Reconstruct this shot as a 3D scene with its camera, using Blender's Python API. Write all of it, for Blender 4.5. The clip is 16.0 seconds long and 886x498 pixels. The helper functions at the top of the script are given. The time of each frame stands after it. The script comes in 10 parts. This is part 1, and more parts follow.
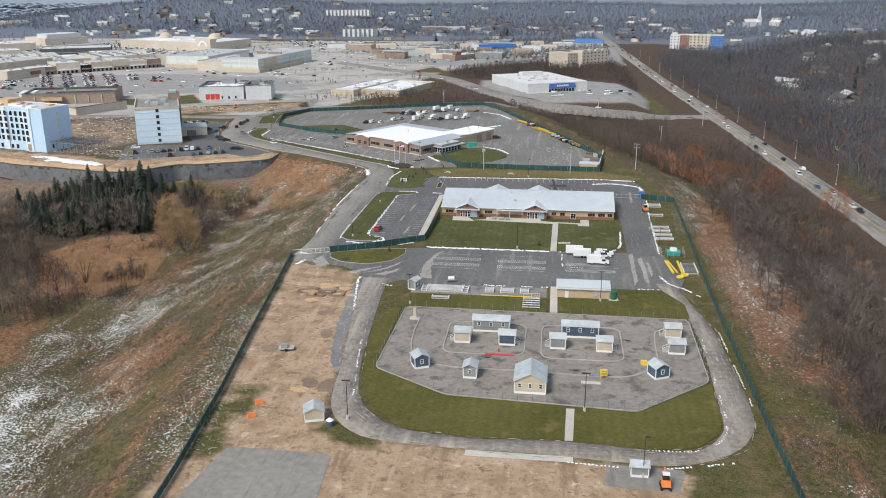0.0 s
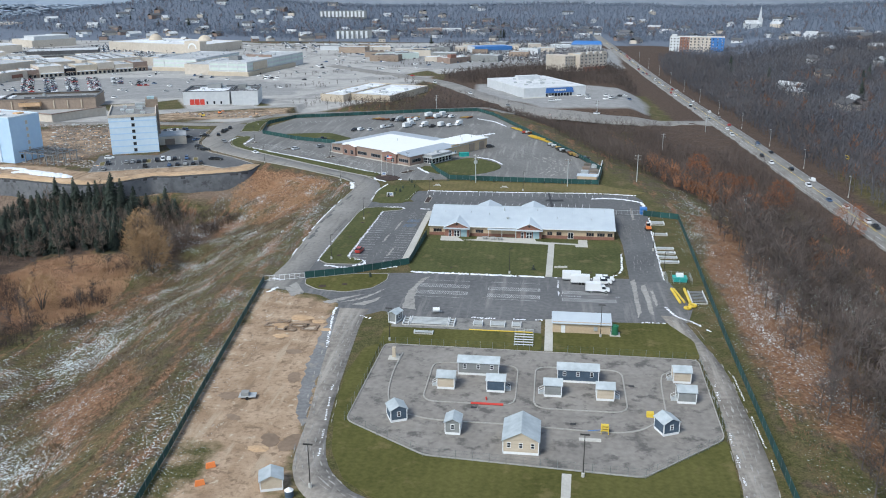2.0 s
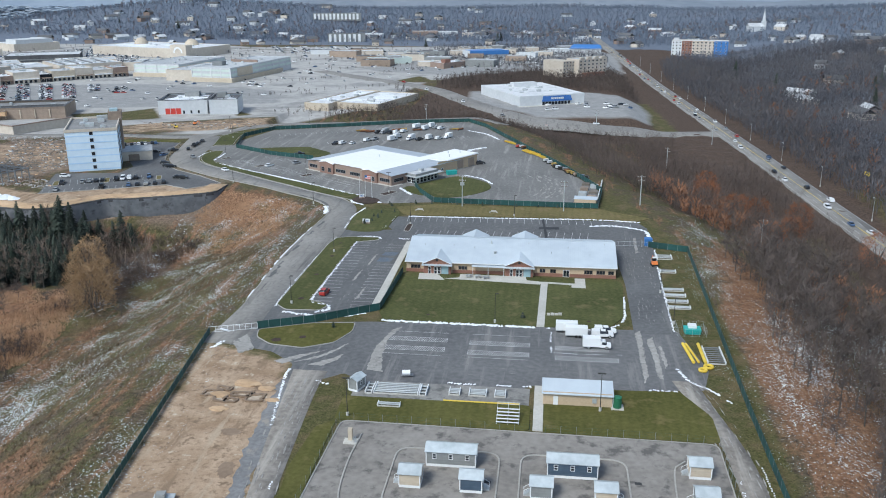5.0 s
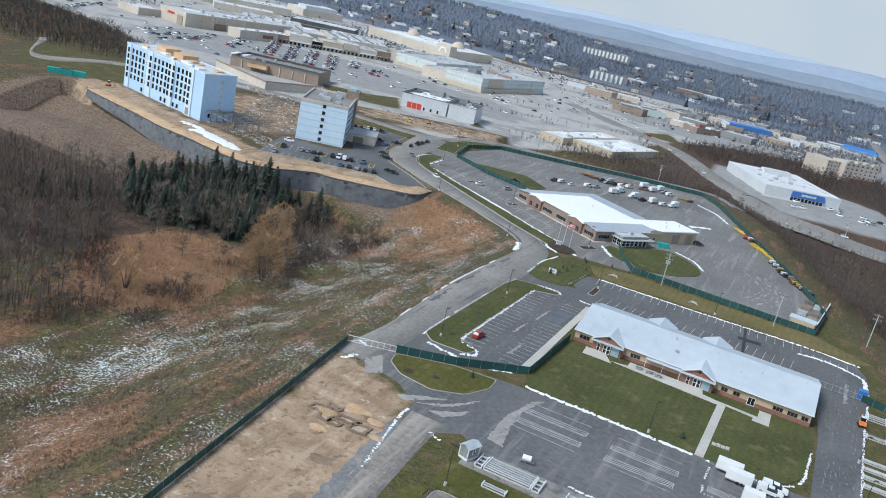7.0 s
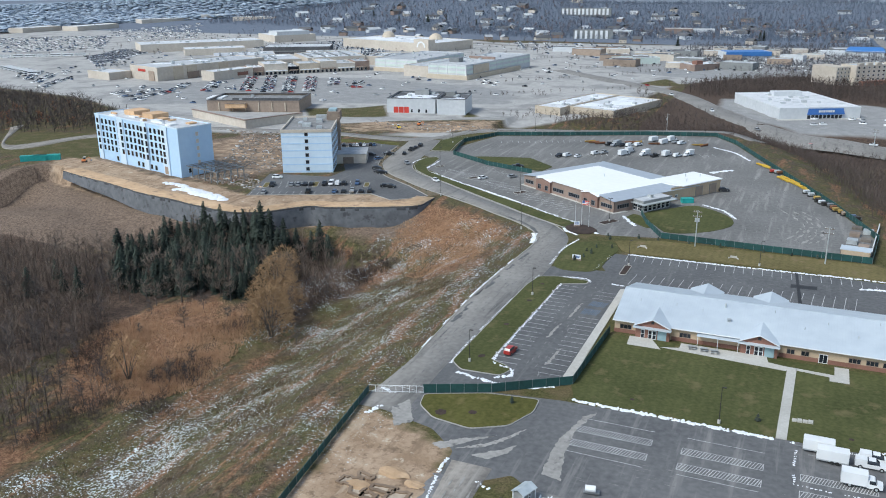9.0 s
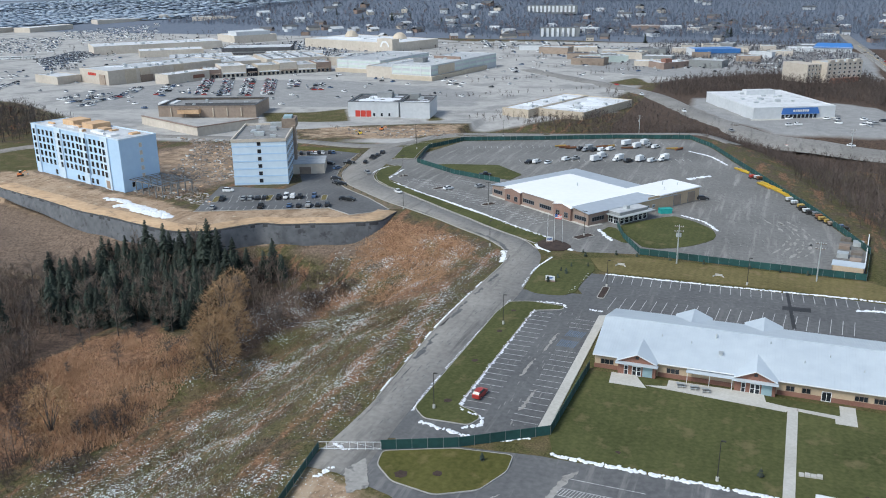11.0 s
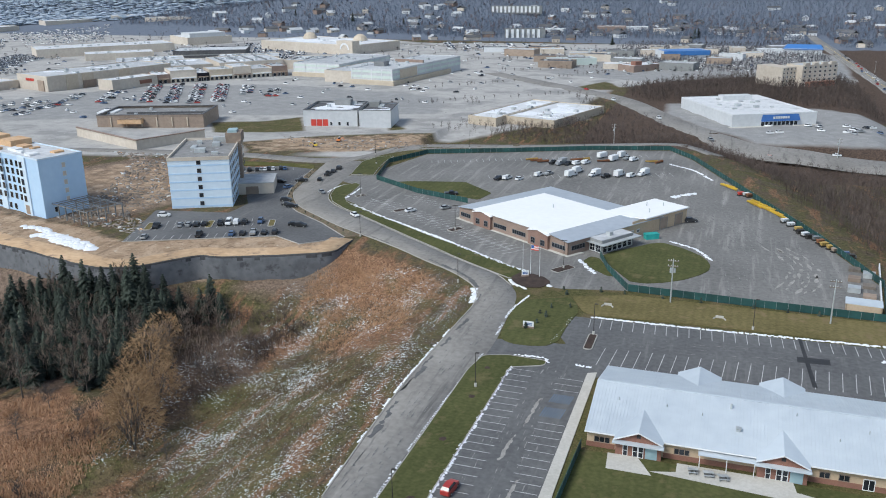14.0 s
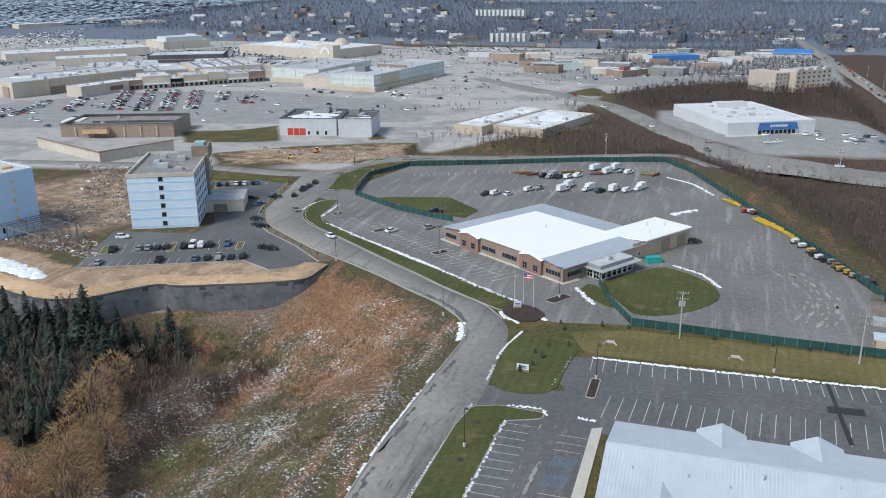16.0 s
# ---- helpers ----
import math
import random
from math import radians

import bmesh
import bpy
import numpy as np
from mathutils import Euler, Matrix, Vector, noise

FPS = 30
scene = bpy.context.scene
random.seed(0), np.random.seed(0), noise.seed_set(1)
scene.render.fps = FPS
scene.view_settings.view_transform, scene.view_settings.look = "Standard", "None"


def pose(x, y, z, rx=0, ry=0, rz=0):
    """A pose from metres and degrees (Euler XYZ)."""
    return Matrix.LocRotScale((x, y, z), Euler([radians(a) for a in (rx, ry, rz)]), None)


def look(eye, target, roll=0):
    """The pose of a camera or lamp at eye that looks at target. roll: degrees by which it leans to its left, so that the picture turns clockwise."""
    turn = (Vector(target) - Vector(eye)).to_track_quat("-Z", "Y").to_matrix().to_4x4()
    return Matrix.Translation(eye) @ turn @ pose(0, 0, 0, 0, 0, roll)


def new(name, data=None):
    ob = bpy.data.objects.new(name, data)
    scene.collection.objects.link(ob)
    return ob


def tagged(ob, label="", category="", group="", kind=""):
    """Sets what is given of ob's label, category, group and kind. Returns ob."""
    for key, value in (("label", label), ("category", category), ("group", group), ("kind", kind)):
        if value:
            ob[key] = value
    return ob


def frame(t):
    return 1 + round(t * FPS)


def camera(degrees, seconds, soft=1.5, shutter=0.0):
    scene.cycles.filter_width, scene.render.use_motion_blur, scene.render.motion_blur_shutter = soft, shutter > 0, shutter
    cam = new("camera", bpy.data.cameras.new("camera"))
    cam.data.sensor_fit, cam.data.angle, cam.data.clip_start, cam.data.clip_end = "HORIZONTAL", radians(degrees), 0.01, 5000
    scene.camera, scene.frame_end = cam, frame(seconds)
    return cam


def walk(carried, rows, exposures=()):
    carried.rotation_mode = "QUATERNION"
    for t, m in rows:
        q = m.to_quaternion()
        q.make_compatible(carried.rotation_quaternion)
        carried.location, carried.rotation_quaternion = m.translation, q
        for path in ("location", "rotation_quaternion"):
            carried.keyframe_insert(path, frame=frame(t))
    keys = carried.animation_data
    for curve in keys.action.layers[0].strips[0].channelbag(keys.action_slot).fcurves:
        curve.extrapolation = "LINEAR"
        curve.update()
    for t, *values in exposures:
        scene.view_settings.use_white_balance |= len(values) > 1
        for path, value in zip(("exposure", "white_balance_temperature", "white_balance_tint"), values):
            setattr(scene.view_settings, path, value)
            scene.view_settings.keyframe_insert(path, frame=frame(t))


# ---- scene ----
cam = camera(54.9, 16.0, soft=1.0)
PATH = [
    (0, (40.408, -302.557, 85.059), (40.16, -300.67, 84.447), -0.3),
    (0.5, (40.633, -296.494, 85.057), (40.385, -294.605, 84.446), -0.4),
    (1, (40.768, -290.513, 85.059), (40.521, -288.624, 84.449), -0.3),
    (1.5, (40.87, -284.602, 85.09), (40.625, -282.714, 84.48), -0.3),
    (2, (41.049, -278.566, 85.123), (40.805, -276.677, 84.512), -0.3),
    (2.5, (41.222, -272.58, 85.163), (40.978, -270.691, 84.553), -0.3),
    (3, (41.5, -266.735, 85.252), (41.256, -264.846, 84.643), -0.3),
    (3.5, (41.643, -260.967, 85.333), (41.399, -259.078, 84.723), -0.3),
    (4, (41.764, -255.1, 85.303), (41.52, -253.21, 84.695), -0.3),
    (6.1, (43.965, -228.969, 85.476), (43.722, -227.079, 84.868), -0.3),
    (6.3, (44.119, -227.146, 85.488), (43.7, -225.289, 84.875), -3.4),
    (6.4, (44.306, -225.914, 85.5), (43.736, -224.098, 84.888), -0.6),
    (6.5, (44.517, -224.65, 85.514), (43.853, -222.864, 84.905), 3.5),
    (6.7, (44.729, -222.101, 85.505), (44.039, -220.322, 84.906), 9.7),
    (7, (44.774, -218.486, 85.597), (44.061, -216.715, 85.004), 12.6),
    (7.5, (44.677, -212.924, 85.882), (43.956, -211.156, 85.288), 12.4),
    (7.6, (44.663, -211.896, 85.901), (43.918, -210.139, 85.302), 9.6),
    (7.7, (44.508, -210.922, 85.912), (43.707, -209.194, 85.304), 3.2),
    (7.8, (44.242, -209.937, 85.94), (43.425, -208.217, 85.329), 1.0),
    (8, (43.549, -207.888, 86.036), (42.729, -206.169, 85.424), -0.1),
    (8.5, (42.159, -202.655, 86.109), (41.367, -200.924, 85.495), -0.4),
    (9, (40.593, -197.251, 86.149), (39.827, -195.51, 85.531), -0.5),
    (9.5, (38.891, -191.876, 86.078), (38.142, -190.128, 85.459), -0.6),
    (10, (37.178, -186.184, 86.014), (36.445, -184.43, 85.393), -0.7),
    (12.5, (27.343, -158.129, 85.839), (26.686, -156.347, 85.214), -0.8),
    (13, (25.516, -152.69, 85.753), (24.869, -150.903, 85.127), -0.8),
    (13.5, (23.586, -146.998, 85.722), (22.95, -145.208, 85.097), -0.8),
    (14, (21.575, -141.303, 85.543), (20.951, -139.509, 84.918), -0.7),
    (14.5, (19.601, -135.424, 85.321), (18.987, -133.625, 84.697), -0.5),
    (15, (17.699, -129.696, 85.118), (17.094, -127.894, 84.496), -0.5),
    (15.5, (15.852, -123.708, 84.926), (15.254, -121.903, 84.306), -0.7),
    (16, (13.723, -117.808, 84.606), (13.133, -115.999, 83.987), -0.6),
]
walk(cam, [(t, look(eye, target, roll)) for t, eye, target, roll in PATH], [(0, 0.69, 7150, 8), (1.5, 0.69, 6500, 5), (3.5, 0.67, 6200, 4), (6.1, 0.65, 6220, 4), (6.45, 0.73, 6230, 4), (6.9, 0.64, 6240, 4), (8, 0.64, 6250, 4), (16, 0.56, 6450, 6)])

# ---- light ----
SUN_EL, SUN_AZ = 48.0, 215.0
world = bpy.data.worlds.new("sky")
scene.world = world
world.use_nodes = True
wn, wl = world.node_tree.nodes, world.node_tree.links
sky = wn.new("ShaderNodeTexSky")
sky.sky_type, sky.sun_disc = "NISHITA", False
sky.sun_elevation, sky.sun_rotation = radians(SUN_EL), radians(SUN_AZ)
sky.air_density, sky.dust_density, sky.ozone_density = 1.0, 0.3, 2.0
cloud = wn.new("ShaderNodeHueSaturation")
cloud.inputs["Saturation"].default_value = 0.75
wl.new(sky.outputs[0], cloud.inputs["Color"])
wl.new(cloud.outputs[0], wn["Background"].inputs["Color"])
wn["Background"].inputs["Strength"].default_value = 0.105
sun_data = bpy.data.lights.new("sun", "SUN")
sun_data.energy, sun_data.angle, sun_data.color = 2.1, radians(24), (1.0, 0.97, 0.93)
sun = new("sun", sun_data)
sun.matrix_world = look((120 * math.sin(radians(SUN_AZ)), 120 * math.cos(radians(SUN_AZ)), 120 * math.tan(radians(SUN_EL))), (0, 0, 0))
tagged(sun, kind="structure")

# ---- materials ----
MATS = {}


def surf(name, low, high, rough=0.8, fine=1.5, coarse=0.08, bump=0.15, metal=0.0, vary=0.1, stain=None, stain_at=0.62, spec=0.5, drag=None):
    """A material whose colour goes from low to high at two scales, with a bump, stains and a small change from object to object."""
    m = bpy.data.materials.new(name)
    m.use_nodes = True
    n, l = m.node_tree.nodes, m.node_tree.links
    p = n["Principled BSDF"]
    p.inputs["Roughness"].default_value, p.inputs["Metallic"].default_value = rough, metal
    p.inputs["Specular IOR Level"].default_value = spec
    geo = n.new("ShaderNodeNewGeometry")
    a, b = n.new("ShaderNodeTexNoise"), n.new("ShaderNodeTexNoise")
    for t, s, d in ((a, fine, 5), (b, coarse, 3)):
        t.inputs["Scale"].default_value, t.inputs["Detail"].default_value = s, d
        l.new(geo.outputs["Position"], t.inputs["Vector"])
    mean = n.new("ShaderNodeMath")
    mean.operation = "ADD"
    half = n.new("ShaderNodeMath")
    half.operation = "MULTIPLY_ADD"
    half.inputs[1].default_value, half.inputs[2].default_value = 1.6, -1.1
    l.new(a.outputs["Fac"], mean.inputs[0])
    l.new(b.outputs["Fac"], mean.inputs[1])
    l.new(mean.outputs[0], half.inputs[0])
    mix = n.new("ShaderNodeMix")
    mix.data_type = "RGBA"
    mix.inputs["A"].default_value, mix.inputs["B"].default_value = (*low, 1), (*high, 1)
    l.new(half.outputs[0], mix.inputs["Factor"])
    out = mix.outputs["Result"]
    if stain:
        c = n.new("ShaderNodeTexNoise")
        c.inputs["Scale"].default_value, c.inputs["Detail"].default_value, c.inputs["Roughness"].default_value = coarse * 2.7, 6, 0.65
        if drag:
            dm = n.new("ShaderNodeMapping")
            dm.inputs["Rotation"].default_value, dm.inputs["Scale"].default_value = (0, 0, radians(drag)), (0.9, 0.07, 1)
            l.new(geo.outputs["Position"], dm.inputs["Vector"])
            l.new(dm.outputs[0], c.inputs["Vector"])
            c.inputs["Scale"].default_value = 0.4
        else:
            l.new(geo.outputs["Position"], c.inputs["Vector"])
        ramp = n.new("ShaderNodeMapRange")
        ramp.inputs["From Min"].default_value, ramp.inputs["From Max"].default_value = stain_at - 0.04, stain_at + (0.14 if drag else 0.06)
        l.new(c.outputs["Fac"], ramp.inputs["Value"])
        mix2 = n.new("ShaderNodeMix")
        mix2.data_type = "RGBA"
        mix2.inputs["B"].default_value = (*stain, 1)
        l.new(ramp.outputs[0], mix2.inputs["Factor"])
        l.new(out, mix2.inputs["A"])
        out = mix2.outputs["Result"]
    if vary:
        info, hsv = n.new("ShaderNodeObjectInfo"), n.new("ShaderNodeHueSaturation")
        val = n.new("ShaderNodeMapRange")
        val.inputs["To Min"].default_value, val.inputs["To Max"].default_value = 1 - vary, 1 + vary
        l.new(info.outputs["Random"], val.inputs["Value"])
        l.new(val.outputs[0], hsv.inputs["Value"])
        l.new(out, hsv.inputs["Color"])
        out = hsv.outputs["Color"]
    l.new(out, p.inputs["Base Color"])
    if bump:
        bp = n.new("ShaderNodeBump")
        bp.inputs["Strength"].default_value, bp.inputs["Distance"].default_value = bump, 0.1
        l.new(a.outputs["Fac"], bp.inputs["Height"])
        l.new(bp.outputs[0], p.inputs["Normal"])
    MATS[name] = m
    return m


asphalt = surf("asphalt", (0.08, 0.08, 0.083), (0.15, 0.149, 0.15), 0.85, 0.9, 0.05, 0.1, vary=0, stain=(0.185, 0.18, 0.175), stain_at=0.60, drag=3)
asphalt_yard = surf("asphalt_yard", (0.088, 0.088, 0.092), (0.17, 0.167, 0.167), 0.85, 0.8, 0.04, 0.1, vary=0, stain=(0.25, 0.24, 0.23), stain_at=0.58, drag=-14)
asphalt_worn = surf("asphalt_worn", (0.185, 0.173, 0.16), (0.30, 0.283, 0.262), 0.88, 0.7, 0.06, 0.12, vary=0, stain=(0.115, 0.11, 0.105), stain_at=0.58, drag=4)
asphalt_track = surf("asphalt_track", (0.175, 0.17, 0.163), (0.285, 0.277, 0.265), 0.9, 1.2, 0.3, 0.15, vary=0.1, stain=(0.14, 0.137, 0.134), stain_at=0.5)
asphalt_bleached = surf("asphalt_bleached", (0.24, 0.228, 0.212), (0.40, 0.38, 0.355), 0.9, 0.9, 0.15, 0.15, vary=0.05, stain=(0.15, 0.145, 0.14), stain_at=0.6)
asphalt_pad = surf("asphalt_pad", (0.19, 0.172, 0.155), (0.30, 0.274, 0.247), 0.88, 0.8, 0.09, 0.12, vary=0, stain=(0.118, 0.108, 0.10), stain_at=0.565)
asphalt_service = surf("asphalt_service", (0.12, 0.116, 0.111), (0.225, 0.217, 0.207), 0.87, 0.8, 0.035, 0.12, vary=0, stain=(0.31, 0.297, 0.28), stain_at=0.57, drag=-16)
gravel = surf("gravel", (0.142, 0.126, 0.112), (0.325, 0.293, 0.260), 0.95, 0.9, 0.12, 0.3, vary=0, stain=(0.37, 0.34, 0.305), stain_at=0.56, drag=6)
slab_grey = surf("slab_grey", (0.19, 0.183, 0.172), (0.30, 0.288, 0.27), 0.88, 1.2, 0.12, 0.12, vary=0, stain=(0.13, 0.125, 0.12), stain_at=0.56)
concrete = surf("concrete", (0.42, 0.40, 0.36), (0.56, 0.54, 0.50), 0.85, 2.0, 0.1, 0.08, vary=0.06)
kerb_stone = surf("kerb_stone", (0.30, 0.285, 0.26), (0.44, 0.42, 0.39), 0.9, 2.0, 0.1, 0.1, vary=0)
paint_line = surf("paint_line", (0.34, 0.34, 0.34), (0.62, 0.62, 0.61), 0.8, 0.8, 0.2, 0, vary=0)
paint_blue = surf("paint_blue", (0.08, 0.13, 0.2), (0.13, 0.19, 0.28), 0.8, 1.2, 0.2, 0, vary=0)
patch_tar = surf("patch_tar", (0.022, 0.022, 0.024), (0.04, 0.04, 0.042), 0.7, 1.0, 0.1, 0.1, vary=0)
snow = surf("snow", (0.70, 0.72, 0.76), (0.86, 0.87, 0.90), 0.6, 2.5, 0.3, 0.4, vary=0.03)
mulch = surf("mulch", (0.028, 0.018, 0.014), (0.07, 0.045, 0.035), 0.95, 4.0, 0.5, 0.5, vary=0)
roof_metal = surf("roof_metal", (0.50, 0.55, 0.60), (0.60, 0.65, 0.69), 0.45, 0.35, 0.05, 0.02, metal=0.15, vary=0.03)
roof_grey = surf("roof_grey", (0.375, 0.413, 0.463), (0.475, 0.512, 0.562), 0.45, 0.4, 0.05, 0.02, metal=0.15, vary=0.02)
roof_white = surf("roof_white", (0.84, 0.84, 0.84), (0.90, 0.90, 0.90), 0.5, 0.5, 0.05, 0.02, vary=0.0)
roof_kiosk = surf("roof_kiosk", (0.38, 0.42, 0.44), (0.56, 0.60, 0.62), 0.45, 0.8, 0.3, 0.03, metal=0.2, vary=0.1)
roof_flat = surf("roof_flat", (0.36, 0.37, 0.39), (0.58, 0.59, 0.60), 0.85, 0.4, 0.05, 0.05, vary=0.12, stain=(0.62, 0.63, 0.64), stain_at=0.62)
roof_dark = surf("roof_dark", (0.07, 0.07, 0.075), (0.14, 0.14, 0.145), 0.9, 0.6, 0.05, 0.1, vary=0.15)
tan_block = surf("tan_block", (0.46, 0.345, 0.235), (0.56, 0.43, 0.30), 0.85, 2.2, 0.15, 0.08, vary=0.02)
brick_red = surf("brick_red", (0.20, 0.095, 0.07), (0.29, 0.145, 0.105), 0.85, 3.0, 0.2, 0.15, vary=0.02)
brick_bay = surf("brick_bay", (0.205, 0.125, 0.098), (0.295, 0.185, 0.148), 0.85, 3.0, 0.2, 0.15, vary=0.02)
brick_pale = surf("brick_pale", (0.235, 0.17, 0.138), (0.33, 0.243, 0.20), 0.85, 3.0, 0.2, 0.15, vary=0.02)
white_trim = surf("white_trim", (0.70, 0.71, 0.72), (0.80, 0.80, 0.80), 0.6, 1.0, 0.2, 0.02, vary=0.03)
teal_panel = surf("teal_panel", (0.28, 0.40, 0.44), (0.36, 0.48, 0.52), 0.5, 0.8, 0.2, 0.02, vary=0.03)
glass_dark = surf("glass_dark", (0.012, 0.015, 0.02), (0.03, 0.035, 0.045), 0.08, 0.4, 0.1, 0, vary=0.3)
siding_navy = surf("siding_navy", (0.055, 0.085, 0.125), (0.085, 0.12, 0.165), 0.7, 1.0, 0.3, 0.05, vary=0.08)
siding_grey = surf("siding_grey", (0.21, 0.215, 0.215), (0.28, 0.285, 0.28), 0.7, 1.0, 0.3, 0.05, vary=0.06)
siding_tan = surf("siding_tan", (0.47, 0.39, 0.30), (0.56, 0.48, 0.38), 0.75, 1.0, 0.3, 0.05, vary=0.06)
sheath_blue = surf("sheath_blue", (0.43, 0.60, 0.80), (0.50, 0.67, 0.86), 0.6, 0.5, 0.06, 0.03, vary=0.0)
sheath_light = surf("sheath_light", (0.56, 0.68, 0.80), (0.66, 0.76, 0.86), 0.6, 0.5, 0.06, 0.03, vary=0.0)
plywood = surf("plywood", (0.55, 0.34, 0.19), (0.72, 0.48, 0.29), 0.85, 1.0, 0.2, 0.1, vary=0.1)
steel_grey = surf("steel_grey", (0.20, 0.205, 0.21), (0.32, 0.325, 0.33), 0.5, 1.0, 0.2, 0.02, metal=0.5, vary=0.1)
galvanised = surf("galvanised", (0.42, 0.44, 0.45), (0.58, 0.60, 0.60), 0.5, 1.0, 0.2, 0.02, metal=0.4, vary=0.08)
pole_wood = surf("pole_wood", (0.12, 0.10, 0.085), (0.22, 0.19, 0.16), 0.9, 2.0, 0.3, 0.2, vary=0.1)
fence_green = surf("fence_green", (0.012, 0.05, 0.048), (0.022, 0.085, 0.08), 0.7, 1.0, 0.2, 0.05, vary=0.18)
wire_green = surf("wire_green", (0.02, 0.065, 0.05), (0.035, 0.10, 0.08), 0.7, 1.0, 0.2, 0, vary=0.1)
wall_shotcrete = surf("wall_shotcrete", (0.10, 0.105, 0.115), (0.18, 0.183, 0.195), 0.92, 0.5, 0.12, 0.3, vary=0, stain=(0.075, 0.076, 0.082), stain_at=0.6)
wall_felt = surf("wall_felt", (0.035, 0.035, 0.04), (0.085, 0.085, 0.09), 0.95, 0.9, 0.2, 0.2, vary=0)
beige_wall = surf("beige_wall", (0.50, 0.43, 0.36), (0.64, 0.57, 0.49), 0.85, 0.5, 0.05, 0.05, vary=0.12)
white_wall = surf("white_wall", (0.52, 0.535, 0.555), (0.64, 0.65, 0.665), 0.8, 0.5, 0.05, 0.05, vary=0.08)
roof_pale = surf("roof_pale", (0.54, 0.55, 0.565), (0.70, 0.70, 0.71), 0.7, 0.3, 0.05, 0.05, vary=0.08, stain=(0.40, 0.41, 0.42), stain_at=0.6)
pale_green = surf("pale_green", (0.52, 0.60, 0.56), (0.62, 0.68, 0.64), 0.8, 0.5, 0.05, 0.05, vary=0.03)
brown_wall = surf("brown_wall", (0.25, 0.19, 0.15), (0.36, 0.28, 0.22), 0.85, 0.6, 0.06, 0.1, vary=0.2)
sign_blue = surf("sign_blue", (0.03, 0.10, 0.30), (0.045, 0.13, 0.36), 0.5, 0.5, 0.1, 0, vary=0.05)
red_paint = surf("red_paint", (0.52, 0.045, 0.03), (0.62, 0.07, 0.05), 0.45, 1.0, 0.2, 0, vary=0.05)
orange_paint = surf("orange_paint", (0.75, 0.20, 0.05), (0.85, 0.28, 0.09), 0.5, 1.0, 0.2, 0, vary=0.05)
yellow_paint = surf("yellow_paint", (0.72, 0.50, 0.05), (0.82, 0.60, 0.09), 0.5, 1.0, 0.2, 0, vary=0.08)
green_paint = surf("green_paint", (0.02, 0.12, 0.06), (0.03, 0.17, 0.09), 0.5, 1.0, 0.2, 0, vary=0.05)
teal_paint = surf("teal_paint", (0.02, 0.30, 0.28), (0.04, 0.40, 0.37), 0.5, 1.0, 0.2, 0, vary=0.08)
blue_paint = surf("blue_paint", (0.04, 0.16, 0.42), (0.06, 0.20, 0.5), 0.5, 1.0, 0.2, 0, vary=0.05)
car_white = surf("car_white", (0.72, 0.73, 0.74), (0.80, 0.80, 0.80), 0.3, 0.5, 0.2, 0, vary=0.05)
car_black = surf("car_black", (0.02, 0.021, 0.024), (0.035, 0.036, 0.04), 0.25, 0.5, 0.2, 0, vary=0.3)
car_silver = surf("car_silver", (0.34, 0.35, 0.36), (0.42, 0.43, 0.44), 0.3, 0.5, 0.2, 0, metal=0.4, vary=0.2)
car_red = surf("car_red", (0.33, 0.03, 0.025), (0.42, 0.05, 0.04), 0.3, 0.5, 0.2, 0, vary=0.1)
car_blue = surf("car_blue", (0.05, 0.09, 0.17), (0.07, 0.12, 0.22), 0.3, 0.5, 0.2, 0, vary=0.2)
tyre_black = surf("tyre_black", (0.012, 0.012, 0.012), (0.025, 0.025, 0.025), 0.9, 3.0, 0.3, 0.1, vary=0)
bark = surf("bark", (0.055, 0.047, 0.042), (0.15, 0.13, 0.115), 0.95, 2.0, 0.2, 0.3, vary=0.2)
twig_brown = surf("twig_brown", (0.062, 0.050, 0.046), (0.155, 0.122, 0.110), 0.95, 0.25, 0.03, 0, vary=0.25)
twig_valley = surf("twig_valley", (0.095, 0.071, 0.056), (0.225, 0.171, 0.135), 0.95, 0.25, 0.03, 0, vary=0.25)
twig_umber = surf("twig_umber", (0.050, 0.039, 0.034), (0.132, 0.101, 0.088), 0.95, 0.25, 0.03, 0, vary=0.25)
twig_rust = surf("twig_rust", (0.17, 0.078, 0.042), (0.31, 0.15, 0.085), 0.95, 0.3, 0.04, 0, vary=0.25)
twig_scrub = surf("twig_scrub", (0.045, 0.034, 0.03), (0.115, 0.084, 0.072), 0.95, 0.3, 0.04, 0, vary=0.1)
# distance haze put into the twig colour: paler and bluer than near twigs
twig_far_haze = surf("twig_far_haze", (0.125, 0.155, 0.205), (0.165, 0.19, 0.235), 0.95, 0.05, 0.008, 0, vary=0.1, stain=(0.14, 0.13, 0.152), stain_at=0.6)

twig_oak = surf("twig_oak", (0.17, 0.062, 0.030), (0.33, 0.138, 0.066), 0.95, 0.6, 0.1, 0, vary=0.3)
# blue-grey haze painted into the twigs of the far hillside
twig_slate_haze = surf("twig_slate_haze", (0.088, 0.10, 0.13), (0.135, 0.142, 0.168), 0.95, 0.05, 0.008, 0, vary=0.1, stain=(0.135, 0.11, 0.115), stain_at=0.6)
roof_felt = surf("roof_felt", (0.17, 0.168, 0.166), (0.29, 0.285, 0.28), 0.9, 0.5, 0.1, 0.08, vary=0, stain=(0.40, 0.41, 0.42), stain_at=0.62)

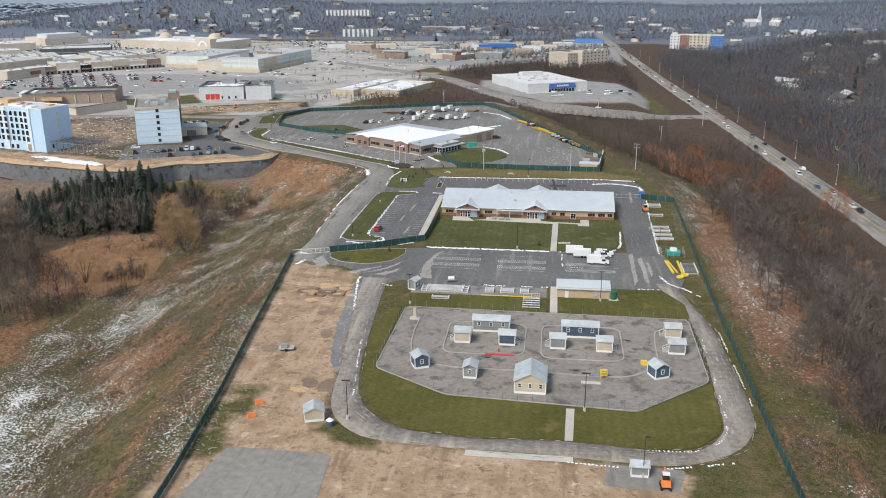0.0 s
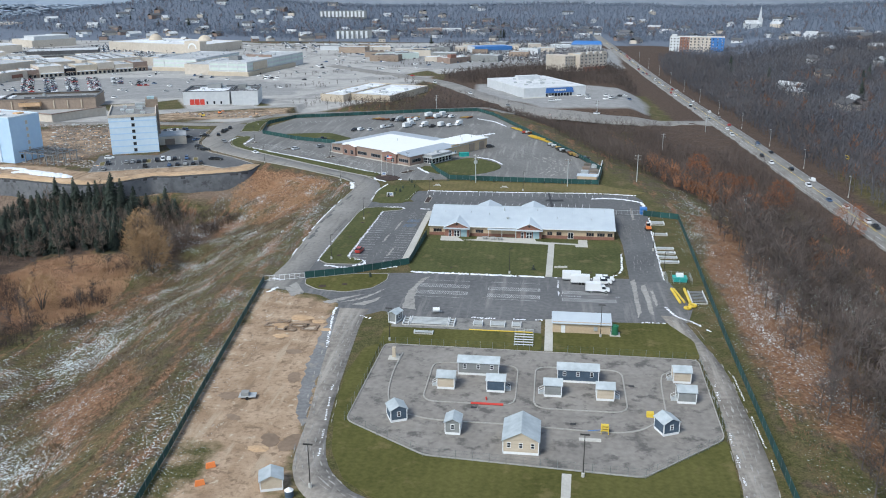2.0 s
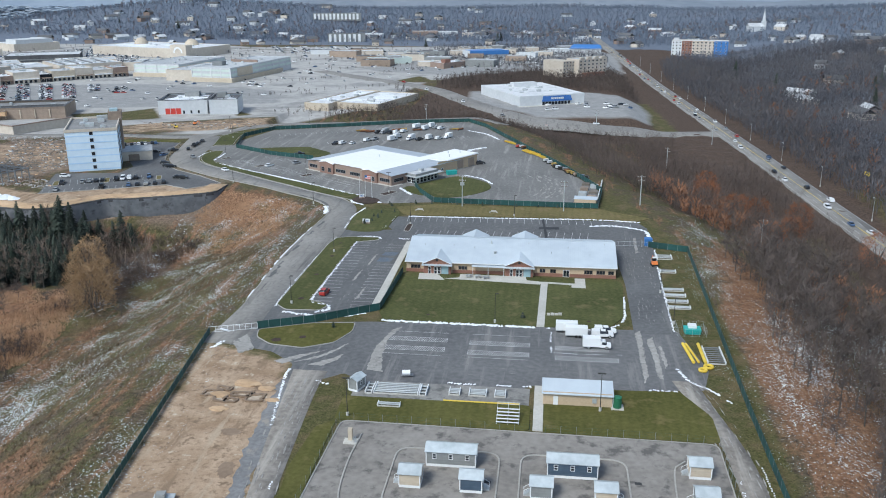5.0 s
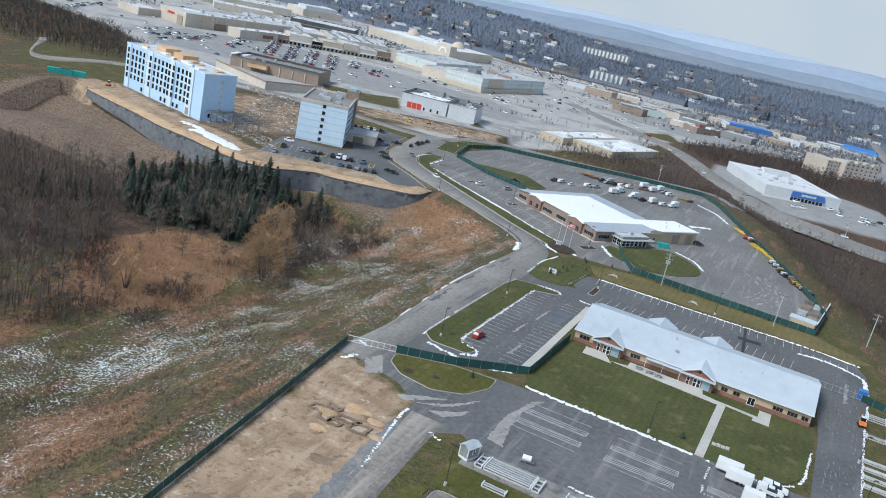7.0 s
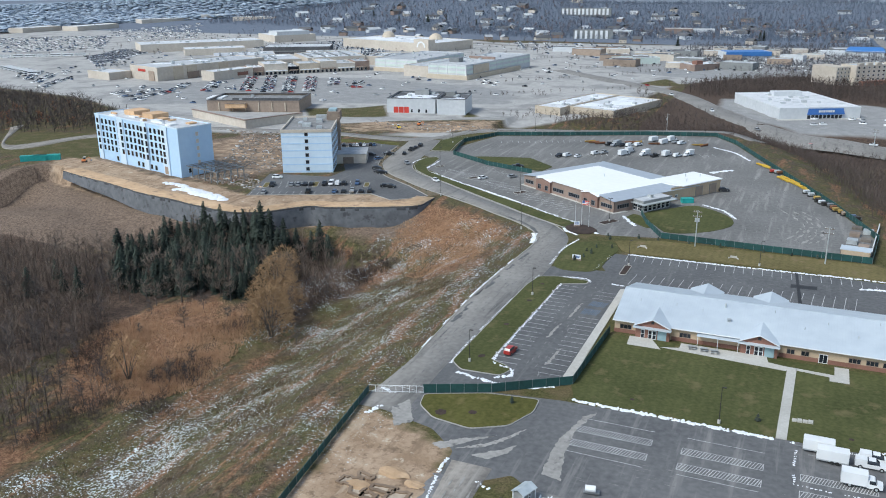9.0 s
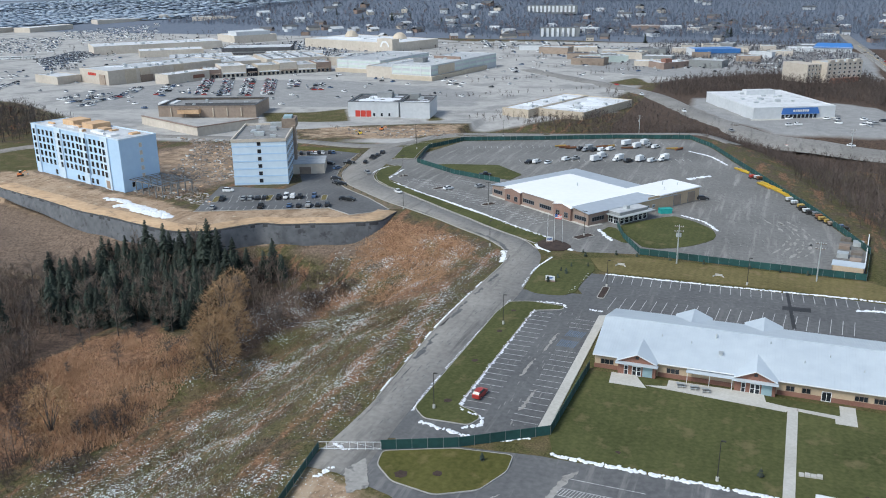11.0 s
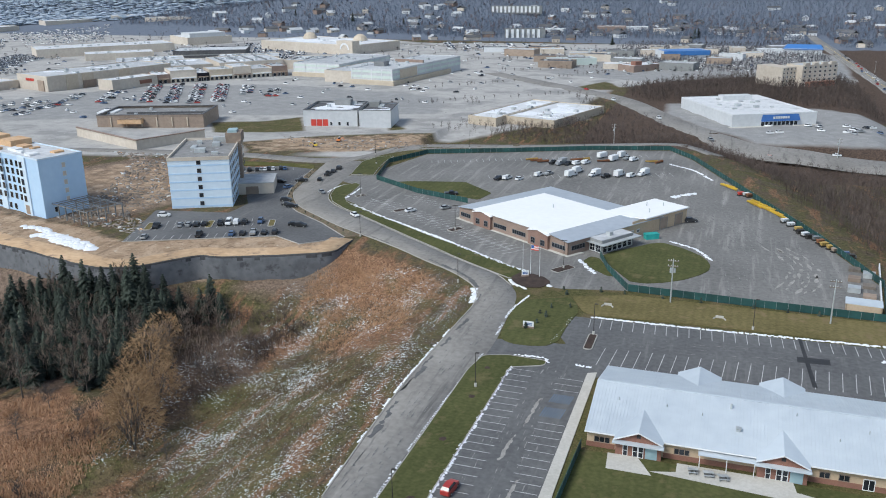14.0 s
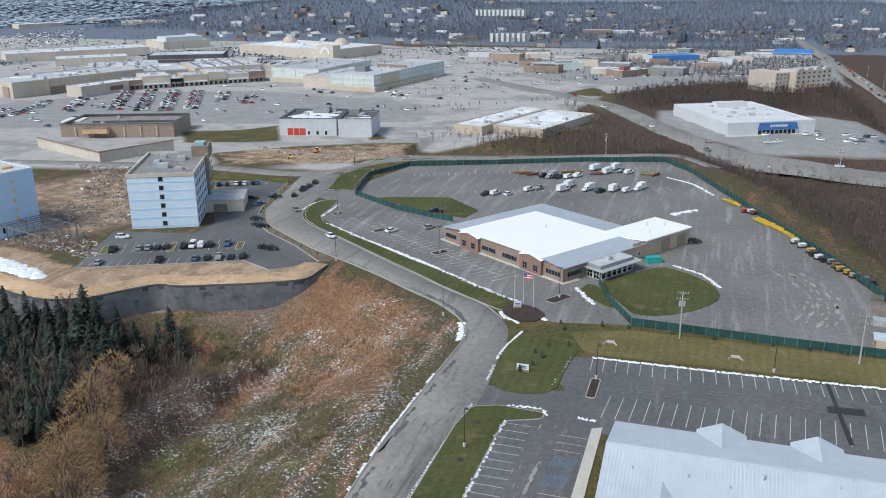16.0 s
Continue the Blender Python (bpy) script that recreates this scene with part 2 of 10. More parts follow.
twig_tan = surf("twig_tan", (0.235, 0.14, 0.07), (0.42, 0.27, 0.145), 0.95, 0.4, 0.05, 0, vary=0.2)
needle = surf("needle", (0.013, 0.023, 0.016), (0.055, 0.068, 0.052), 0.9, 0.8, 0.1, 0, vary=0.45)
planting_soil = surf("planting_soil", (0.115, 0.085, 0.055), (0.24, 0.18, 0.12), 0.95, 1.2, 0.25, 0.3, vary=0, stain=(0.10, 0.10, 0.05), stain_at=0.55)
grass_dry = surf("grass_dry", (0.40, 0.24, 0.14), (0.62, 0.40, 0.25), 0.95, 0.35, 0.06, 0, vary=0)
rubble = surf("rubble", (0.13, 0.112, 0.097), (0.34, 0.305, 0.27), 0.95, 0.8, 0.1, 0.3, vary=0.2)


def lawn_material(name, low, high, dry):
    m = surf(name, low, high, 0.95, 1.2, 0.06, 0.35, vary=0, stain=dry, stain_at=0.60, spec=0.2)
    n, l = m.node_tree.nodes, m.node_tree.links
    p = n["Principled BSDF"]
    src = p.inputs["Base Color"].links[0].from_socket
    wave, geo, hsv, rng = n.new("ShaderNodeTexWave"), n.new("ShaderNodeNewGeometry"), n.new("ShaderNodeHueSaturation"), n.new("ShaderNodeMapRange")
    wave.inputs["Scale"].default_value, wave.inputs["Distortion"].default_value = 0.14, 1.5
    rng.inputs["To Min"].default_value, rng.inputs["To Max"].default_value = 0.955, 1.045
    l.new(geo.outputs["Position"], wave.inputs["Vector"])
    l.new(wave.outputs["Fac"], rng.inputs["Value"])
    l.new(rng.outputs[0], hsv.inputs["Value"])
    l.new(src, hsv.inputs["Color"])
    l.new(hsv.outputs[0], p.inputs["Base Color"])
    return m


lawn = lawn_material("lawn", (0.050, 0.057, 0.019), (0.104, 0.108, 0.042), (0.135, 0.118, 0.056))
lawn_olive = lawn_material("lawn_olive", (0.066, 0.066, 0.017), (0.122, 0.115, 0.036), (0.15, 0.125, 0.05))
lawn_dry = lawn_material("lawn_dry", (0.105, 0.09, 0.035), (0.19, 0.155, 0.07), (0.20, 0.15, 0.08))


def ground_material():
    """The open ground: its own cover and soil where the plan lays them, broken up by noise."""
    m = bpy.data.materials.new("ground_cover")
    m.use_nodes = True
    n, l = m.node_tree.nodes, m.node_tree.links
    p = n["Principled BSDF"]
    p.inputs["Roughness"].default_value, p.inputs["Specular IOR Level"].default_value = 0.95, 0.2
    geo = n.new("ShaderNodeNewGeometry")

    def noise_tex(scale, detail=5, rough=0.6):
        t = n.new("ShaderNodeTexNoise")
        t.inputs["Scale"].default_value, t.inputs["Detail"].default_value, t.inputs["Roughness"].default_value = scale, detail, rough
        l.new(geo.outputs["Position"], t.inputs["Vector"])
        return t.outputs["Fac"]

    def ramp(src, a, b):
        r = n.new("ShaderNodeMapRange")
        r.inputs["From Min"].default_value, r.inputs["From Max"].default_value = a, b
        l.new(src, r.inputs["Value"])
        return r.outputs[0]

    def blend(f, a, b):
        x = n.new("ShaderNodeMix")
        x.data_type = "RGBA"
        l.new(f, x.inputs["Factor"])
        for s, v in (("A", a), ("B", b)):
            if isinstance(v, tuple):
                x.inputs[s].default_value = (*v, 1)
            else:
                l.new(v, x.inputs[s])
        return x.outputs["Result"]

    def zone(name, spread, src):
        """The zone's share, with an uneven edge."""
        at = n.new("ShaderNodeAttribute")
        at.attribute_name = name
        k = n.new("ShaderNodeMath")
        k.operation = "MULTIPLY_ADD"
        k.inputs[1].default_value, k.inputs[2].default_value = spread, -spread / 2
        l.new(src, k.inputs[0])
        s = n.new("ShaderNodeMath")
        s.operation = "ADD"
        l.new(at.outputs["Fac"], s.inputs[0])
        l.new(k.outputs[0], s.inputs[1])
        return ramp(s.outputs[0], 0.38, 0.62)

    fine, mid, big = noise_tex(0.9), noise_tex(0.16), noise_tex(0.035, 4)
    speck = noise_tex(2.5, 4, 0.68)
    turn = n.new("ShaderNodeMapping")
    turn.inputs["Scale"].default_value, turn.inputs["Rotation"].default_value = (0.20, 0.035, 0.1), (0, 0, radians(-12))
    l.new(geo.outputs["Position"], turn.inputs["Vector"])
    band = n.new("ShaderNodeTexNoise")
    band.inputs["Scale"].default_value, band.inputs["Detail"].default_value, band.inputs["Roughness"].default_value = 1.0, 6, 0.65
    l.new(turn.outputs[0], band.inputs["Vector"])
    olive = blend(ramp(fine, 0.33, 0.67), (0.055, 0.053, 0.021), (0.125, 0.112, 0.052))
    rust = blend(ramp(fine, 0.33, 0.67), (0.115, 0.060, 0.034), (0.29, 0.165, 0.098))
    brown = blend(ramp(fine, 0.33, 0.67), (0.053, 0.040, 0.027), (0.142, 0.109, 0.075))
    col = blend(ramp(mid, 0.56, 0.41), olive, brown)
    col = blend(ramp(band.outputs["Fac"], 0.53, 0.63), col, rust)
    col = blend(ramp(band.outputs["Fac"], 0.42, 0.36), col, olive)
    col = blend(zone("rust", 1.1, mid), col, rust)
    clay = blend(ramp(fine, 0.33, 0.67), (0.11, 0.078, 0.057), (0.245, 0.18, 0.137))
    col = blend(zone("clay", 0.8, mid), col, clay)
    litter = blend(ramp(fine, 0.33, 0.67), (0.050, 0.036, 0.028), (0.125, 0.085, 0.064))
    col = blend(zone("wood", 0.7, mid), col, litter)
    green = blend(ramp(fine, 0.33, 0.67), (0.058, 0.058, 0.019), (0.115, 0.105, 0.045))
    green = blend(ramp(mid, 0.48, 0.62), green, (0.135, 0.105, 0.055))
    col = blend(zone("green", 0.9, mid), col, green)
    grain, straw = n.new("ShaderNodeMapRange"), n.new("ShaderNodeHueSaturation")
    grain.inputs["From Min"].default_value, grain.inputs["From Max"].default_value = 0.34, 0.66
    grain.inputs["To Min"].default_value, grain.inputs["To Max"].default_value = 0.55, 1.4
    l.new(speck, grain.inputs["Value"])
    l.new(grain.outputs[0], straw.inputs["Value"])
    l.new(col, straw.inputs["Color"])
    col = straw.outputs[0]
    soil = blend(ramp(mid, 0.35, 0.65), (0.30, 0.205, 0.133), (0.465, 0.343, 0.242))
    soil = blend(ramp(fine, 0.5, 0.72), soil, (0.25, 0.175, 0.115))
    rut = noise_tex(0.33, 6, 0.7)
    soil = blend(ramp(rut, 0.55, 0.64), soil, (0.20, 0.14, 0.095))
    soil = blend(ramp(band.outputs["Fac"], 0.56, 0.64), soil, (0.245, 0.172, 0.115))
    soil = blend(ramp(band.outputs["Fac"], 0.42, 0.36), soil, (0.42, 0.325, 0.235))
    soil = blend(ramp(rut, 0.40, 0.34), soil, (0.52, 0.44, 0.34))
    col = blend(zone("dirt", 0.8, mid), col, soil)
    town = blend(ramp(mid, 0.3, 0.7), (0.36, 0.345, 0.33), (0.47, 0.455, 0.435))
    town = blend(ramp(big, 0.50, 0.62), town, (0.29, 0.283, 0.275))
    lot = blend(ramp(mid, 0.3, 0.7), (0.25, 0.247, 0.245), (0.335, 0.33, 0.325))
    town = blend(zone("lot", 0.3, big), town, lot)
    town = blend(ramp(rut, 0.60, 0.68), town, (0.23, 0.226, 0.223))
    town = blend(ramp(fine, 0.62, 0.72), town, (0.50, 0.49, 0.475))
    col = blend(zone("pave", 0.35, big), col, town)
    # haze over the distant ground, painted in as a blue-grey colour
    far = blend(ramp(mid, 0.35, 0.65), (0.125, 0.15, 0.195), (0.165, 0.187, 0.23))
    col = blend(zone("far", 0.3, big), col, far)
    # snow lies in small flecks among the stalks
    at = n.new("ShaderNodeAttribute")
    at.attribute_name = "snow"
    total = noise_tex(1.9, 3, 0.7)
    strong = n.new("ShaderNodeMath")
    strong.operation = "MULTIPLY"
    strong.inputs[1].default_value = 1.6
    l.new(total, strong.inputs[0])
    total = strong.outputs[0]
    for src, gain in ((at.outputs["Fac"], 0.40), (noise_tex(0.14, 4, 0.6), 0.36), (band.outputs["Fac"], 0.30)):
        add = n.new("ShaderNodeMath")
        add.operation = "MULTIPLY_ADD"
        add.inputs[1].default_value = gain
        l.new(src, add.inputs[0])
        l.new(total, add.inputs[2])
        total = add.outputs[0]
    lies = n.new("ShaderNodeMath")
    lies.operation = "MULTIPLY"
    l.new(ramp(total, 1.455, 1.49), lies.inputs[0])
    l.new(ramp(at.outputs["Fac"], 0.04, 0.16), lies.inputs[1])
    col = blend(lies.outputs[0], col, (0.66, 0.715, 0.725))
    l.new(col, p.inputs["Base Color"])
    bp = n.new("ShaderNodeBump")
    bp.inputs["Strength"].default_value, bp.inputs["Distance"].default_value = 0.6, 0.35
    l.new(fine, bp.inputs["Height"])
    l.new(bp.outputs[0], p.inputs["Normal"])
    return m


ground_cover = ground_material()

# ---- building helpers ----


def part(name, bm, material, parent=None, label=""):
    """Links a bmesh as one mesh object, under a thing or a part."""
    me = bpy.data.meshes.new(name)
    bm.to_mesh(me)
    bm.free()
    for m in material if isinstance(material, (list, tuple)) else [material]:
        me.materials.append(m)
    ob = new(name, me)
    if parent:
        ob.parent = parent
    if label:
        ob["label"] = label
    return ob


def raw(name, verts, faces, material, parent=None, slots=None, smooth=False):
    me = bpy.data.meshes.new(name)
    me.from_pydata(verts, [], faces)
    for m in material if isinstance(material, (list, tuple)) else [material]:
        me.materials.append(m)
    if slots is not None:
        me.polygons.foreach_set("material_index", slots)
    if smooth:
        me.polygons.foreach_set("use_smooth", [True] * len(me.polygons))
    ob = new(name, me)
    if parent:
        ob.parent = parent
    return ob


def thing(name, m, label, category, group="", kind=""):
    ob = new(name)
    ob.matrix_world = m
    ob.empty_display_size = 0.2
    return tagged(ob, label, category, group, kind)


def box(bm, x0, y0, z0, x1, y1, z1, slot=0, taper=0.0):
    """A block; taper draws its top in at both sides of x and y."""
    t = taper
    vs = [bm.verts.new(c) for c in ((x0, y0, z0), (x1, y0, z0), (x1, y1, z0), (x0, y1, z0), (x0 + t, y0 + t, z1), (x1 - t, y0 + t, z1), (x1 - t, y1 - t, z1), (x0 + t, y1 - t, z1))]
    for f in ((3, 2, 1, 0), (4, 5, 6, 7), (0, 1, 5, 4), (1, 2, 6, 5), (2, 3, 7, 6), (3, 0, 4, 7)):
        bm.faces.new([vs[i] for i in f]).material_index = slot
    return vs


def prism(bm, pts, z0, z1, slot=0):
    low = [bm.verts.new((x, y, z0)) for x, y in pts]
    top = [bm.verts.new((x, y, z1)) for x, y in pts]
    area = sum(pts[i - 1][0] * pts[i][1] - pts[i][0] * pts[i - 1][1] for i in range(len(pts)))
    if area < 0:
        low.reverse(), top.reverse()
    for f in [list(reversed(low)), top] + [[low[i - 1], low[i], top[i], top[i - 1]] for i in range(len(pts))]:
        bm.faces.new(f).material_index = slot


def tube(bm, a, b, r0, r1, n=8, slot=0):
    """A tapered round bar from a to b."""
    a, b = Vector(a), Vector(b)
    d = (b - a).normalized()
    u = d.orthogonal().normalized()
    v = d.cross(u)
    rings = []
    for c, r in ((a, r0), (b, r1)):
        rings.append([bm.verts.new(c + r * (math.cos(k * math.tau / n) * u + math.sin(k * math.tau / n) * v)) for k in range(n)])
    for k in range(n):
        bm.faces.new((rings[0][k - 1], rings[0][k], rings[1][k], rings[1][k - 1])).material_index = slot
    bm.faces.new(list(reversed(rings[0]))).material_index = slot
    bm.faces.new(rings[1]).material_index = slot


def block(name, x0, y0, z0, x1, y1, z1, material, parent=None, label="", taper=0.0):
    bm = bmesh.new()
    box(bm, x0, y0, z0, x1, y1, z1, 0, taper)
    return part(name, bm, material, parent, label)


def rounded(pts, r=1.5, n=4):
    """A plan outline with its corners rounded."""
    out = []
    for i in range(len(pts)):
        a, b, c = Vector(pts[i - 1]), Vector(pts[i]), Vector(pts[(i + 1) % len(pts)])
        k = min(r, (a - b).length * 0.45, (c - b).length * 0.45)
        p, q = b + (a - b).normalized() * k, b + (c - b).normalized() * k
        for j in range(n + 1):
            t = j / n
            out.append(tuple((1 - t) ** 2 * p + 2 * t * (1 - t) * b + t * t * q))
    return out


def curve_through(pts, step=4.0):
    """A smooth open line through the points."""
    out = []
    p = [Vector(q) for q in pts]
    p = [2 * p[0] - p[1], *p, 2 * p[-1] - p[-2]]
    for i in range(1, len(p) - 2):
        n = max(1, int((p[i + 1] - p[i]).length / step))
        for j in range(n):
            t = j / n
            out.append(0.5 * (2 * p[i] + (p[i + 1] - p[i - 1]) * t + (2 * p[i - 1] - 5 * p[i] + 4 * p[i + 1] - p[i + 2]) * t * t + (3 * p[i] - p[i - 1] - 3 * p[i + 1] + p[i + 2]) * t**3))
    out.append(p[-2])
    return out


# ---- terrain ----
COMPOUND = [(70, -240), (88, -150), (92, -60), (90, 20), (82, 75), (68, 110), (34, 205), (8, 268), (-8, 290), (-45, 280), (-85, 264), (-144.5, 248.9), (-158.9, 218.2), (-157.5, 205), (-156, 186.3), (-150.3, 164.6), (-128, 137), (-110, 117.5), (-96.5, 108.5), (-82, 99.5), (-69, 90.5), (-59, 84), (-51.5, 77), (-45.5, 69), (-44, 62), (-44, 44), (-44.5, 10), (-43, -30), (-44, -58), (-41, -82), (-35.5, -118), (-32, -145), (-28, -176), (-24, -240)]
PLATEAU = [(-98.6, 108.6), (-99.6, 97), (-102, 93.2), (-108.5, 89.4), (-118, 85.2), (-128.5, 80.8), (-137.5, 79.8), (-145.7, 70.4), (-155.3, 61.8), (-162.9, 61.3), (-168.4, 62), (-179.9, 64.3), (-195.2, 68.2), (-212.4, 71.5), (-239.1, 80.1), (-262.1, 86.3), (-286.9, 93), (-361.9, 72.3), (-900, 64), (-2400, 64), (-2400, 4800), (-160, 4800), (-140, 300), (-143.5, 246.6), (-151.4, 216.7), (-126.6, 173.7), (-99.8, 123.9)]
# hills: centre, rise, half-length, half-width, turn
HILLS = [(-640, 1340, 46, 330, 130, 18), (60, 1560, 30, 520, 150, 3), (760, 1380, 46, 380, 230, -14), (-1500, 1650, 22, 520, 170, 10), (900, 640, 44, 260, 420, 0), (420, 1220, 16, 130, 90, 0)]


def ease(a, b, v):
    t = np.clip((v - a) / (b - a), 0, 1)
    return t * t * (3 - 2 * t)


def within(poly, x, y):
    c = np.zeros(np.shape(x), bool)
    for (ax, ay), (bx, by) in zip(poly, poly[-1:] + poly[:-1]):
        if ay != by:
            c ^= ((ay > y) != (by > y)) & (x < (bx - ax) * (y - ay) / (by - ay) + ax)
    return c


def away(poly, x, y, closed=True):
    best = np.full(np.shape(x), 1e9)
    pairs = list(zip(poly, poly[1:] + poly[:1])) if closed else list(zip(poly, poly[1:]))
    for (ax, ay), (bx, by) in pairs:
        dx, dy = bx - ax, by - ay
        t = np.clip(((x - ax) * dx + (y - ay) * dy) / (dx * dx + dy * dy), 0, 1)
        best = np.minimum(best, np.hypot(x - ax - t * dx, y - ay - t * dy))
    return best


def height(x, y):
    """The ground's height at arrays of places."""
    x, y = np.asarray(x, float), np.asarray(y, float)
    comp, plat = within(COMPOUND, x, y), within(PLATEAU, x, y)
    d = away(COMPOUND, x, y)
    valley = -15.5 * ease(0, 48, d) + 0.5 * np.sin(x * 0.09) * np.cos(y * 0.07) * ease(10, 40, d)
    east = -13 * ease(0, 55, d) * np.where(x > 0, 1.0, 0.6) + 26 * np.exp(-((x - 470) ** 2 + (y - 760) ** 2) / 260**2) * ease(180, 330, x)
    z = np.where((x < -20) & (y < 150), valley, east)
    z = z + 6.5 * np.exp(-(((x + 250) / 40) ** 2 + ((y - 52) / 26) ** 2)) * ~plat
    z = np.where((x < -92) & (y < 125) & ~plat, np.maximum(z, z + (-7.6 - z) * ease(24, 4, away(PLATEAU, x, y))), z)
    z = np.where((x < -296) & ~plat, z + (0 - z) * ease(60, 0, away(PLATEAU, x, y)), z)
    z = np.where(plat, -4 * ease(225, 300, y) * ease(0, 8, d), z)
    z = np.where(comp, 0.0, z)
    z = z + (-5 - z) * ease(312, 352, y) * ease(118, 92, x) * ease(-260, -140, x)
    z = z + (-8 - z) * ease(560, 900, y) * ease(330, 180, x) * ease(92, 118, x)
    for hx, hy, rise, a, b, turn in HILLS:
        c, s = math.cos(radians(turn)), math.sin(radians(turn))
        u, v = ((x - hx) * c + (y - hy) * s) / a, ((y - hy) * c - (x - hx) * s) / b
        z = z + rise * np.exp(-u * u - v * v) * ease(880, 1120, y + 4 * np.maximum(0, x - 250))
    return z


def ground_z(x, y):
    return float(height(np.array([x]), np.array([y]))[0])


def zone_share(x, y, polys, soft):
    """1 inside the outlines, falling to 0 over soft metres outside them."""
    out = np.zeros(np.shape(x))
    for p in polys:
        d = away(p, x, y)
        out = np.maximum(out, np.where(within(p, x, y), 0.5 + np.clip(d / soft, 0, 1) / 2, 0.5 - np.clip(d / soft, 0, 1) / 2))
    return out


YARD = [(-40, -56), (-15, -68), (-14, -76), (-6, -128), (-4, -150), (3, -159), (55, -164), (66, -166), (60, -240), (-30, -240), (-27, -160), (-32, -120)]
SITE = [(-96.9, 105.8), (-100.7, 92.4), (-114.1, 83.8), (-136.1, 76.1), (-144.8, 67.5), (-156.2, 57.9), (-168.7, 59.8), (-195.5, 64.6), (-237.5, 76.1), (-285.4, 89.5), (-302.2, 104.5), (-285, 114), (-223.9, 93), (-195.2, 91.1), (-170.3, 80.6), (-145.5, 91.1), (-120.7, 100.7), (-103.5, 104.5)]
MUD = [(-285, 125.5), (-285, 111.2), (-223.9, 94.9), (-195.2, 93), (-185.6, 114), (-178, 163.7), (-189.5, 197.2), (-248.7, 197.2)]
TOWN = [(-1190, 640), (-860, 430), (-640, 330), (-554, 313), (-481, 297), (-391, 245.8), (-313.7, 187.6), (-261.1, 197.2), (-189.5, 221.1), (-142.5, 223), (-138, 300), (-66, 388), (-80, 450), (-70, 535), (-36, 590), (8, 628), (60, 645), (112, 652), (116, 700), (118, 860), (90, 960), (-120, 940), (-350, 900), (-500, 960), (-800, 1010), (-980, 1130), (-1180, 1180)]
SHOPLOT = [(-24, 470), (-22, 425), (2, 378), (32, 342), (108, 346), (114, 400), (110, 440), (75, 466), (10, 476)]


def ground():
    """One sheet of ground from the lens to the horizon, its cells small near the compound."""
    def steps(lo, a, b, hi, fine, grow, reach):
        mid = list(np.arange(a, b + 0.1, fine))
        s, v, left, right = fine, a, [], []
        while v > lo:
            s = min(s * grow, 24) if abs(v) < reach else s * 1.15
            v -= s
            left.append(v)
        s, v = fine, b
        while v < hi:
            s = min(s * grow, 24) if abs(v) < reach else s * 1.15
            v += s
            right.append(v)
        return np.array(left[::-1] + mid + right)

    xs, ys = steps(-4600, -300, 180, 4600, 2.2, 1.09, 1300), steps(-900, -230, 300, 4700, 2.2, 1.07, 1750)
    X, Y = np.meshgrid(xs, ys)
    Z = height(X, Y)
    rough = np.array([noise.noise((x * 0.11, y * 0.11, 0.3)) for x, y in zip(X.ravel(), Y.ravel())]).reshape(X.shape)
    d = away(COMPOUND, X, Y)
    plat = within(PLATEAU, X, Y)
    comp = within(COMPOUND, X, Y)
    Z = Z + rough * np.where(comp, 0.0, np.where(plat, np.where(X > -195, 0.04, 0.25), 0.8)) * ease(2, 14, d)
    nx, ny = len(xs), len(ys)
    verts = np.stack([X.ravel(), Y.ravel(), Z.ravel()], 1)
    i = np.arange((nx - 1) * (ny - 1))
    a = i // (nx - 1) * nx + i % (nx - 1)
    faces = np.stack([a, a + 1, a + nx + 1, a + nx], 1)
    ob = raw("ground", verts.tolist(), faces.tolist(), ground_cover, smooth=True)
    me = ob.data
    rust = zone_share(X, Y, [[(-100, 102), (-71, 89), (-52, 76), (-58, 62), (-76, 66), (-88, 68), (-101, 80)], [(-82, 51), (-74, 61), (-57, 60), (-51, 50), (-55, 32), (-71, 37)], [(-152, -23), (-149, 0), (-134, 20), (-118, -9), (-116, -32), (-114, -53), (-113, -61), (-128, -59), (-140, -46)], [(-96, -57), (-93, -36), (-97, -10), (-90, -18), (-88, -45)], [(-57, -137), (-54, -123), (-50, -110), (-66, -90), (-72, -100), (-80, -107)], [(-108, 38), (-98, 60), (-86, 55), (-94, 28)], [(-106, -100), (-118, -70), (-128, -110), (-110, -160)], [(95, 40), (94, 6), (89, -26), (89, -86), (98, -125), (112, -128), (114, -60), (112, 0), (104, 40)]], 12)
    edge = d + 3.0 * rough
    west = ~comp & (X < -20) & (X > -75) & (Y < 92)
    rust = np.maximum(rust, np.where(west, 0.62 * np.exp(-(((edge - 7.0) / 2.2) ** 2)), 0))
    rust = np.maximum(rust, 0.26 + 0.25 * rough * (~comp))
    clay = zone_share(X, Y, [[(-122, 74), (-122, 92), (-98, 96), (-92, 79), (-107, 74)], [(-262, 20), (-310, 60), (-300, 99), (-252, 85), (-206, 73), (-172, 66), (-150, 72), (-186, 46), (-214, 30)], [(-176, 62), (-140, 84), (-104, 100), (-98, 92), (-130, 78), (-150, 64)], MUD], 10)
    wood = np.where((X > 92) & (d > 10) & ((X > 150) | (Y > 95)), 1.0, 0) + np.where((X < -150) & (Y < 30), 0.9, 0) + np.where((Y > 285) & (X > -60), 0.9, 0) + np.where(Y > 1000, 0.9, 0) + np.where(X < -640, 0.8, 0) + 0.9 * zone_share(X, Y, [[(-204, 14), (-136, 8), (-122, 34), (-120, 66), (-150, 70), (-196, 56)], [(-124, 2), (-98, -4), (-90, 26), (-98, 60), (-122, 56)], [(-120, -52), (-104, -50), (-100, -20), (-112, -16)]], 8)
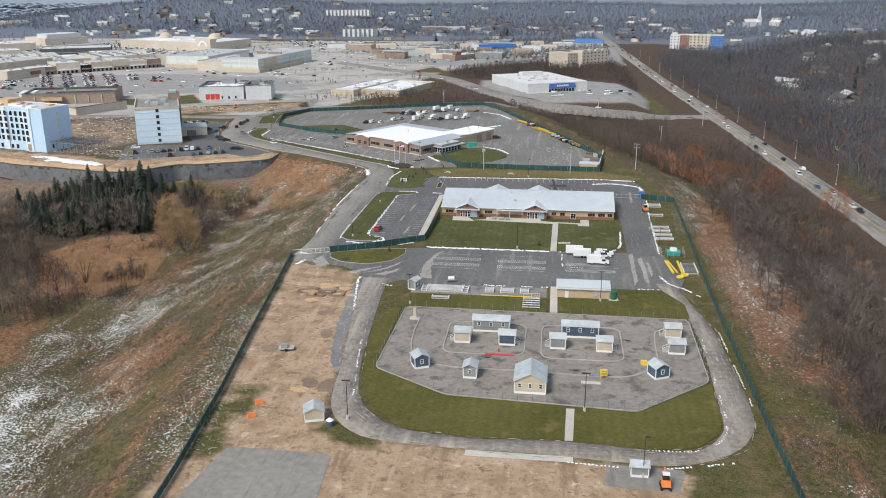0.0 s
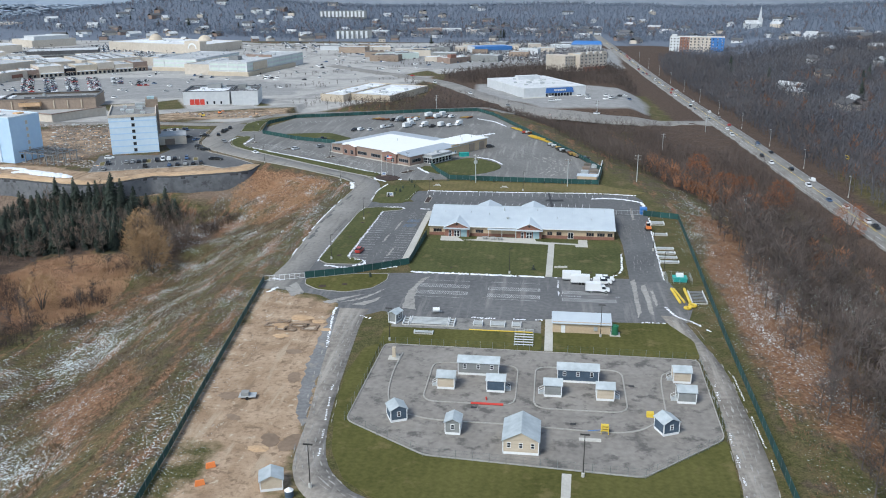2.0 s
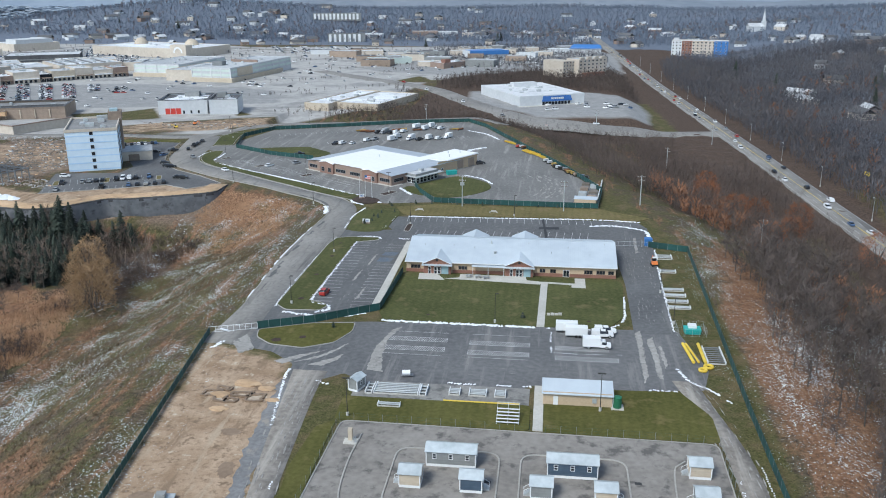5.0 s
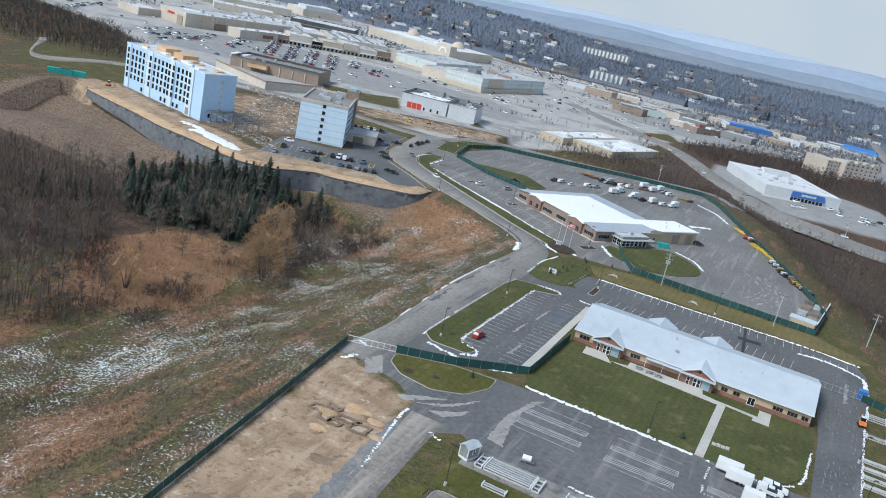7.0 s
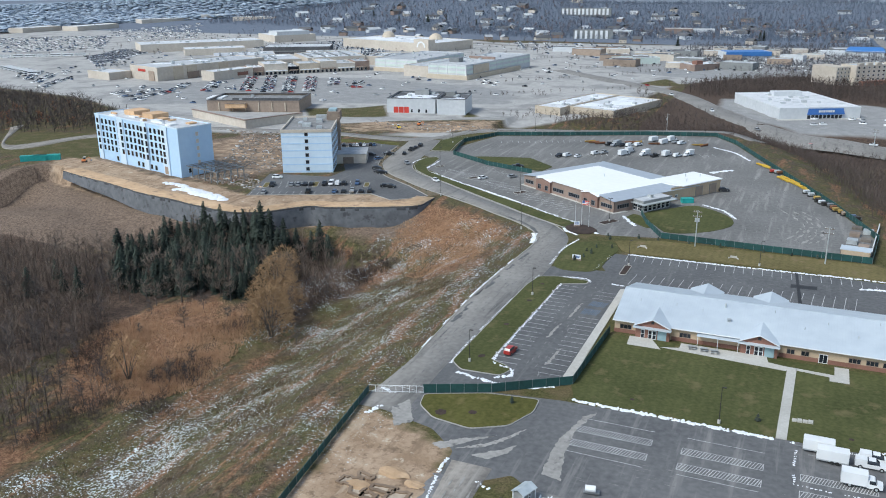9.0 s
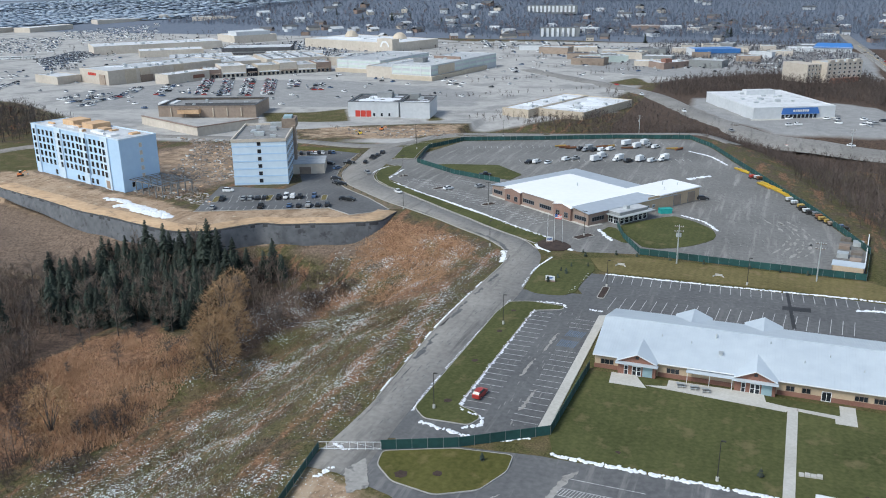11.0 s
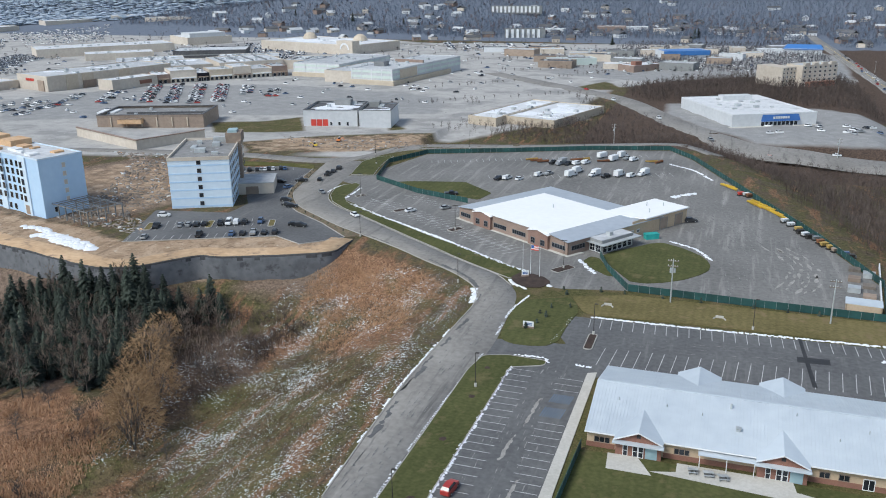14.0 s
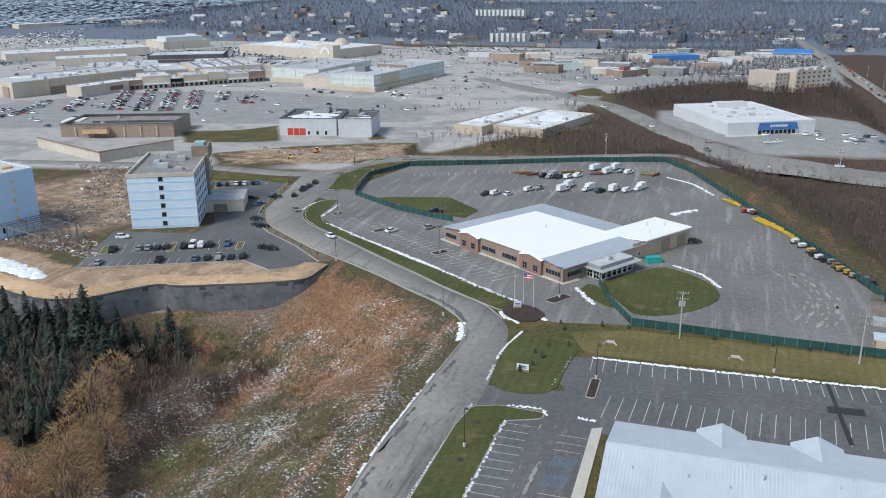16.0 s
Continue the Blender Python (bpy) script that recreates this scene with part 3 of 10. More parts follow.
    green = np.where(comp, 0.8, 0) * ease(0, 4, d) + np.where(west, 0.5 * np.exp(-(((edge - 12.5) / 4.0) ** 2)) + 0.42 * ease(5, 1, d), 0) + zone_share(X, Y, [[(-104, -86), (-97, -86), (-95, -70), (-101, -64)], [(-351.9, 106.4), (-285, 100.7), (-281.2, 135.1), (-332.8, 168.5), (-380.6, 154.2)], [(-285, 290), (-268, 280), (-222, 310), (-240, 340)], [(-110, -25), (-106, -10), (-93, -9), (-98, -20), (-100, -32)], [(-100, 18), (-92, 30), (-84, 22), (-92, 8)], [(86, -131), (99, -154), (114, -152), (106, -138), (97, -130)], [(90, 405), (114, 330), (126, 330), (118, 470)], [(182, 190), (178, 90), (200, 90), (205, 170)]], 8)
    # where the ground takes its painted haze: far off and beyond the highway
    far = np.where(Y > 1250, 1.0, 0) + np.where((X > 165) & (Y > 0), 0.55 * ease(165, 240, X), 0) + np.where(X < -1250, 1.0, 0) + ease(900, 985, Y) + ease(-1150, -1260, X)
    dirt = zone_share(X, Y, [YARD, SITE, [(-158.9, 223.9), (-133.5, 271.5), (-60, 300), (-150, 290), (-230, 270)]], 6)
    bank = zone_share(X, Y, [[(-227.1, 245.8), (-202, 288), (-164, 309), (-142, 316), (-124, 268), (-138.2, 249.5), (-172.5, 232.1), (-202.8, 217.2)]], 9)
    lawns = zone_share(X, Y, [[(-288, 312), (-258, 326), (-243, 345), (-217, 301), (-237, 290), (-265, 280)], [(-186, 352), (-161, 322), (-170, 316)], [(-104, 530), (-84, 580), (-64, 534), (-82, 524)]], 6)
    green = np.maximum(green, lawns)
    dirt = np.maximum(dirt, 0.55 * bank)
    dirt = np.maximum(dirt, 0.56 * zone_share(X, Y, [MUD], 10))
    weeds = zone_share(X, Y, [[(-27, -141), (-21, -138), (-16, -145), (-18, -153), (-18, -172), (-26, -172)], [(-10, -153), (-2, -154), (9, -159), (12, -167), (5, -165), (-5, -161)]], 4)
    dirt, green = dirt * (1 - 0.62 * weeds), np.where(X > 165, green * 0.62, np.maximum(green, 0.75 * weeds))
    pave = zone_share(X, Y, [TOWN, SHOPLOT], 12) * (1 - lawns) * (1 - bank)
    lot = zone_share(X, Y, [SHOPLOT, [(-495, 350), (-480, 391), (-426, 460), (-324, 486), (-186, 455), (-162, 386), (-237, 354), (-331, 329), (-424, 281)], [(-730, 540), (-655, 500), (-720, 650), (-790, 670)], [(-610, 870), (-470, 812), (-405, 658), (-500, 620), (-600, 740)], [(-150, 880), (-140, 620), (-20, 572), (116, 605), (118, 940)]], 10)
    wood = np.maximum(wood, np.where((X > 108) & (Y < 100) & (X < 150), 0.42, 0.0) + np.where((X < -52) & (X > -140) & (Y < -92), 0.36, 0.0))
    bands = [[(-81, 55), (-76, 59), (-63, 63), (-55, 70), (-52, 67), (-62, 60), (-76, 56)], [(-55, 69), (-50, 65), (-48, 57), (-50, 57)], [(-52, 77), (-46, 71), (-42, 65), (-44, 65), (-48, 69)], [(-50, 52), (-48.5, 44), (-48, 34), (-50, 36), (-51, 46)], [(-93, 72), (-84, 72), (-76, 65), (-84, 66)], [(-113, 53), (-99, 42), (-94, 50), (-86, 57), (-92, 58), (-101, 48)]]
    drifts = [[(-83, -106), (-94, -82), (-90, -57), (-80, -51), (-72, -72), (-78, -83)], [(-102, -104), (-99, -87), (-95, -82), (-90, -96), (-96, -112)], [(-81, -134), (-72, -124), (-58, -133), (-55, -145), (-72, -148)], [(-85, 25), (-82, 42), (-69, 37), (-65, 18), (-71, 9)], [(-92, 3), (-76, 10), (-66, -10), (-80, -8)], [(100, -18), (111, -15), (114, -46), (101, -71), (96, -58)], [(95, 70), (98, 56), (94, 13), (91, -12), (89, -6), (91, 30)], [(-38, -97), (-36.5, -97), (-28, -159), (-27, -172), (-31, -169), (-35, -132)]]
    thin = [[(-87, -41), (-73, -39), (-53, -68), (-65, -74)], [(-87, -9), (-67, -2), (-64, -20)], [(-51, -70), (-46, -61), (-40, -61), (-40, -77)], [(-91, -55), (-85, -42), (-76, -35), (-71, -43), (-76, -56)], [(-113, 38), (-106, 39), (-95, 22), (-99, 20)], [(-85, 65), (-58, 76), (-50, 70), (-54, 60), (-76, 58)], [(-104, -150), (-100, -110), (-84, -110), (-60, -150), (-50, -190), (-90, -190)], [(93, -21), (91, -71), (99, -102), (105, -117), (109, -110), (104, -85), (97, -40)], [(110, 0), (150, 0), (150, -60), (116, -40)], [(-56, 20), (-48, 60), (-45, 40), (-46, 0), (-46, -40), (-54, -30)]]
    snowy = np.maximum(0.9 * zone_share(X, Y, drifts, 12), 0.82 * zone_share(X, Y, thin, 16))
    snowy = np.maximum(snowy, 0.8 * zone_share(X, Y, bands, 5))
    snowy = np.maximum(snowy, np.where((X < -44) & (X > -108) & (Y < 85) & ~plat, 0.30 * ease(-46, -66, X) + 0.45 * rough, 0.0))
    snowy = np.maximum(snowy, np.where((X > 89) & (X < 135) & (Y < 90), 0.16 + 0.3 * rough, 0.0))
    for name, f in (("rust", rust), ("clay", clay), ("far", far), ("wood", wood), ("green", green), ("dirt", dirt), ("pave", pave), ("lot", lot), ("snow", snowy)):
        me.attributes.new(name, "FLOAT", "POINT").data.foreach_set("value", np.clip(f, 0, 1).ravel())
    return tagged(ob, "rolling ground of dry grass, bare soil and old snow", "ground", kind="structure")


ground()

# ---- paved sheets, lawns and kerbs ----


def sheet(name, pts, top, material, label, category="pavement", r=0.0, low=-0.4):
    bm = bmesh.new()
    prism(bm, rounded(pts, r) if r else pts, low, top)
    return tagged(part(name, bm, material), label, category, kind="structure")


def strip(name, left, right, lift, material, label, category="road", n=80, skirt=0.04, drop=0.6):
    """A road between two edge lines, laid on the ground."""
    def even(pts):
        p = curve_through(pts, 3.0)
        at = np.cumsum([0] + [(p[i + 1] - p[i]).length for i in range(len(p) - 1)])
        s = np.linspace(0, at[-1], n)
        return np.interp(s, at, [q.x for q in p]), np.interp(s, at, [q.y for q in p])
    (lx, ly), (rx, ry) = even(left), even(right)
    verts = []
    for i in range(n):
        for k in (-skirt, 0.0, 0.5, 1.0, 1 + skirt):
            x, y = lx[i] + (rx[i] - lx[i]) * k, ly[i] + (ry[i] - ly[i]) * k
            verts.append([x, y, 0])
    v = np.array(verts)
    v[:, 2] = height(v[:, 0], v[:, 1]) + lift
    z = v[:, 2].reshape(n, 5)
    z[:, 1:4] = np.maximum(z[:, 1:4], z[:, [0, 4]].mean(1, keepdims=True) - 0.2)
    z[:, 0], z[:, 4] = z[:, 1] - drop, z[:, 3] - drop
    faces = [(i * 5 + k, i * 5 + k + 1, i * 5 + k + 6, i * 5 + k + 5) for i in range(n - 1) for k in range(4)]
    return tagged(raw(name, v.tolist(), faces, material, smooth=True), label, category, kind="structure")


def kerb(name, pts, top=0.2, wide=0.2, closed=True, label="pale concrete kerb"):
    """A raised kerb along a plan line, with mitred corners."""
    n = len(pts)
    p = [Vector(q[:2]) for q in pts]
    sides = []
    for i in range(n):
        a = p[i - 1] if closed or i else 2 * p[0] - p[1]
        c = p[(i + 1) % n] if closed or i < n - 1 else 2 * p[-1] - p[-2]
        t = ((p[i] - a).normalized() + (c - p[i]).normalized()).normalized()
        sides.append(Vector((-t.y, t.x)) * wide / 2)
    verts = []
    for q, s in zip(p, sides):
        for m, z in ((-1, -0.2), (-0.9, top), (0.9, top), (1, -0.2)):
            verts.append((*(q + s * m), z))
    faces = [(4 * i + k, 4 * i + k + 1, 4 * j + k + 1, 4 * j + k) for i, j in ((i, (i + 1) % n) for i in range(n if closed else n - 1)) for k in range(3)]
    return tagged(raw(name, verts, faces, kerb_stone), label, "kerb", kind="structure")


ROAD_W = [(-41, -58), (-39.6, -30), (-41.5, 10), (-41, 44), (-40.7, 63.5), (-43.8, 73.5), (-48.5, 79.2), (-55.5, 85.3), (-65.6, 91.9), (-78.3, 100.8), (-92.9, 109.6), (-106.5, 117.4), (-119.3, 126.7), (-133.7, 138), (-142.8, 150.5), (-147, 160.5), (-150.3, 177), (-154.5, 194), (-159.2, 216)]
ROAD_E = [(-30, -58), (-31, -24), (-29.6, 15), (-28.6, 38), (-29.5, 52), (-30.7, 69), (-34.4, 78.2), (-41, 86.2), (-50.5, 92.3), (-58.5, 97.6), (-67, 104), (-79.5, 112.8), (-88.4, 119.4), (-104.2, 131), (-116, 139), (-124.7, 147), (-130, 156), (-132.7, 166), (-134.5, 178), (-136.8, 190), (-140.2, 205), (-143.4, 218)]
strip("road", ROAD_W, ROAD_E, 0.09, asphalt_worn, "worn grey access road with dark patches along its edges")
strip("road_cross", [(-313.7, 196.2), (-218.1, 210.6), (-156.1, 210.8), (-126.5, 250.9), (-60, 274), (-8, 296), (10, 280)], [(-313.7, 203.9), (-218.1, 219.2), (-156, 221.1), (-131, 265.1), (-62, 284), (-6, 306), (18, 286)], 0.10, asphalt_worn, "grey cross road behind the service yard")
strip("road_loop", [(-14, -70), (-13, -78), (-9.5, -105), (-6.2, -128), (-3.6, -148), (2.5, -157.5), (12, -161), (39, -162), (55, -163), (65, -163), (75, -158), (81, -149), (82.5, -138), (82.3, -117), (81.5, -97), (78.5, -80), (76, -66)], [(-6, -70), (-6, -80), (-4.5, -99), (-1.8, -127), (1.3, -143), (6, -151), (12.5, -155.8), (27, -157.9), (45, -157), (63, -158.5), (70, -156.9), (74.6, -151), (76, -145), (76.6, -131), (77.4, -111), (76.5, -90), (71, -66)], 0.07, gravel, "worn loop road of broken asphalt and gravel", n=140)
sheet("yard_asphalt", [(-41, -54), (-31, -50), (-28, -40), (-16, -42), (-1.5, -40), (65, -38), (76, -38), (80, -60), (77.5, -70), (60, -72), (40, -72), (39, -73.5), (2, -73.5), (-2, -70.5), (-6, -74), (-14, -76), (-15, -67), (-22, -61), (-34, -58)], 0.03, asphalt_yard, "grey asphalt car park of the training yard", r=1.0)
sheet("lot_asphalt", [(65, -40), (75, -40), (77, 20), (77.5, 55), (75, 62), (59, 63.5), (-14, 61.5), (-15.5, 50), (-12, 44), (-30, 42), (-31, 32), (-31, -44), (-4, -34), (-2.8, -31), (-2.5, 29), (64, 28.5), (65.5, -5)], 0.04, asphalt, "dark asphalt car park round the long building", r=0.8)
sheet("service_asphalt", [(-30, 85), (-22, 80), (-3, 84), (61, 81), (64, 107), (50.5, 147), (30, 198), (4, 262), (-8, 281), (-44, 272), (-82, 256), (-118.9, 241.4), (-127, 206), (-126, 192), (-136.6, 190), (-134.7, 178.6), (-127, 175.5), (-123.4, 164), (-121, 152), (-60, 106)], 0.03, asphalt_service, "stained asphalt of the service yard", r=2.0, low=-6)
sheet("hotel_asphalt", [(-168.9, 80.1), (-145.5, 90.6), (-122.3, 100.9), (-110.6, 95.3), (-106.4, 99.1), (-99.8, 106.2), (-106.6, 112.4), (-114.5, 119.2), (-130.3, 130.1), (-136.9, 136.6), (-144.4, 147.8), (-149.4, 160.4), (-155.4, 184.6), (-158, 197.5), (-167.6, 202.3), (-174.1, 198), (-191, 189.5), (-176.1, 168.5), (-154.1, 135.1), (-154.1, 121.7), (-182.8, 116.9)], 0.09, asphalt, "dark wet asphalt of the hotel car park", r=1.0, low=-3)
sheet("planting_strip", [(-94.6, 109.4), (-106.8, 116.7), (-119.6, 126.1), (-134.1, 137.5), (-143.3, 150.2), (-147.6, 160.5), (-150.9, 177.2), (-155, 194), (-157.6, 197), (-155.2, 184.8), (-149.2, 160.6), (-144.2, 148), (-136.7, 136.9), (-130.1, 130.5), (-114.3, 119.6), (-106.4, 112.8), (-99.4, 106.7)], 0.2, planting_soil, "bare brown planting strip along the road kerb", "planting bed", low=-3)
kerb("kerb", [(-99.5, 106.4), (-106.6, 112.5), (-114.5, 119.3), (-130.3, 130.2), (-136.9, 136.7), (-144.4, 147.9), (-149.4, 160.5), (-155.4, 184.7), (-157.8, 197)], 0.26, 0.3, closed=False)
kerb("kerb", [(-168.9, 80), (-145.5, 90.5), (-122.3, 100.8), (-110.6, 95.2), (-106.2, 99), (-99.7, 106)], 0.25, 0.3, closed=False)
sheet("pad_asphalt", [(2.7, -92), (76.3, -93), (76, -128.5), (59.4, -143.7), (19.4, -140.9), (1.9, -129.6)], 0.22, asphalt_pad, "grey asphalt pad of the hut village", r=2.0)
sheet("slab_dark", [(-18.8, -166.3), (1.5, -166.7), (3.5, -200), (-24, -200)], 0.06, asphalt_worn, "grey asphalt slab beside the dirt yard", r=2.0)
sheet("slab_yard", [(2, -73.6), (40, -73.6), (40, -81.2), (2, -81.2)], 0.10, slab_grey, "worn grey concrete storage slab")
sheet("slab_strip", [(26, -162.2), (46, -162.4), (46, -164.2), (26, -164)], 0.09, concrete, "pale concrete strip beside the loop road")
sheet("slab_kiosk", [(52, -164), (66, -164.5), (64, -172), (51, -171)], 0.06, asphalt_worn, "grey slab under the small kiosk", r=0.8)

def lawn_sheet(name, pts, material, label, kerbed=False, top=0.17, low=-0.4):
    sheet(name, pts, top, material, label, "lawn", r=1.2, low=low)
    if kerbed:
        kerb("kerb", rounded(pts, 1.2), top + 0.04)


lawn_sheet("lawn_front", [(-1.8, -1.5), (63.5, -1.5), (64.8, -5), (63, -30), (60, -36), (54.6, -38.6), (0.8, -38.6), (-2, -31.5)], lawn, "mown green lawn before the long building")
lawn_sheet("lawn_gate", [(-29.5, -48.5), (-28.5, -53), (-23.8, -57), (-15.2, -58.3), (-8.4, -54.3), (-5.5, -47), (-6, -41.5), (-17, -43)], lawn_olive, "green lawn island inside the gate", True)
lawn_sheet("lawn_west", [(-30.4, -31), (-26.9, -34.5), (-17.5, -34), (-16.2, -30.5), (-18, -28.6), (-22.3, -27), (-21.6, 28), (-14.5, 31), (-14.5, 33.5), (-24, 34), (-29.2, 32), (-30.4, 24)], lawn, "narrow green lawn between road and car park", True)
lawn_sheet("lawn_sign", [(-28.4, 44.8), (-29, 52), (-29.4, 62.5), (-28.6, 66.5), (-26.4, 69.5), (-22, 72), (-17, 74), (-14.2, 70), (-12.9, 64.5), (-14, 54), (-14.2, 45), (-16.5, 41.4), (-20.5, 40.4), (-24.6, 40.4), (-27.4, 42)], lawn, "green lawn with shrubs round the sign")
lawn_sheet("verge_north", [(-16.5, 75), (-12, 65.5), (-9.5, 63.8), (25, 65.3), (59, 65.3), (74, 63.5), (80, 68), (62, 79.5), (-2, 80.5)], lawn_dry, "dry grass bank below the service yard")
lawn_sheet("lawn_yard", [(0.5, -81.3), (40.3, -81.3), (40.3, -91.8), (1, -91.5)], lawn_olive, "green strip behind the storage slab")
lawn_sheet("lawn_shed", [(43, -72.2), (58, -72.2), (72, -71.5), (77, -82), (77, -92.3), (43, -92)], lawn_olive, "green strip round the long shed")
lawn_sheet("lawn_south", [(1.5, -91.6), (2, -129.6), (19.4, -141), (59.4, -143.9), (76.1, -128.6), (76.2, -132), (75.6, -145), (74.2, -151), (69.6, -156.3), (63, -157.8), (44.6, -156.3), (27, -157.3), (12.6, -155.2), (6.2, -150), (1.9, -141), (-1.3, -126), (-3, -110), (-2, -95)], lawn_olive, "broad green lawn round the hut village")
lawn_sheet("lawn_strip", [(-36.2, 83.8), (-41, 86.9), (-50.2, 92.8), (-58.2, 98.2), (-66.7, 104.7), (-79.2, 113.5), (-88.1, 120.1), (-103.9, 131.7), (-115.6, 139.7), (-124.2, 147.6), (-129.3, 156.3), (-132, 166), (-131.2, 173), (-127.6, 177.4), (-124.6, 175.2), (-122.6, 163), (-122.2, 154.5), (-118, 147.8), (-105, 138.6), (-95.7, 132), (-83.8, 123.8), (-72.6, 116.1), (-62.6, 110.1), (-53, 103.9), (-39.6, 95), (-33.4, 91.4)], lawn, "green strip between road and staff car park", True)
lawn_sheet("lawn_pond", [(-14.5, 111.4), (-9.6, 102), (-3.1, 91.5), (1.5, 91.2), (6.5, 93.6), (11.5, 97.6), (15.6, 103), (17.8, 107.5), (18.1, 112), (16.9, 117), (14.6, 121), (9.4, 126.6), (2.4, 131), (-1, 129), (-3, 126.5), (-12.3, 116.2)], lawn, "oval lawn beside the service building")
lawn_sheet("lawn_corner", [(-17.5, 110.5), (-14.8, 109.5), (-11.5, 103), (-6.8, 95), (-9.5, 94), (-15, 99), (-19, 105)], lawn, "small green lawn outside the fence by the entrance")
lawn_sheet("lawn_rear", [(-112, 184), (-106, 187), (-84, 192), (-68.3, 177), (-70.5, 166), (-88, 170)], lawn, "green lawn beside the service building")
lawn_sheet("lawn_bend", [(-136.5, 191), (-126.4, 192.6), (-129.6, 206), (-132, 219), (-132.6, 232), (-139.5, 229), (-142.4, 217), (-139.8, 205)], lawn, "green verge at the road bend", True, 0.19, -2)


def ring(cx, cy, w, d, r=3.2):
    return rounded([(cx - w / 2, cy - d / 2), (cx + w / 2, cy - d / 2), (cx + w / 2, cy + d / 2), (cx - w / 2, cy + d / 2)], r, 6)


for pts in (ring(25.6, -110.4, 19.4, 19.0), ring(48.8, -110.6, 19.2, 19.6)):
    kerb("kerb", pts, 0.40, 0.32)
for pts in ([(7.9, -97), (7.5, -105), (7.7, -112), (8.4, -118), (9.8, -123)], [(14, -126), (20, -127.6), (33.4, -127.8), (44, -128.3), (55, -128.6), (60, -127.2), (63.5, -124)], [(69.2, -99.8), (67.2, -102), (66.4, -108), (66, -120)]):
    kerb("kerb", [tuple(v) for v in curve_through(pts, 1.5)], 0.40, 0.32, closed=False)
for e, nm in ((ROAD_W[1:18], "kerb"), (ROAD_E[6:18], "kerb")):
    kerb(nm, [tuple(v) for v in curve_through(e, 3)], 0.22, 0.28, closed=False)

# walks and patio
for pts, z in (([(41.2, -5), (43.2, -5), (42.6, -38.7), (40.6, -38.7)], 0.20), ([(4.6, -1.2), (10, -1.2), (13, -6.5), (5, -6.5)], 0.20), ([(12.6, -5.2), (40.9, -7.4), (42, -5.2), (37, -4.2), (36.5, -1), (17, -1), (17, -4)], 0.205), ([(43, -6.2), (50, -7), (50, -9), (54, -9), (54, -1), (51, -1), (51, -5.6), (43, -5)], 0.20), ([(-4.6, 30), (-2.6, 31), (-2.2, -31.2), (-4.4, -32.2)], 0.205), ([(44.9, -144), (46.6, -144), (46.1, -156.6), (44.5, -156.6)], 0.19), ([(41, -72), (43, -72), (43, -91.5), (41, -91.5)], 0.19), ([(-71, 139), (-24.3, 107.6), (-20, 113), (-23, 115), (-25, 110.8), (-70, 141)], 0.18)):
    sheet("walkway", pts, z, concrete, "pale concrete walkway", "walkway")
for cx, cy, w, d in ((-6.8, 47, 2.0, 9), (-23.4, 96.5, 3.4, 7.5), (-66.7, 125.6, 3.0, 5.4), (-94.1, 142.8, 2.6, 5), (-117, 158.5, 2.4, 4.6)):
    a = 0 if cx > -10 else -34
    m = Matrix.Rotation(radians(a), 2)
    pts = [tuple(Vector((cx, cy)) + m @ (Vector(q) - Vector((cx, cy)))) for q in ring(cx, cy, w, d, 0.9)]
    sheet("planting_bed", pts, 0.18, mulch, "dark mulch island with a pale kerb", "planting bed")
    kerb("kerb", pts, 0.24, 0.25)
sheet("planting_bed", [(-36.4, 85), (-34.2, 90.6), (-27.4, 88), (-24.2, 84), (-26, 79.2), (-31, 78), (-34.6, 81)], 0.24, mulch, "dark mulch bed under the sign", "planting bed", r=1.5)

gravel_grey = surf("gravel_grey", (0.13, 0.128, 0.13), (0.26, 0.255, 0.255), 0.95, 1.2, 0.1, 0.3, vary=0, stain=(0.30, 0.27, 0.235), stain_at=0.6)
mud_wet = surf("mud_wet", (0.18, 0.122, 0.08), (0.27, 0.192, 0.13), 0.6, 1.2, 0.2, 0.25, vary=0.1)
pit_pale = surf("pit_pale", (0.34, 0.27, 0.205), (0.48, 0.40, 0.315), 0.95, 1.2, 0.2, 0.25, vary=0.1)
# ---- worn and wet patches ----


def ragged(pts, seed, rough=0.35, step=1.2):
    """A plan outline with broken edges."""
    rng = random.Random(seed)
    out = []
    for i in range(len(pts)):
        a, b = Vector(pts[i - 1]), Vector(pts[i])
        n_ = max(2, int((b - a).length / step))
        for k in range(n_):
            p = a.lerp(b, k / n_)
            out.append((p.x + rng.uniform(-rough, rough), p.y + rng.uniform(-rough, rough)))
    return out


def worn(pts, z, seed):
    sheet("worn_patch", ragged(pts, seed, 0.22, 0.5), z, asphalt_bleached, "pale bleached patch of worn asphalt", "road patch", low=-0.2)


worn([(65.2, -40), (66.6, -38), (66.4, -52), (66.2, -64), (65, -68), (65.1, -54)], 0.05, 0)
worn([(67.6, -44), (69.2, -42), (69.6, -56), (69.4, -66), (68.2, -64), (68.2, -54)], 0.05, 1)
worn([(70, -48), (70.8, -47), (71.2, -58), (70.4, -60)], 0.05, 2)
worn([(-33.5, -56.5), (-31.5, -52), (-29.5, -55), (-26.8, -60), (-29.5, -63)], 0.105, 3)
worn([(-15, -66), (-9.5, -61.5), (-4.8, -54), (-6.2, -58.5), (-10, -63.5)], 0.05, 2)
worn([(-11.5, -67), (-7.4, -63.8), (-4.6, -60.5), (-5.2, -64), (-8, -67.4)], 0.052, 21)
worn([(-20, -66), (-14, -61.5), (-9, -58.5), (-14, -63.5), (-17.5, -67.5)], 0.05, 5)
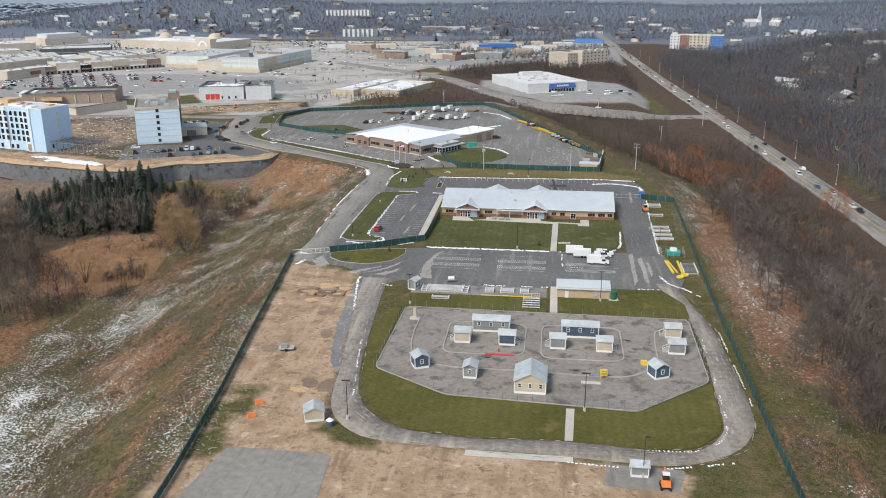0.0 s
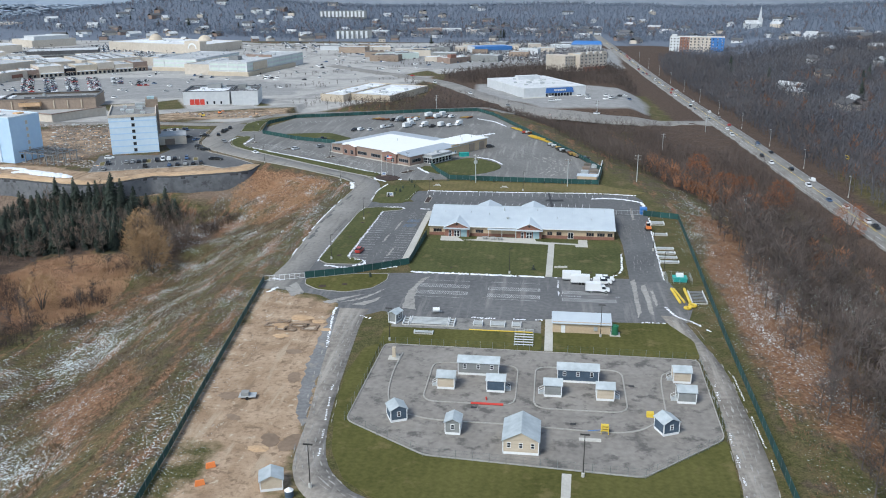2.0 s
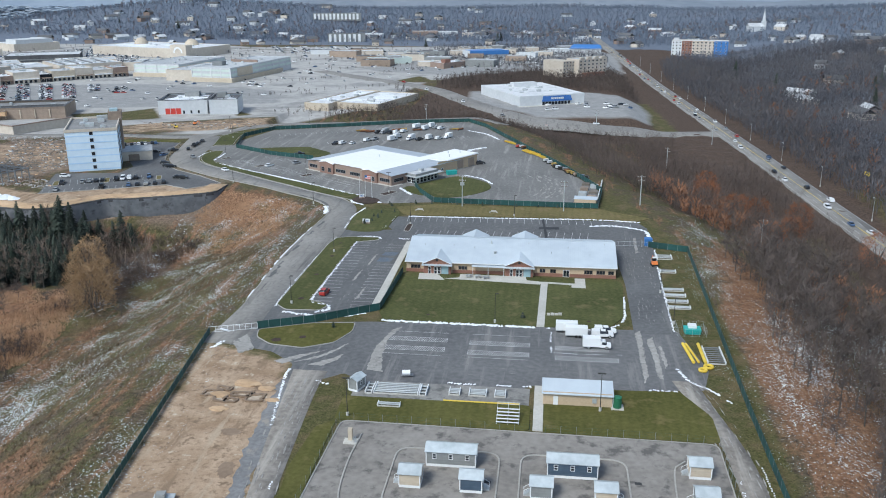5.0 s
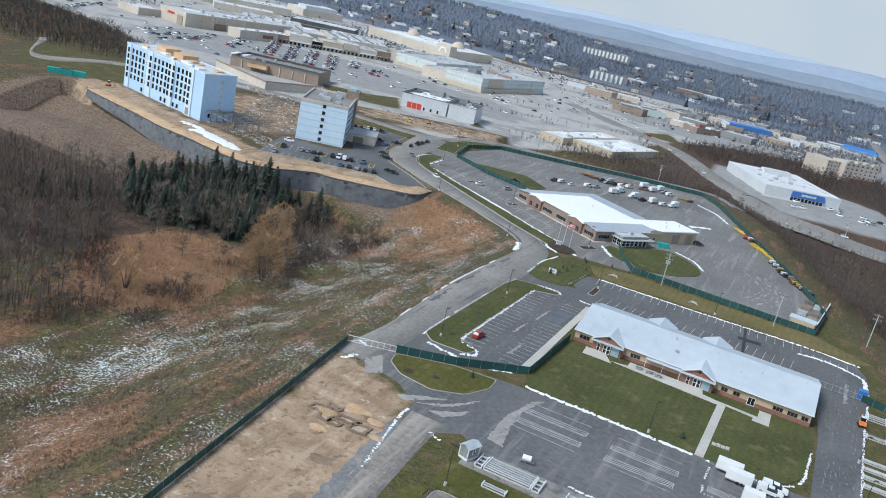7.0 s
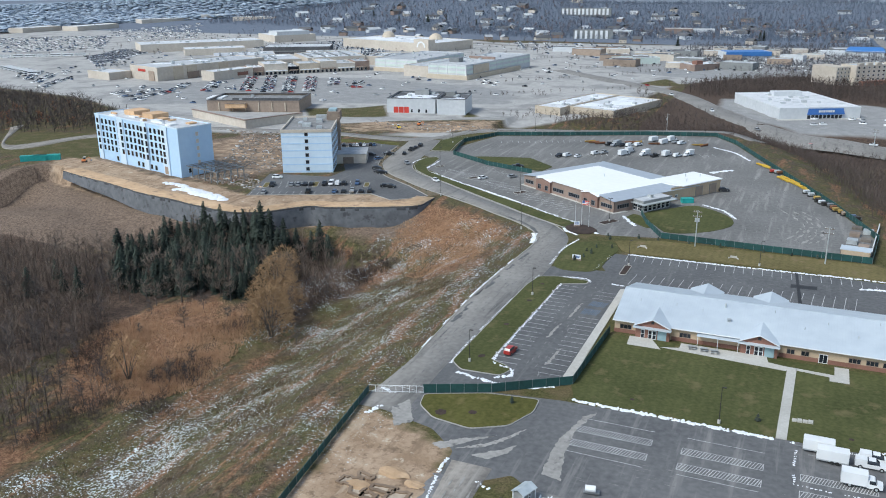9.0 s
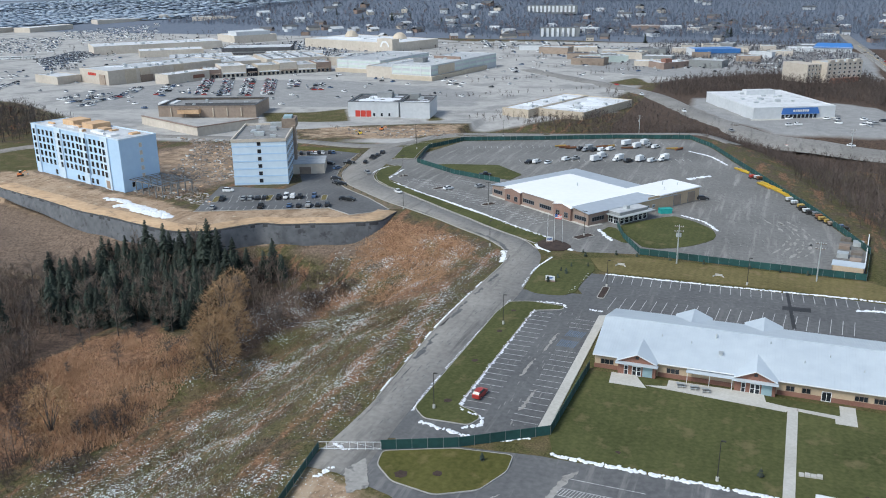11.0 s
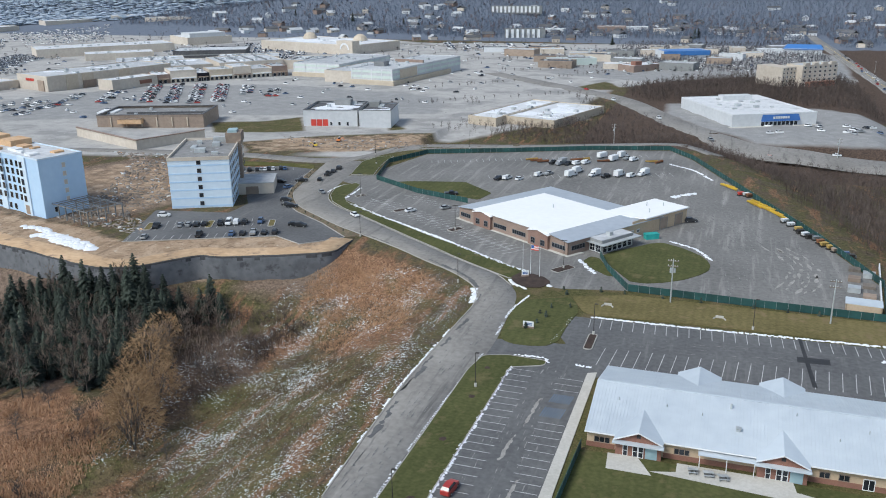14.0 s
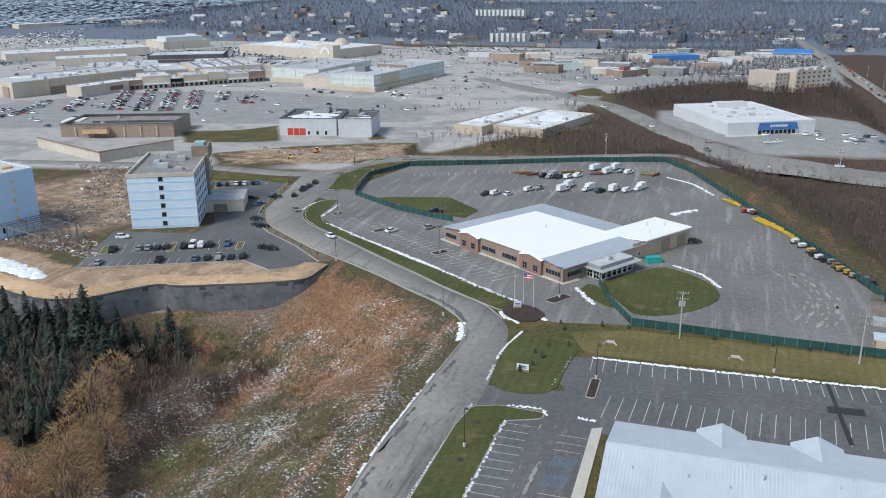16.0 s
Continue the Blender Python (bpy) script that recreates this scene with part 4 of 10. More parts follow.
worn([(4.4, -44.5), (6.6, -42.4), (4.4, -50), (4.6, -59), (6.4, -69), (2.5, -68), (2.2, -56)], 0.05, 6)
worn([(-12.4, 14), (-11.8, 16), (-11.9, 6), (-12.6, 4)], 0.06, 7)
worn([(-13.8, -2), (-13.2, 0), (-13.4, -9), (-14.2, -10)], 0.06, 8)
worn([(-9.4, -16), (-8.8, -14), (-9.2, -24), (-10, -25)], 0.06, 9)
worn([(71, 26), (72, 27), (72.4, 44), (71.4, 42)], 0.06, 10)


def streaks(name, line, spread, count, z, material, label, seed, long=(1.2, 5.0), wide=(0.12, 0.5), clump=0.05):
    """Short pale scrapes in the asphalt that follow a driving line, thick in some places and absent in others."""
    rng = random.Random(seed)
    path = curve_through(line, 1.0)
    verts, faces, taken = [], [], set()
    for i in range(count):
        at, off = rng.randrange(2, len(path) - 3), rng.uniform(-1, 1) * spread
        if noise.noise((at * clump, off * 0.35, seed)) < rng.uniform(-0.35, 0.45):
            continue
        t_ = (path[at + 2] - path[at - 2]).normalized()
        sd = Vector((-t_.y, t_.x))
        c = path[at] + sd * off
        L, w_ = rng.uniform(*long) / 2, rng.uniform(*wide) / 2
        t_ = (t_ + sd * rng.uniform(-0.06, 0.06)).normalized()
        cells = {(round((c.x + t_.x * L * f + sd.x * w_ * g) / 0.4), round((c.y + t_.y * L * f + sd.y * w_ * g) / 0.4)) for f in np.linspace(-1, 1, max(3, int(L * 6))) for g in (-1.3, 0, 1.3)}
        if cells & taken:
            continue
        taken |= cells
        k = len(verts)
        for j in range(5):
            f = -1 + j / 2
            e = w_ * (1 - 0.75 * abs(f)) * rng.uniform(0.6, 1.3)
            for sg in (-1, 1):
                q = c + t_ * L * f + sd * e * sg
                verts.append((q.x, q.y, z))
        for j in range(4):
            faces.append((k + 2 * j, k + 2 * j + 1, k + 2 * j + 3, k + 2 * j + 2))
    return tagged(raw(name, verts, faces, material), label, "road patch", kind="stuff")


for i, line in enumerate(([(44, 88), (38, 118), (26, 150), (8, 188), (-14, 212), (-44, 226), (-80, 222)], [(52, 92), (46, 120), (34, 152), (18, 186), (0, 216), (-24, 240)], [(30, 92), (24, 120), (14, 150), (-2, 182), (-26, 202), (-60, 206)])):
    streaks("scraped_streaks", line, 7, 1700, 0.036 + 0.005 * i, asphalt_track, "pale scraped streaks across the service yard", 70 + i, (1.5, 9.0), (0.15, 0.8), 0.03)
streaks("scraped_streaks", [(40, 96), (44, 108), (42, 124), (36, 138)], 5, 900, 0.05, asphalt_bleached, "pale bleached patches in the service yard", 75, (2, 7), (0.5, 1.6))
streaks("scraped_streaks", [(-13, 32), (-13.4, 0), (-12.5, -34)], 6, 260, 0.047, asphalt_track, "pale scraped streaks in the staff car park", 76, (0.6, 3), (0.1, 0.35))
streaks("scraped_streaks", [(70.5, -36), (70.5, 0), (70.8, 30), (71, 52)], 4, 700, 0.047, asphalt_track, "pale scraped streaks on the east road", 77, (0.8, 4), (0.1, 0.45))
streaks("scraped_streaks", [(0, 50), (20, 50.5), (40, 51.5), (66, 53)], 4, 200, 0.047, asphalt_track, "pale scraped streaks behind the long building", 78, (0.6, 3), (0.1, 0.3))
streaks("scraped_streaks", [(-9.6, -74), (-8, -100), (-5, -122), (-1.6, -144), (5, -154), (14, -158.6), (39, -160), (62, -160.6), (72, -157), (78, -150), (79.4, -130), (79.6, -105), (77.5, -82), (73.5, -66)], 3.2, 3600, 0.16, asphalt_bleached, "pale gravel streaks on the loop road", 79, (0.8, 4.5), (0.1, 0.5))
streaks("scraped_streaks", [(-36, -52), (-35.4, -20), (-35.5, 20), (-35, 56), (-38.5, 77), (-56, 91.5), (-92, 115.5), (-126, 141), (-140, 164), (-149, 205)], 3.4, 1400, 0.18, asphalt_track, "pale scraped streaks on the access road", 80, (0.8, 4), (0.1, 0.35))
streaks("scraped_streaks", [(2, -62), (30, -63), (60, -64)], 6, 160, 0.04, asphalt_track, "pale scraped streaks in the training yard", 81, (0.6, 3), (0.1, 0.35))
kerb("kerb", rounded([(2.7, -92), (76.3, -93), (76, -128.5), (59.4, -143.7), (19.4, -140.9), (1.9, -129.6)], 2.0), 0.34, 0.24)
rng_ = random.Random(8)
edge = curve_through(ROAD_W[1:12], 5.0)
for i in range(2, len(edge) - 3):
    if rng_.random() < 0.62:
        a, b = edge[i], edge[i + 1]
        t_ = (b - a).normalized()
        q = Vector((t_.y, -t_.x)) if i else t_
        o, w_ = rng_.uniform(0.4, 1.4), rng_.uniform(0.5, 1.6)
        sheet("tar_patch", ragged([tuple(a + q * o), tuple(b + q * (o + 0.3)), tuple(b + q * (o + w_)), tuple(a + q * (o + w_ * 0.6))], i, 0.3, 0.8), 0.125, asphalt, "dark patched edge of the road", "road patch", low=0)
sheet("gravel_strip", ragged([(-15.5, -75), (-12.5, -75.5), (-10.4, -90), (-8.2, -117), (-5.6, -134), (-9.8, -125), (-13.3, -103.5), (-14.4, -87)], 30, 0.5), 0.05, gravel_grey, "grey gravel strip beside the loop road", "gravel")
for i, (x, y, w_, d_, a) in enumerate(((-10.8, -138.6, 2.0, 2.6, 0.4), (-6.4, -139.2, 2.3, 3.4, -0.3), (-18, -98.7, 2.2, 1.4, 0.2), (-25.4, -122, 2.4, 1.7, 0.1), (-14, -112, 1.6, 2.8, 0.2), (-21, -131, 1.9, 1.2, 0.5))):
    pts = [(x + w_ * math.cos(k * 0.42 + a), y + d_ * math.sin(k * 0.42)) for k in range(15)]
    sheet("wet_soil", ragged(pts, 40 + i, 0.3, 0.4), 0.05, mud_wet, "dark wet patch of soil in the dirt yard", "soil")
for i, (x, y, w_, d_) in enumerate(((-28, -83.5, 3.4, 2.2), (-25.4, -85.6, 2.4, 2.6), (-21.5, -83.4, 4.4, 1.5), (-18.2, -84.6, 3.6, 3.0), (-22.8, -86.4, 2.6, 1.6), (-26, -81.2, 2.8, 1.2))):
    pts = ragged([(x - w_ / 2, y - d_ / 2), (x + w_ / 2, y - d_ / 2), (x + w_ / 2, y + d_ / 2), (x - w_ / 2, y + d_ / 2)], 50 + i, 0.3, 0.6)
    kerb("spoil_ring", pts, 0.35, 0.7, label="low ring of dug soil round a pit").data.materials[0] = mud_wet
    sheet("pit_soil", pts, 0.07, pit_pale, "pale backfilled pit in the dirt yard", "soil")
for x, y, r_ in ((-25.8, 12, 0.8), (-26, -6, 0.8), (-25, -26, 0.9), (-26.4, 26, 0.7), (-17, -52, 0.9), (-23, -54.5, 1.3), (54, -34, 0.5), (12, -34, 0.5)):
    sheet("tree_ring", ragged([(x + r_ * math.cos(k * 1.05), y + r_ * math.sin(k * 1.05)) for k in range(6)], int(x * 7 + y), 0.12, 0.5), 0.2, mulch, "small dark mulch ring in the lawn", "mulch")

# ---- painted lines ----


def lines(name, segs, z, material=None, wide=0.15):
    verts, faces = [], []
    for x0, y0, x1, y1 in segs:
        t = Vector((x1 - x0, y1 - y0)).normalized() * wide / 2
        k = len(verts)
        verts += [(x0 - t.y, y0 + t.x, z), (x0 + t.y, y0 - t.x, z), (x1 + t.y, y1 - t.x, z), (x1 - t.y, y1 + t.x, z)]
        faces.append((k, k + 1, k + 2, k + 3))
    return tagged(raw(name, verts, faces, material or paint_line), "worn white painted parking lines", "road marking", kind="structure")


def row_of(x0, y0, x1, y1, count, dx, dy):
    return [(x0 + (x1 - x0) * i / count, y0 + (y1 - y0) * i / count, x0 + (x1 - x0) * i / count + dx, y0 + (y1 - y0) * i / count + dy) for i in range(count + 1)]


segs = row_of(-21.8, 27.5, -21.8, -27, 20, 5.8, 0) + row_of(-4.8, 26, -4.8, 20.5, 2, -5.5, 0) + row_of(-4.8, 6, -4.8, -29, 13, -5.5, 0)
segs += row_of(-9, 61.2, 58, 63.2, 25, 0.3, -5.6) + row_of(-3.5, 35, 56, 38, 22, 0.7, 9.5) + row_of(62, 60, 72, 60, 4, 0, -5)
lines("road_marking", segs, 0.055)
blue = [(-5.4 - i * 0.5, 18.5, -5.9 - i * 0.5, 14.8) for i in range(9)] + [(-6 - i * 0.5, 12.5, -6.4 - i * 0.5, 8.5) for i in range(9)]
tagged(lines("road_marking", blue, 0.056, paint_blue, 0.2), "faded blue painted access bays", "road marking")


def hatch(x0, y0, x1, y1, n=26):
    s = [(x0, y0, x1, y0), (x0, y1, x1, y1), (x0, y0, x0, y1), (x1, y0, x1, y1)]
    w = (x1 - x0) / n
    return s + [(x0 + i * w, y0, min(x1, x0 + (i + 1.4) * w), y1) for i in range(n)]


segs = [(4.5, -45.4, 18.8, -45.4), (25, -45.3, 39.2, -45.3), (4.5, -58.6, 18.8, -58.9), (25, -58.8, 39, -58.9)]
for q in ((4.2, -50.9, 19, -48.6), (4.2, -56.4, 19, -54.1), (24.7, -51.6, 39.2, -49.3), (24.7, -57.2, 39.2, -54.9), (45.5, -52.4, 58, -50.2), (45.5, -58, 60, -55.8)):
    segs += hatch(*q)
lines("road_marking", segs, 0.045, wide=0.14)
u = Vector((math.cos(radians(-33.7)), math.sin(radians(-33.7))))
w = Vector((-u.y, u.x))


def slant(s0, t0, count, step, length):
    """Stalls along the service building's front, counted from its corner."""
    out = []
    for i in range(count + 1):
        a = Vector((-69.4, 139)) + u * (s0 + i * step) + w * t0
        b = a + w * length + u * (length * 0.25)
        out.append((a.x, a.y, b.x, b.y))
    return out


spine = [(tuple(Vector((-69.4, 139)) + u * -44 + w * -9.4) + tuple(Vector((-69.4, 139)) + u * 38 + w * -9.4))]
lines("road_marking", slant(-38.7, -4.6, 29, 2.76, -4.8) + slant(-42, -9.4, 30, 2.76, -4.8) + slant(-38, 8.2, 13, 2.76, -5) + spine, 0.05, wide=0.2)
lines("road_marking", row_of(-112, 228, -18, 268, 34, 2.0, -5) + row_of(-78, 206, -4, 232, 26, 2.2, -5), 0.05, wide=0.18)
segs = []
for x0, y0, x1, y1, c, dx, dy in ((-168.1, 80.8, -122.9, 101.2, 17, -2, 5), (-166.5, 94, -134, 110.2, 12, -2.2, 5), (-169.4, 99.7, -136.9, 115, 12, -2.2, 4.6), (-187.5, 185.7, -167.5, 196.2, 8, 2.4, -4.6), (-154.1, 186.7, -146.5, 156.1, 11, -5, -1)):
    segs += row_of(x0, y0, x1, y1, c, dx, dy)
lines("road_marking", segs, 0.11)
for cx, cy, w_, d_ in ((-171.3, 97.8, 2.4, 9), (-152.2, 106.4, 2.2, 9), (-131.6, 114, 2.2, 8)):
    m = Matrix.Rotation(radians(24), 2)
    pts = [tuple(Vector((cx, cy)) + m @ (Vector(q) - Vector((cx, cy)))) for q in ring(cx, cy, w_, d_, 1.0)]
    sheet("planting_bed", pts, 0.24, lawn_dry, "kerbed grass island in the hotel car park", "planting bed", low=-0.3)
    kerb("kerb", pts, 0.3, 0.3)
lawn_sheet("lawn_hotel", [(-199, 201), (-185.6, 202.9), (-160.8, 203.9), (-157, 196.2), (-176.1, 198.6), (-192.3, 193.4)], lawn_olive, "strip of green lawn behind the hotel car park", False, 0.25, -2)
sheet("tar_patch", [(39.5, 50), (46.5, 50.5), (46.5, 53.5), (39.5, 53)], 0.062, patch_tar, "black tar patch in the car park")
sheet("tar_patch", [(42, 38), (43, 38), (41, 64), (40.2, 64)], 0.066, patch_tar, "black tar seam across the car park")

# ---- fences ----


def fence(pts, tall=2.1, label="dark green screened fence with steel posts", step=3.0, cover=fence_green, z=None):
    top = thing("fence", pose(0, 0, 0), label, "fence")
    pm = bpy.data.meshes.new("screen_panel")
    bm = bmesh.new()
    if cover is fence_green:
        prof = ((-0.03, 0.12), (0.03, 0.12), (0.03, tall - 0.05), (0.05, tall - 0.05), (0.05, tall + 0.05), (-0.05, tall + 0.05), (-0.05, tall - 0.05), (-0.03, tall - 0.05))
        ends = [[bm.verts.new((x, y, zz)) for y, zz in prof] for x in (0, 1)]
        bm.faces.new(ends[0][::-1]), bm.faces.new(ends[1])
        for k in range(8):
            bm.faces.new((ends[0][k - 1], ends[0][k], ends[1][k], ends[1][k - 1]))
    else:
        bmesh.ops.create_grid(bm, x_segments=1, y_segments=3, size=0.5, matrix=Matrix.Translation((0.5, 0, tall / 2 + 0.05)) @ Matrix.Rotation(radians(90), 4, "X") @ Matrix.Diagonal((1, tall, 1, 1)))
        bmesh.ops.wireframe(bm, faces=bm.faces, thickness=0.028, use_replace=True, use_boundary=True)
    bm.to_mesh(pm)
    bm.free()
    pm.materials.append(cover)
    qm = bpy.data.meshes.new("post")
    bm = bmesh.new()
    r_ = 0.06 if cover is fence_green else 0.04
    tube(bm, (0, 0, -0.5), (0, 0, tall + 0.15), r_, r_, 6)
    bm.to_mesh(qm)
    bm.free()
    qm.materials.append(galvanised if cover is galvanised else steel_grey)
    for (ax, ay), (bx, by) in zip(pts, pts[1:]):
        n = max(1, round(math.hypot(bx - ax, by - ay) / step))
        for i in range(n):
            x0, y0, x1, y1 = (ax + (bx - ax) * i / n, ay + (by - ay) * i / n, ax + (bx - ax) * (i + 1) / n, ay + (by - ay) * (i + 1) / n)
            z0, z1 = (ground_z(x0, y0), ground_z(x1, y1)) if z is None else (z, z)
            d = Vector((x1 - x0, y1 - y0, z1 - z0))
            ob = new("panel", pm)
            ob.parent = top
            ob.matrix_world = Matrix.Translation((x0, y0, z0)) @ d.to_track_quat("X", "Z").to_matrix().to_4x4() @ Matrix.Diagonal((d.length, 1, 1, 1))
            po = new("post", qm)
            po.parent = top
            po.matrix_world = pose(x0, y0, z0)
    return top


fence([(-41, -52.2), (-37, -82), (-32.2, -118), (-28.4, -145), (-25, -176), (-22, -215)], 1.75, "long dark green screened fence along the slope")
fence([(75.6, 32.7), (87.7, 28.6), (86.2, -28), (84.8, -79), (84.3, -119), (84, -147), (84, -180), (82, -215)], label="dark green screened fence along the wooded slope")
fence([(-30, -48.2), (-16.5, -42.2), (-1.4, -32), (-0.4, -1)], label="dark green screened fence from gate to building")
fence([(-121.9, 185.8), (-129.2, 217.6), (-119, 242.3), (-82, 256.4), (-44, 272.6), (-8, 281.6), (4.4, 262.4), (30.2, 198.4), (51, 147), (64.3, 107), (61.5, 80.8), (30, 81.8), (-2.7, 83.6), (-10.6, 99), (-14.7, 111)], label="dark green screened fence round the service yard")
fence([(-121.9, 185.8), (-97, 169), (-73, 160)], label="dark green screened fence beside the rear lawn")
fence([(2.4, -92.2), (40.5, -92.6)], 1.8, "dark green chain-link fence round the hut village", 3.0, wire_green, 0.2)
fence([(2.4, -92.2), (1.7, -129.8), (19.3, -141.2), (59.6, -144), (76.4, -128.8), (76.5, -93.2), (43.5, -92.6)], 1.8, "dark green chain-link fence round the hut village", 3.0, wire_green, 0.2)

# ---- buildings ----
PANES = {}


def pane_mesh(w, h, rows=1, cols=1, frame=None, glass=None):
    """A window of w by h in the plane y = 0, its face towards -y: a proud frame, bars and dark panes set back."""
    key = (round(w, 2), round(h, 2), rows, cols, (frame or white_trim).name, (glass or glass_dark).name)
    if key not in PANES:
        bm = bmesh.new()
        t = min(0.12, w * 0.12)
        box(bm, -w / 2 + t, -0.02, t, w / 2 - t, 0.06, h - t, 1)
        for x0, x1, z0, z1 in ((-w / 2, w / 2, 0, t), (-w / 2, w / 2, h - t, h), (-w / 2, -w / 2 + t, t, h - t), (w / 2 - t, w / 2, t, h - t)):
            box(bm, x0, -0.08, z0, x1, 0.06, z1, 0)
        for i in range(1, cols):
            x = -w / 2 + w * i / cols
            box(bm, x - 0.04, -0.06, t, x + 0.04, 0.04, h - t, 0)
        for i in range(1, rows):
            z = h * i / rows
            box(bm, -w / 2 + t, -0.06, z - 0.04, w / 2 - t, 0.04, z + 0.04, 0)
        me = bpy.data.meshes.new("window")
        bm.to_mesh(me)
        bm.free()
        me.materials.append(frame or white_trim)
        me.materials.append(glass or glass_dark)
        PANES[key] = me
    return PANES[key]


def put_window(parent, m, w, h, rows=1, cols=1, frame=None, name="window", glass=None):
    ob = new(name, pane_mesh(w, h, rows, cols, frame, glass))
    ob.parent = parent
    ob.matrix_local = m
    return ob


def facing(x, y, z, side):
    """A pose on a wall that faces 'side' (degrees; 0 is -y, 90 is +x)."""
    return pose(x, y, z, 0, 0, side)


def slab(bm, pts, thick=0.12, slot=0):
    """A roof plane of any outline, with thickness."""
    top = [bm.verts.new(p) for p in pts]
    low = [bm.verts.new((p[0], p[1], p[2] - thick)) for p in pts]
    bm.faces.new(top).material_index = slot
    bm.faces.new(low[::-1]).material_index = slot
    for i in range(len(pts)):
        bm.faces.new((top[i - 1], low[i - 1], low[i], top[i])).material_index = slot


def long_building():
    """The one-storey office: tan block on a red brick base under a ribbed pale metal roof with four gables."""
    L, D, E, R = 63.4, 28.0, 3.5, 7.1
    b = thing("office_building", pose(0, 0, 0.02), "long one-storey tan building with a ribbed pale metal roof", "building")
    block("wall", 0.4, 0.5, -0.3, L - 0.4, D - 0.5, E, tan_block, b)
    for x0, x1 in ((0.36, 5.6), (14.4, 30.2), (39, L - 0.36)):
        block("brick_base", x0, 0.42, -0.2, x1, 0.56, 1.0, brick_red, b, "red brick base course")
    block("brick_base", 0.32, 0.44, -0.2, 0.46, D - 0.5, 1.0, brick_red, b, "red brick base course")
    block("brick_base", L - 0.46, 0.44, -0.2, L - 0.32, D - 0.5, 1.0, brick_red, b, "red brick base course")
    for x in (0.4, L - 0.4):
        bm = bmesh.new()
        vs = [(x, 0.5, E - 0.02), (x, D - 0.5, E - 0.02), (x, D / 2, R - 0.25)]
        o = 0.15 if x < 1 else -0.15
        a, c = [bm.verts.new(p) for p in vs], [bm.verts.new((p[0] + o, p[1], p[2])) for p in vs]
        bm.faces.new(a), bm.faces.new(c[::-1])
        for i in range(3):
            bm.faces.new((a[i - 1], a[i], c[i], c[i - 1]))
        bmesh.ops.recalc_face_normals(bm, faces=bm.faces)
        part("gable_wall", bm, tan_block, b)
    bm = bmesh.new()
    slab(bm, [(0, -0.3, E), (L, -0.3, E), (L, D / 2, R), (0, D / 2, R)])
    slab(bm, [(0, D / 2, R), (L, D / 2, R), (L, D + 0.3, E), (0, D + 0.3, E)])
    roof = part("roof", bm, roof_metal, b, "pale ribbed metal roof")
    block("ridge_cap", 0, D / 2 - 0.3, R - 0.03, L, D / 2 + 0.3, R + 0.06, roof_metal, roof)
    block("gutter", 0, -0.42, E - 0.22, L, -0.28, E + 0.02, white_trim, roof, "white gutter")
    # seams of the roof: one mesh, used for every rib
    bm = bmesh.new()
    box(bm, -0.035, 0, 0, 0.035, 1, 0.07)
    me = bpy.data.meshes.new("seam")
    bm.to_mesh(me)
    bm.free()
    me.materials.append(roof_metal)
    run = math.hypot(D / 2 + 0.3, R - E)
    for i in range(104):
        x = 0.3 + i * (L - 0.6) / 103
        for s in (0, 1):
            ob = new("seam", me)
            ob.parent = roof
            tilt = math.degrees(math.atan2(R - E, D / 2 + 0.3))
            at = pose(x, -0.3, E + 0.005, tilt) if s == 0 else pose(x, D + 0.3, E + 0.005, 0, 0, 180) @ pose(0, 0, 0, tilt)
            ob.matrix_local = at @ Matrix.Diagonal((1, run, 1, 1))
    # gabled bays
    def bay(cx, front):
        s = -1 if front else 1
        y0 = -1.6 if front else D + 1.6
        yin = 7.45 if front else D - 7.45
        hw, apex = 4.4, 5.45
        wall_y = y0 - s * 0.5
        bm = bmesh.new()
        pts = [(cx - hw + 0.3, 0), (cx + hw - 0.3, 0), (cx + hw - 0.3, E), (cx, apex - 0.25), (cx - hw + 0.3, E)]
        f = [bm.verts.new((x, wall_y, z)) for x, z in pts]
        k = [bm.verts.new((x, (1.2 if front else D - 1.2), z)) for x, z in pts]
        bm.faces.new(f), bm.faces.new(k)
        for i in range(5):
            bm.faces.new((f[i - 1], f[i], k[i], k[i - 1]))
        bmesh.ops.recalc_face_normals(bm, faces=bm.faces)
        g = part("gable_bay", bm, brick_red, b, "red brick gabled entrance bay")
        bm = bmesh.new()
        top = (cx, yin, apex + 0.02)
        for sx in (-1, 1):
            slab(bm, [(cx, y0, apex), (cx + sx * hw, y0, E + 0.02), (cx + sx * hw, y0 - s * 1.6, E + 0.05), top] if (sx > 0) == front else [top, (cx + sx * hw, y0 - s * 1.6, E + 0.05), (cx + sx * hw, y0, E + 0.02), (cx, y0, apex)], 0.14)
        bmesh.ops.recalc_face_normals(bm, faces=bm.faces)
        part("gable_roof", bm, roof_metal, g, "pale metal gable roof")
        if front:
            for sx in (-1, 1):
                bm = bmesh.new()
                tube(bm, (cx, y0 - 0.05, apex - 0.12), (cx + sx * hw, y0 - 0.05, E - 0.1), 0.13, 0.13, 4)
                part("verge_board", bm, white_trim, g, "white verge board")
            block("vent", cx - 0.35, wall_y - 0.06, 4.0, cx + 0.35, wall_y + 0.05, 4.7, patch_tar, g, "dark louvre vent")
        return g
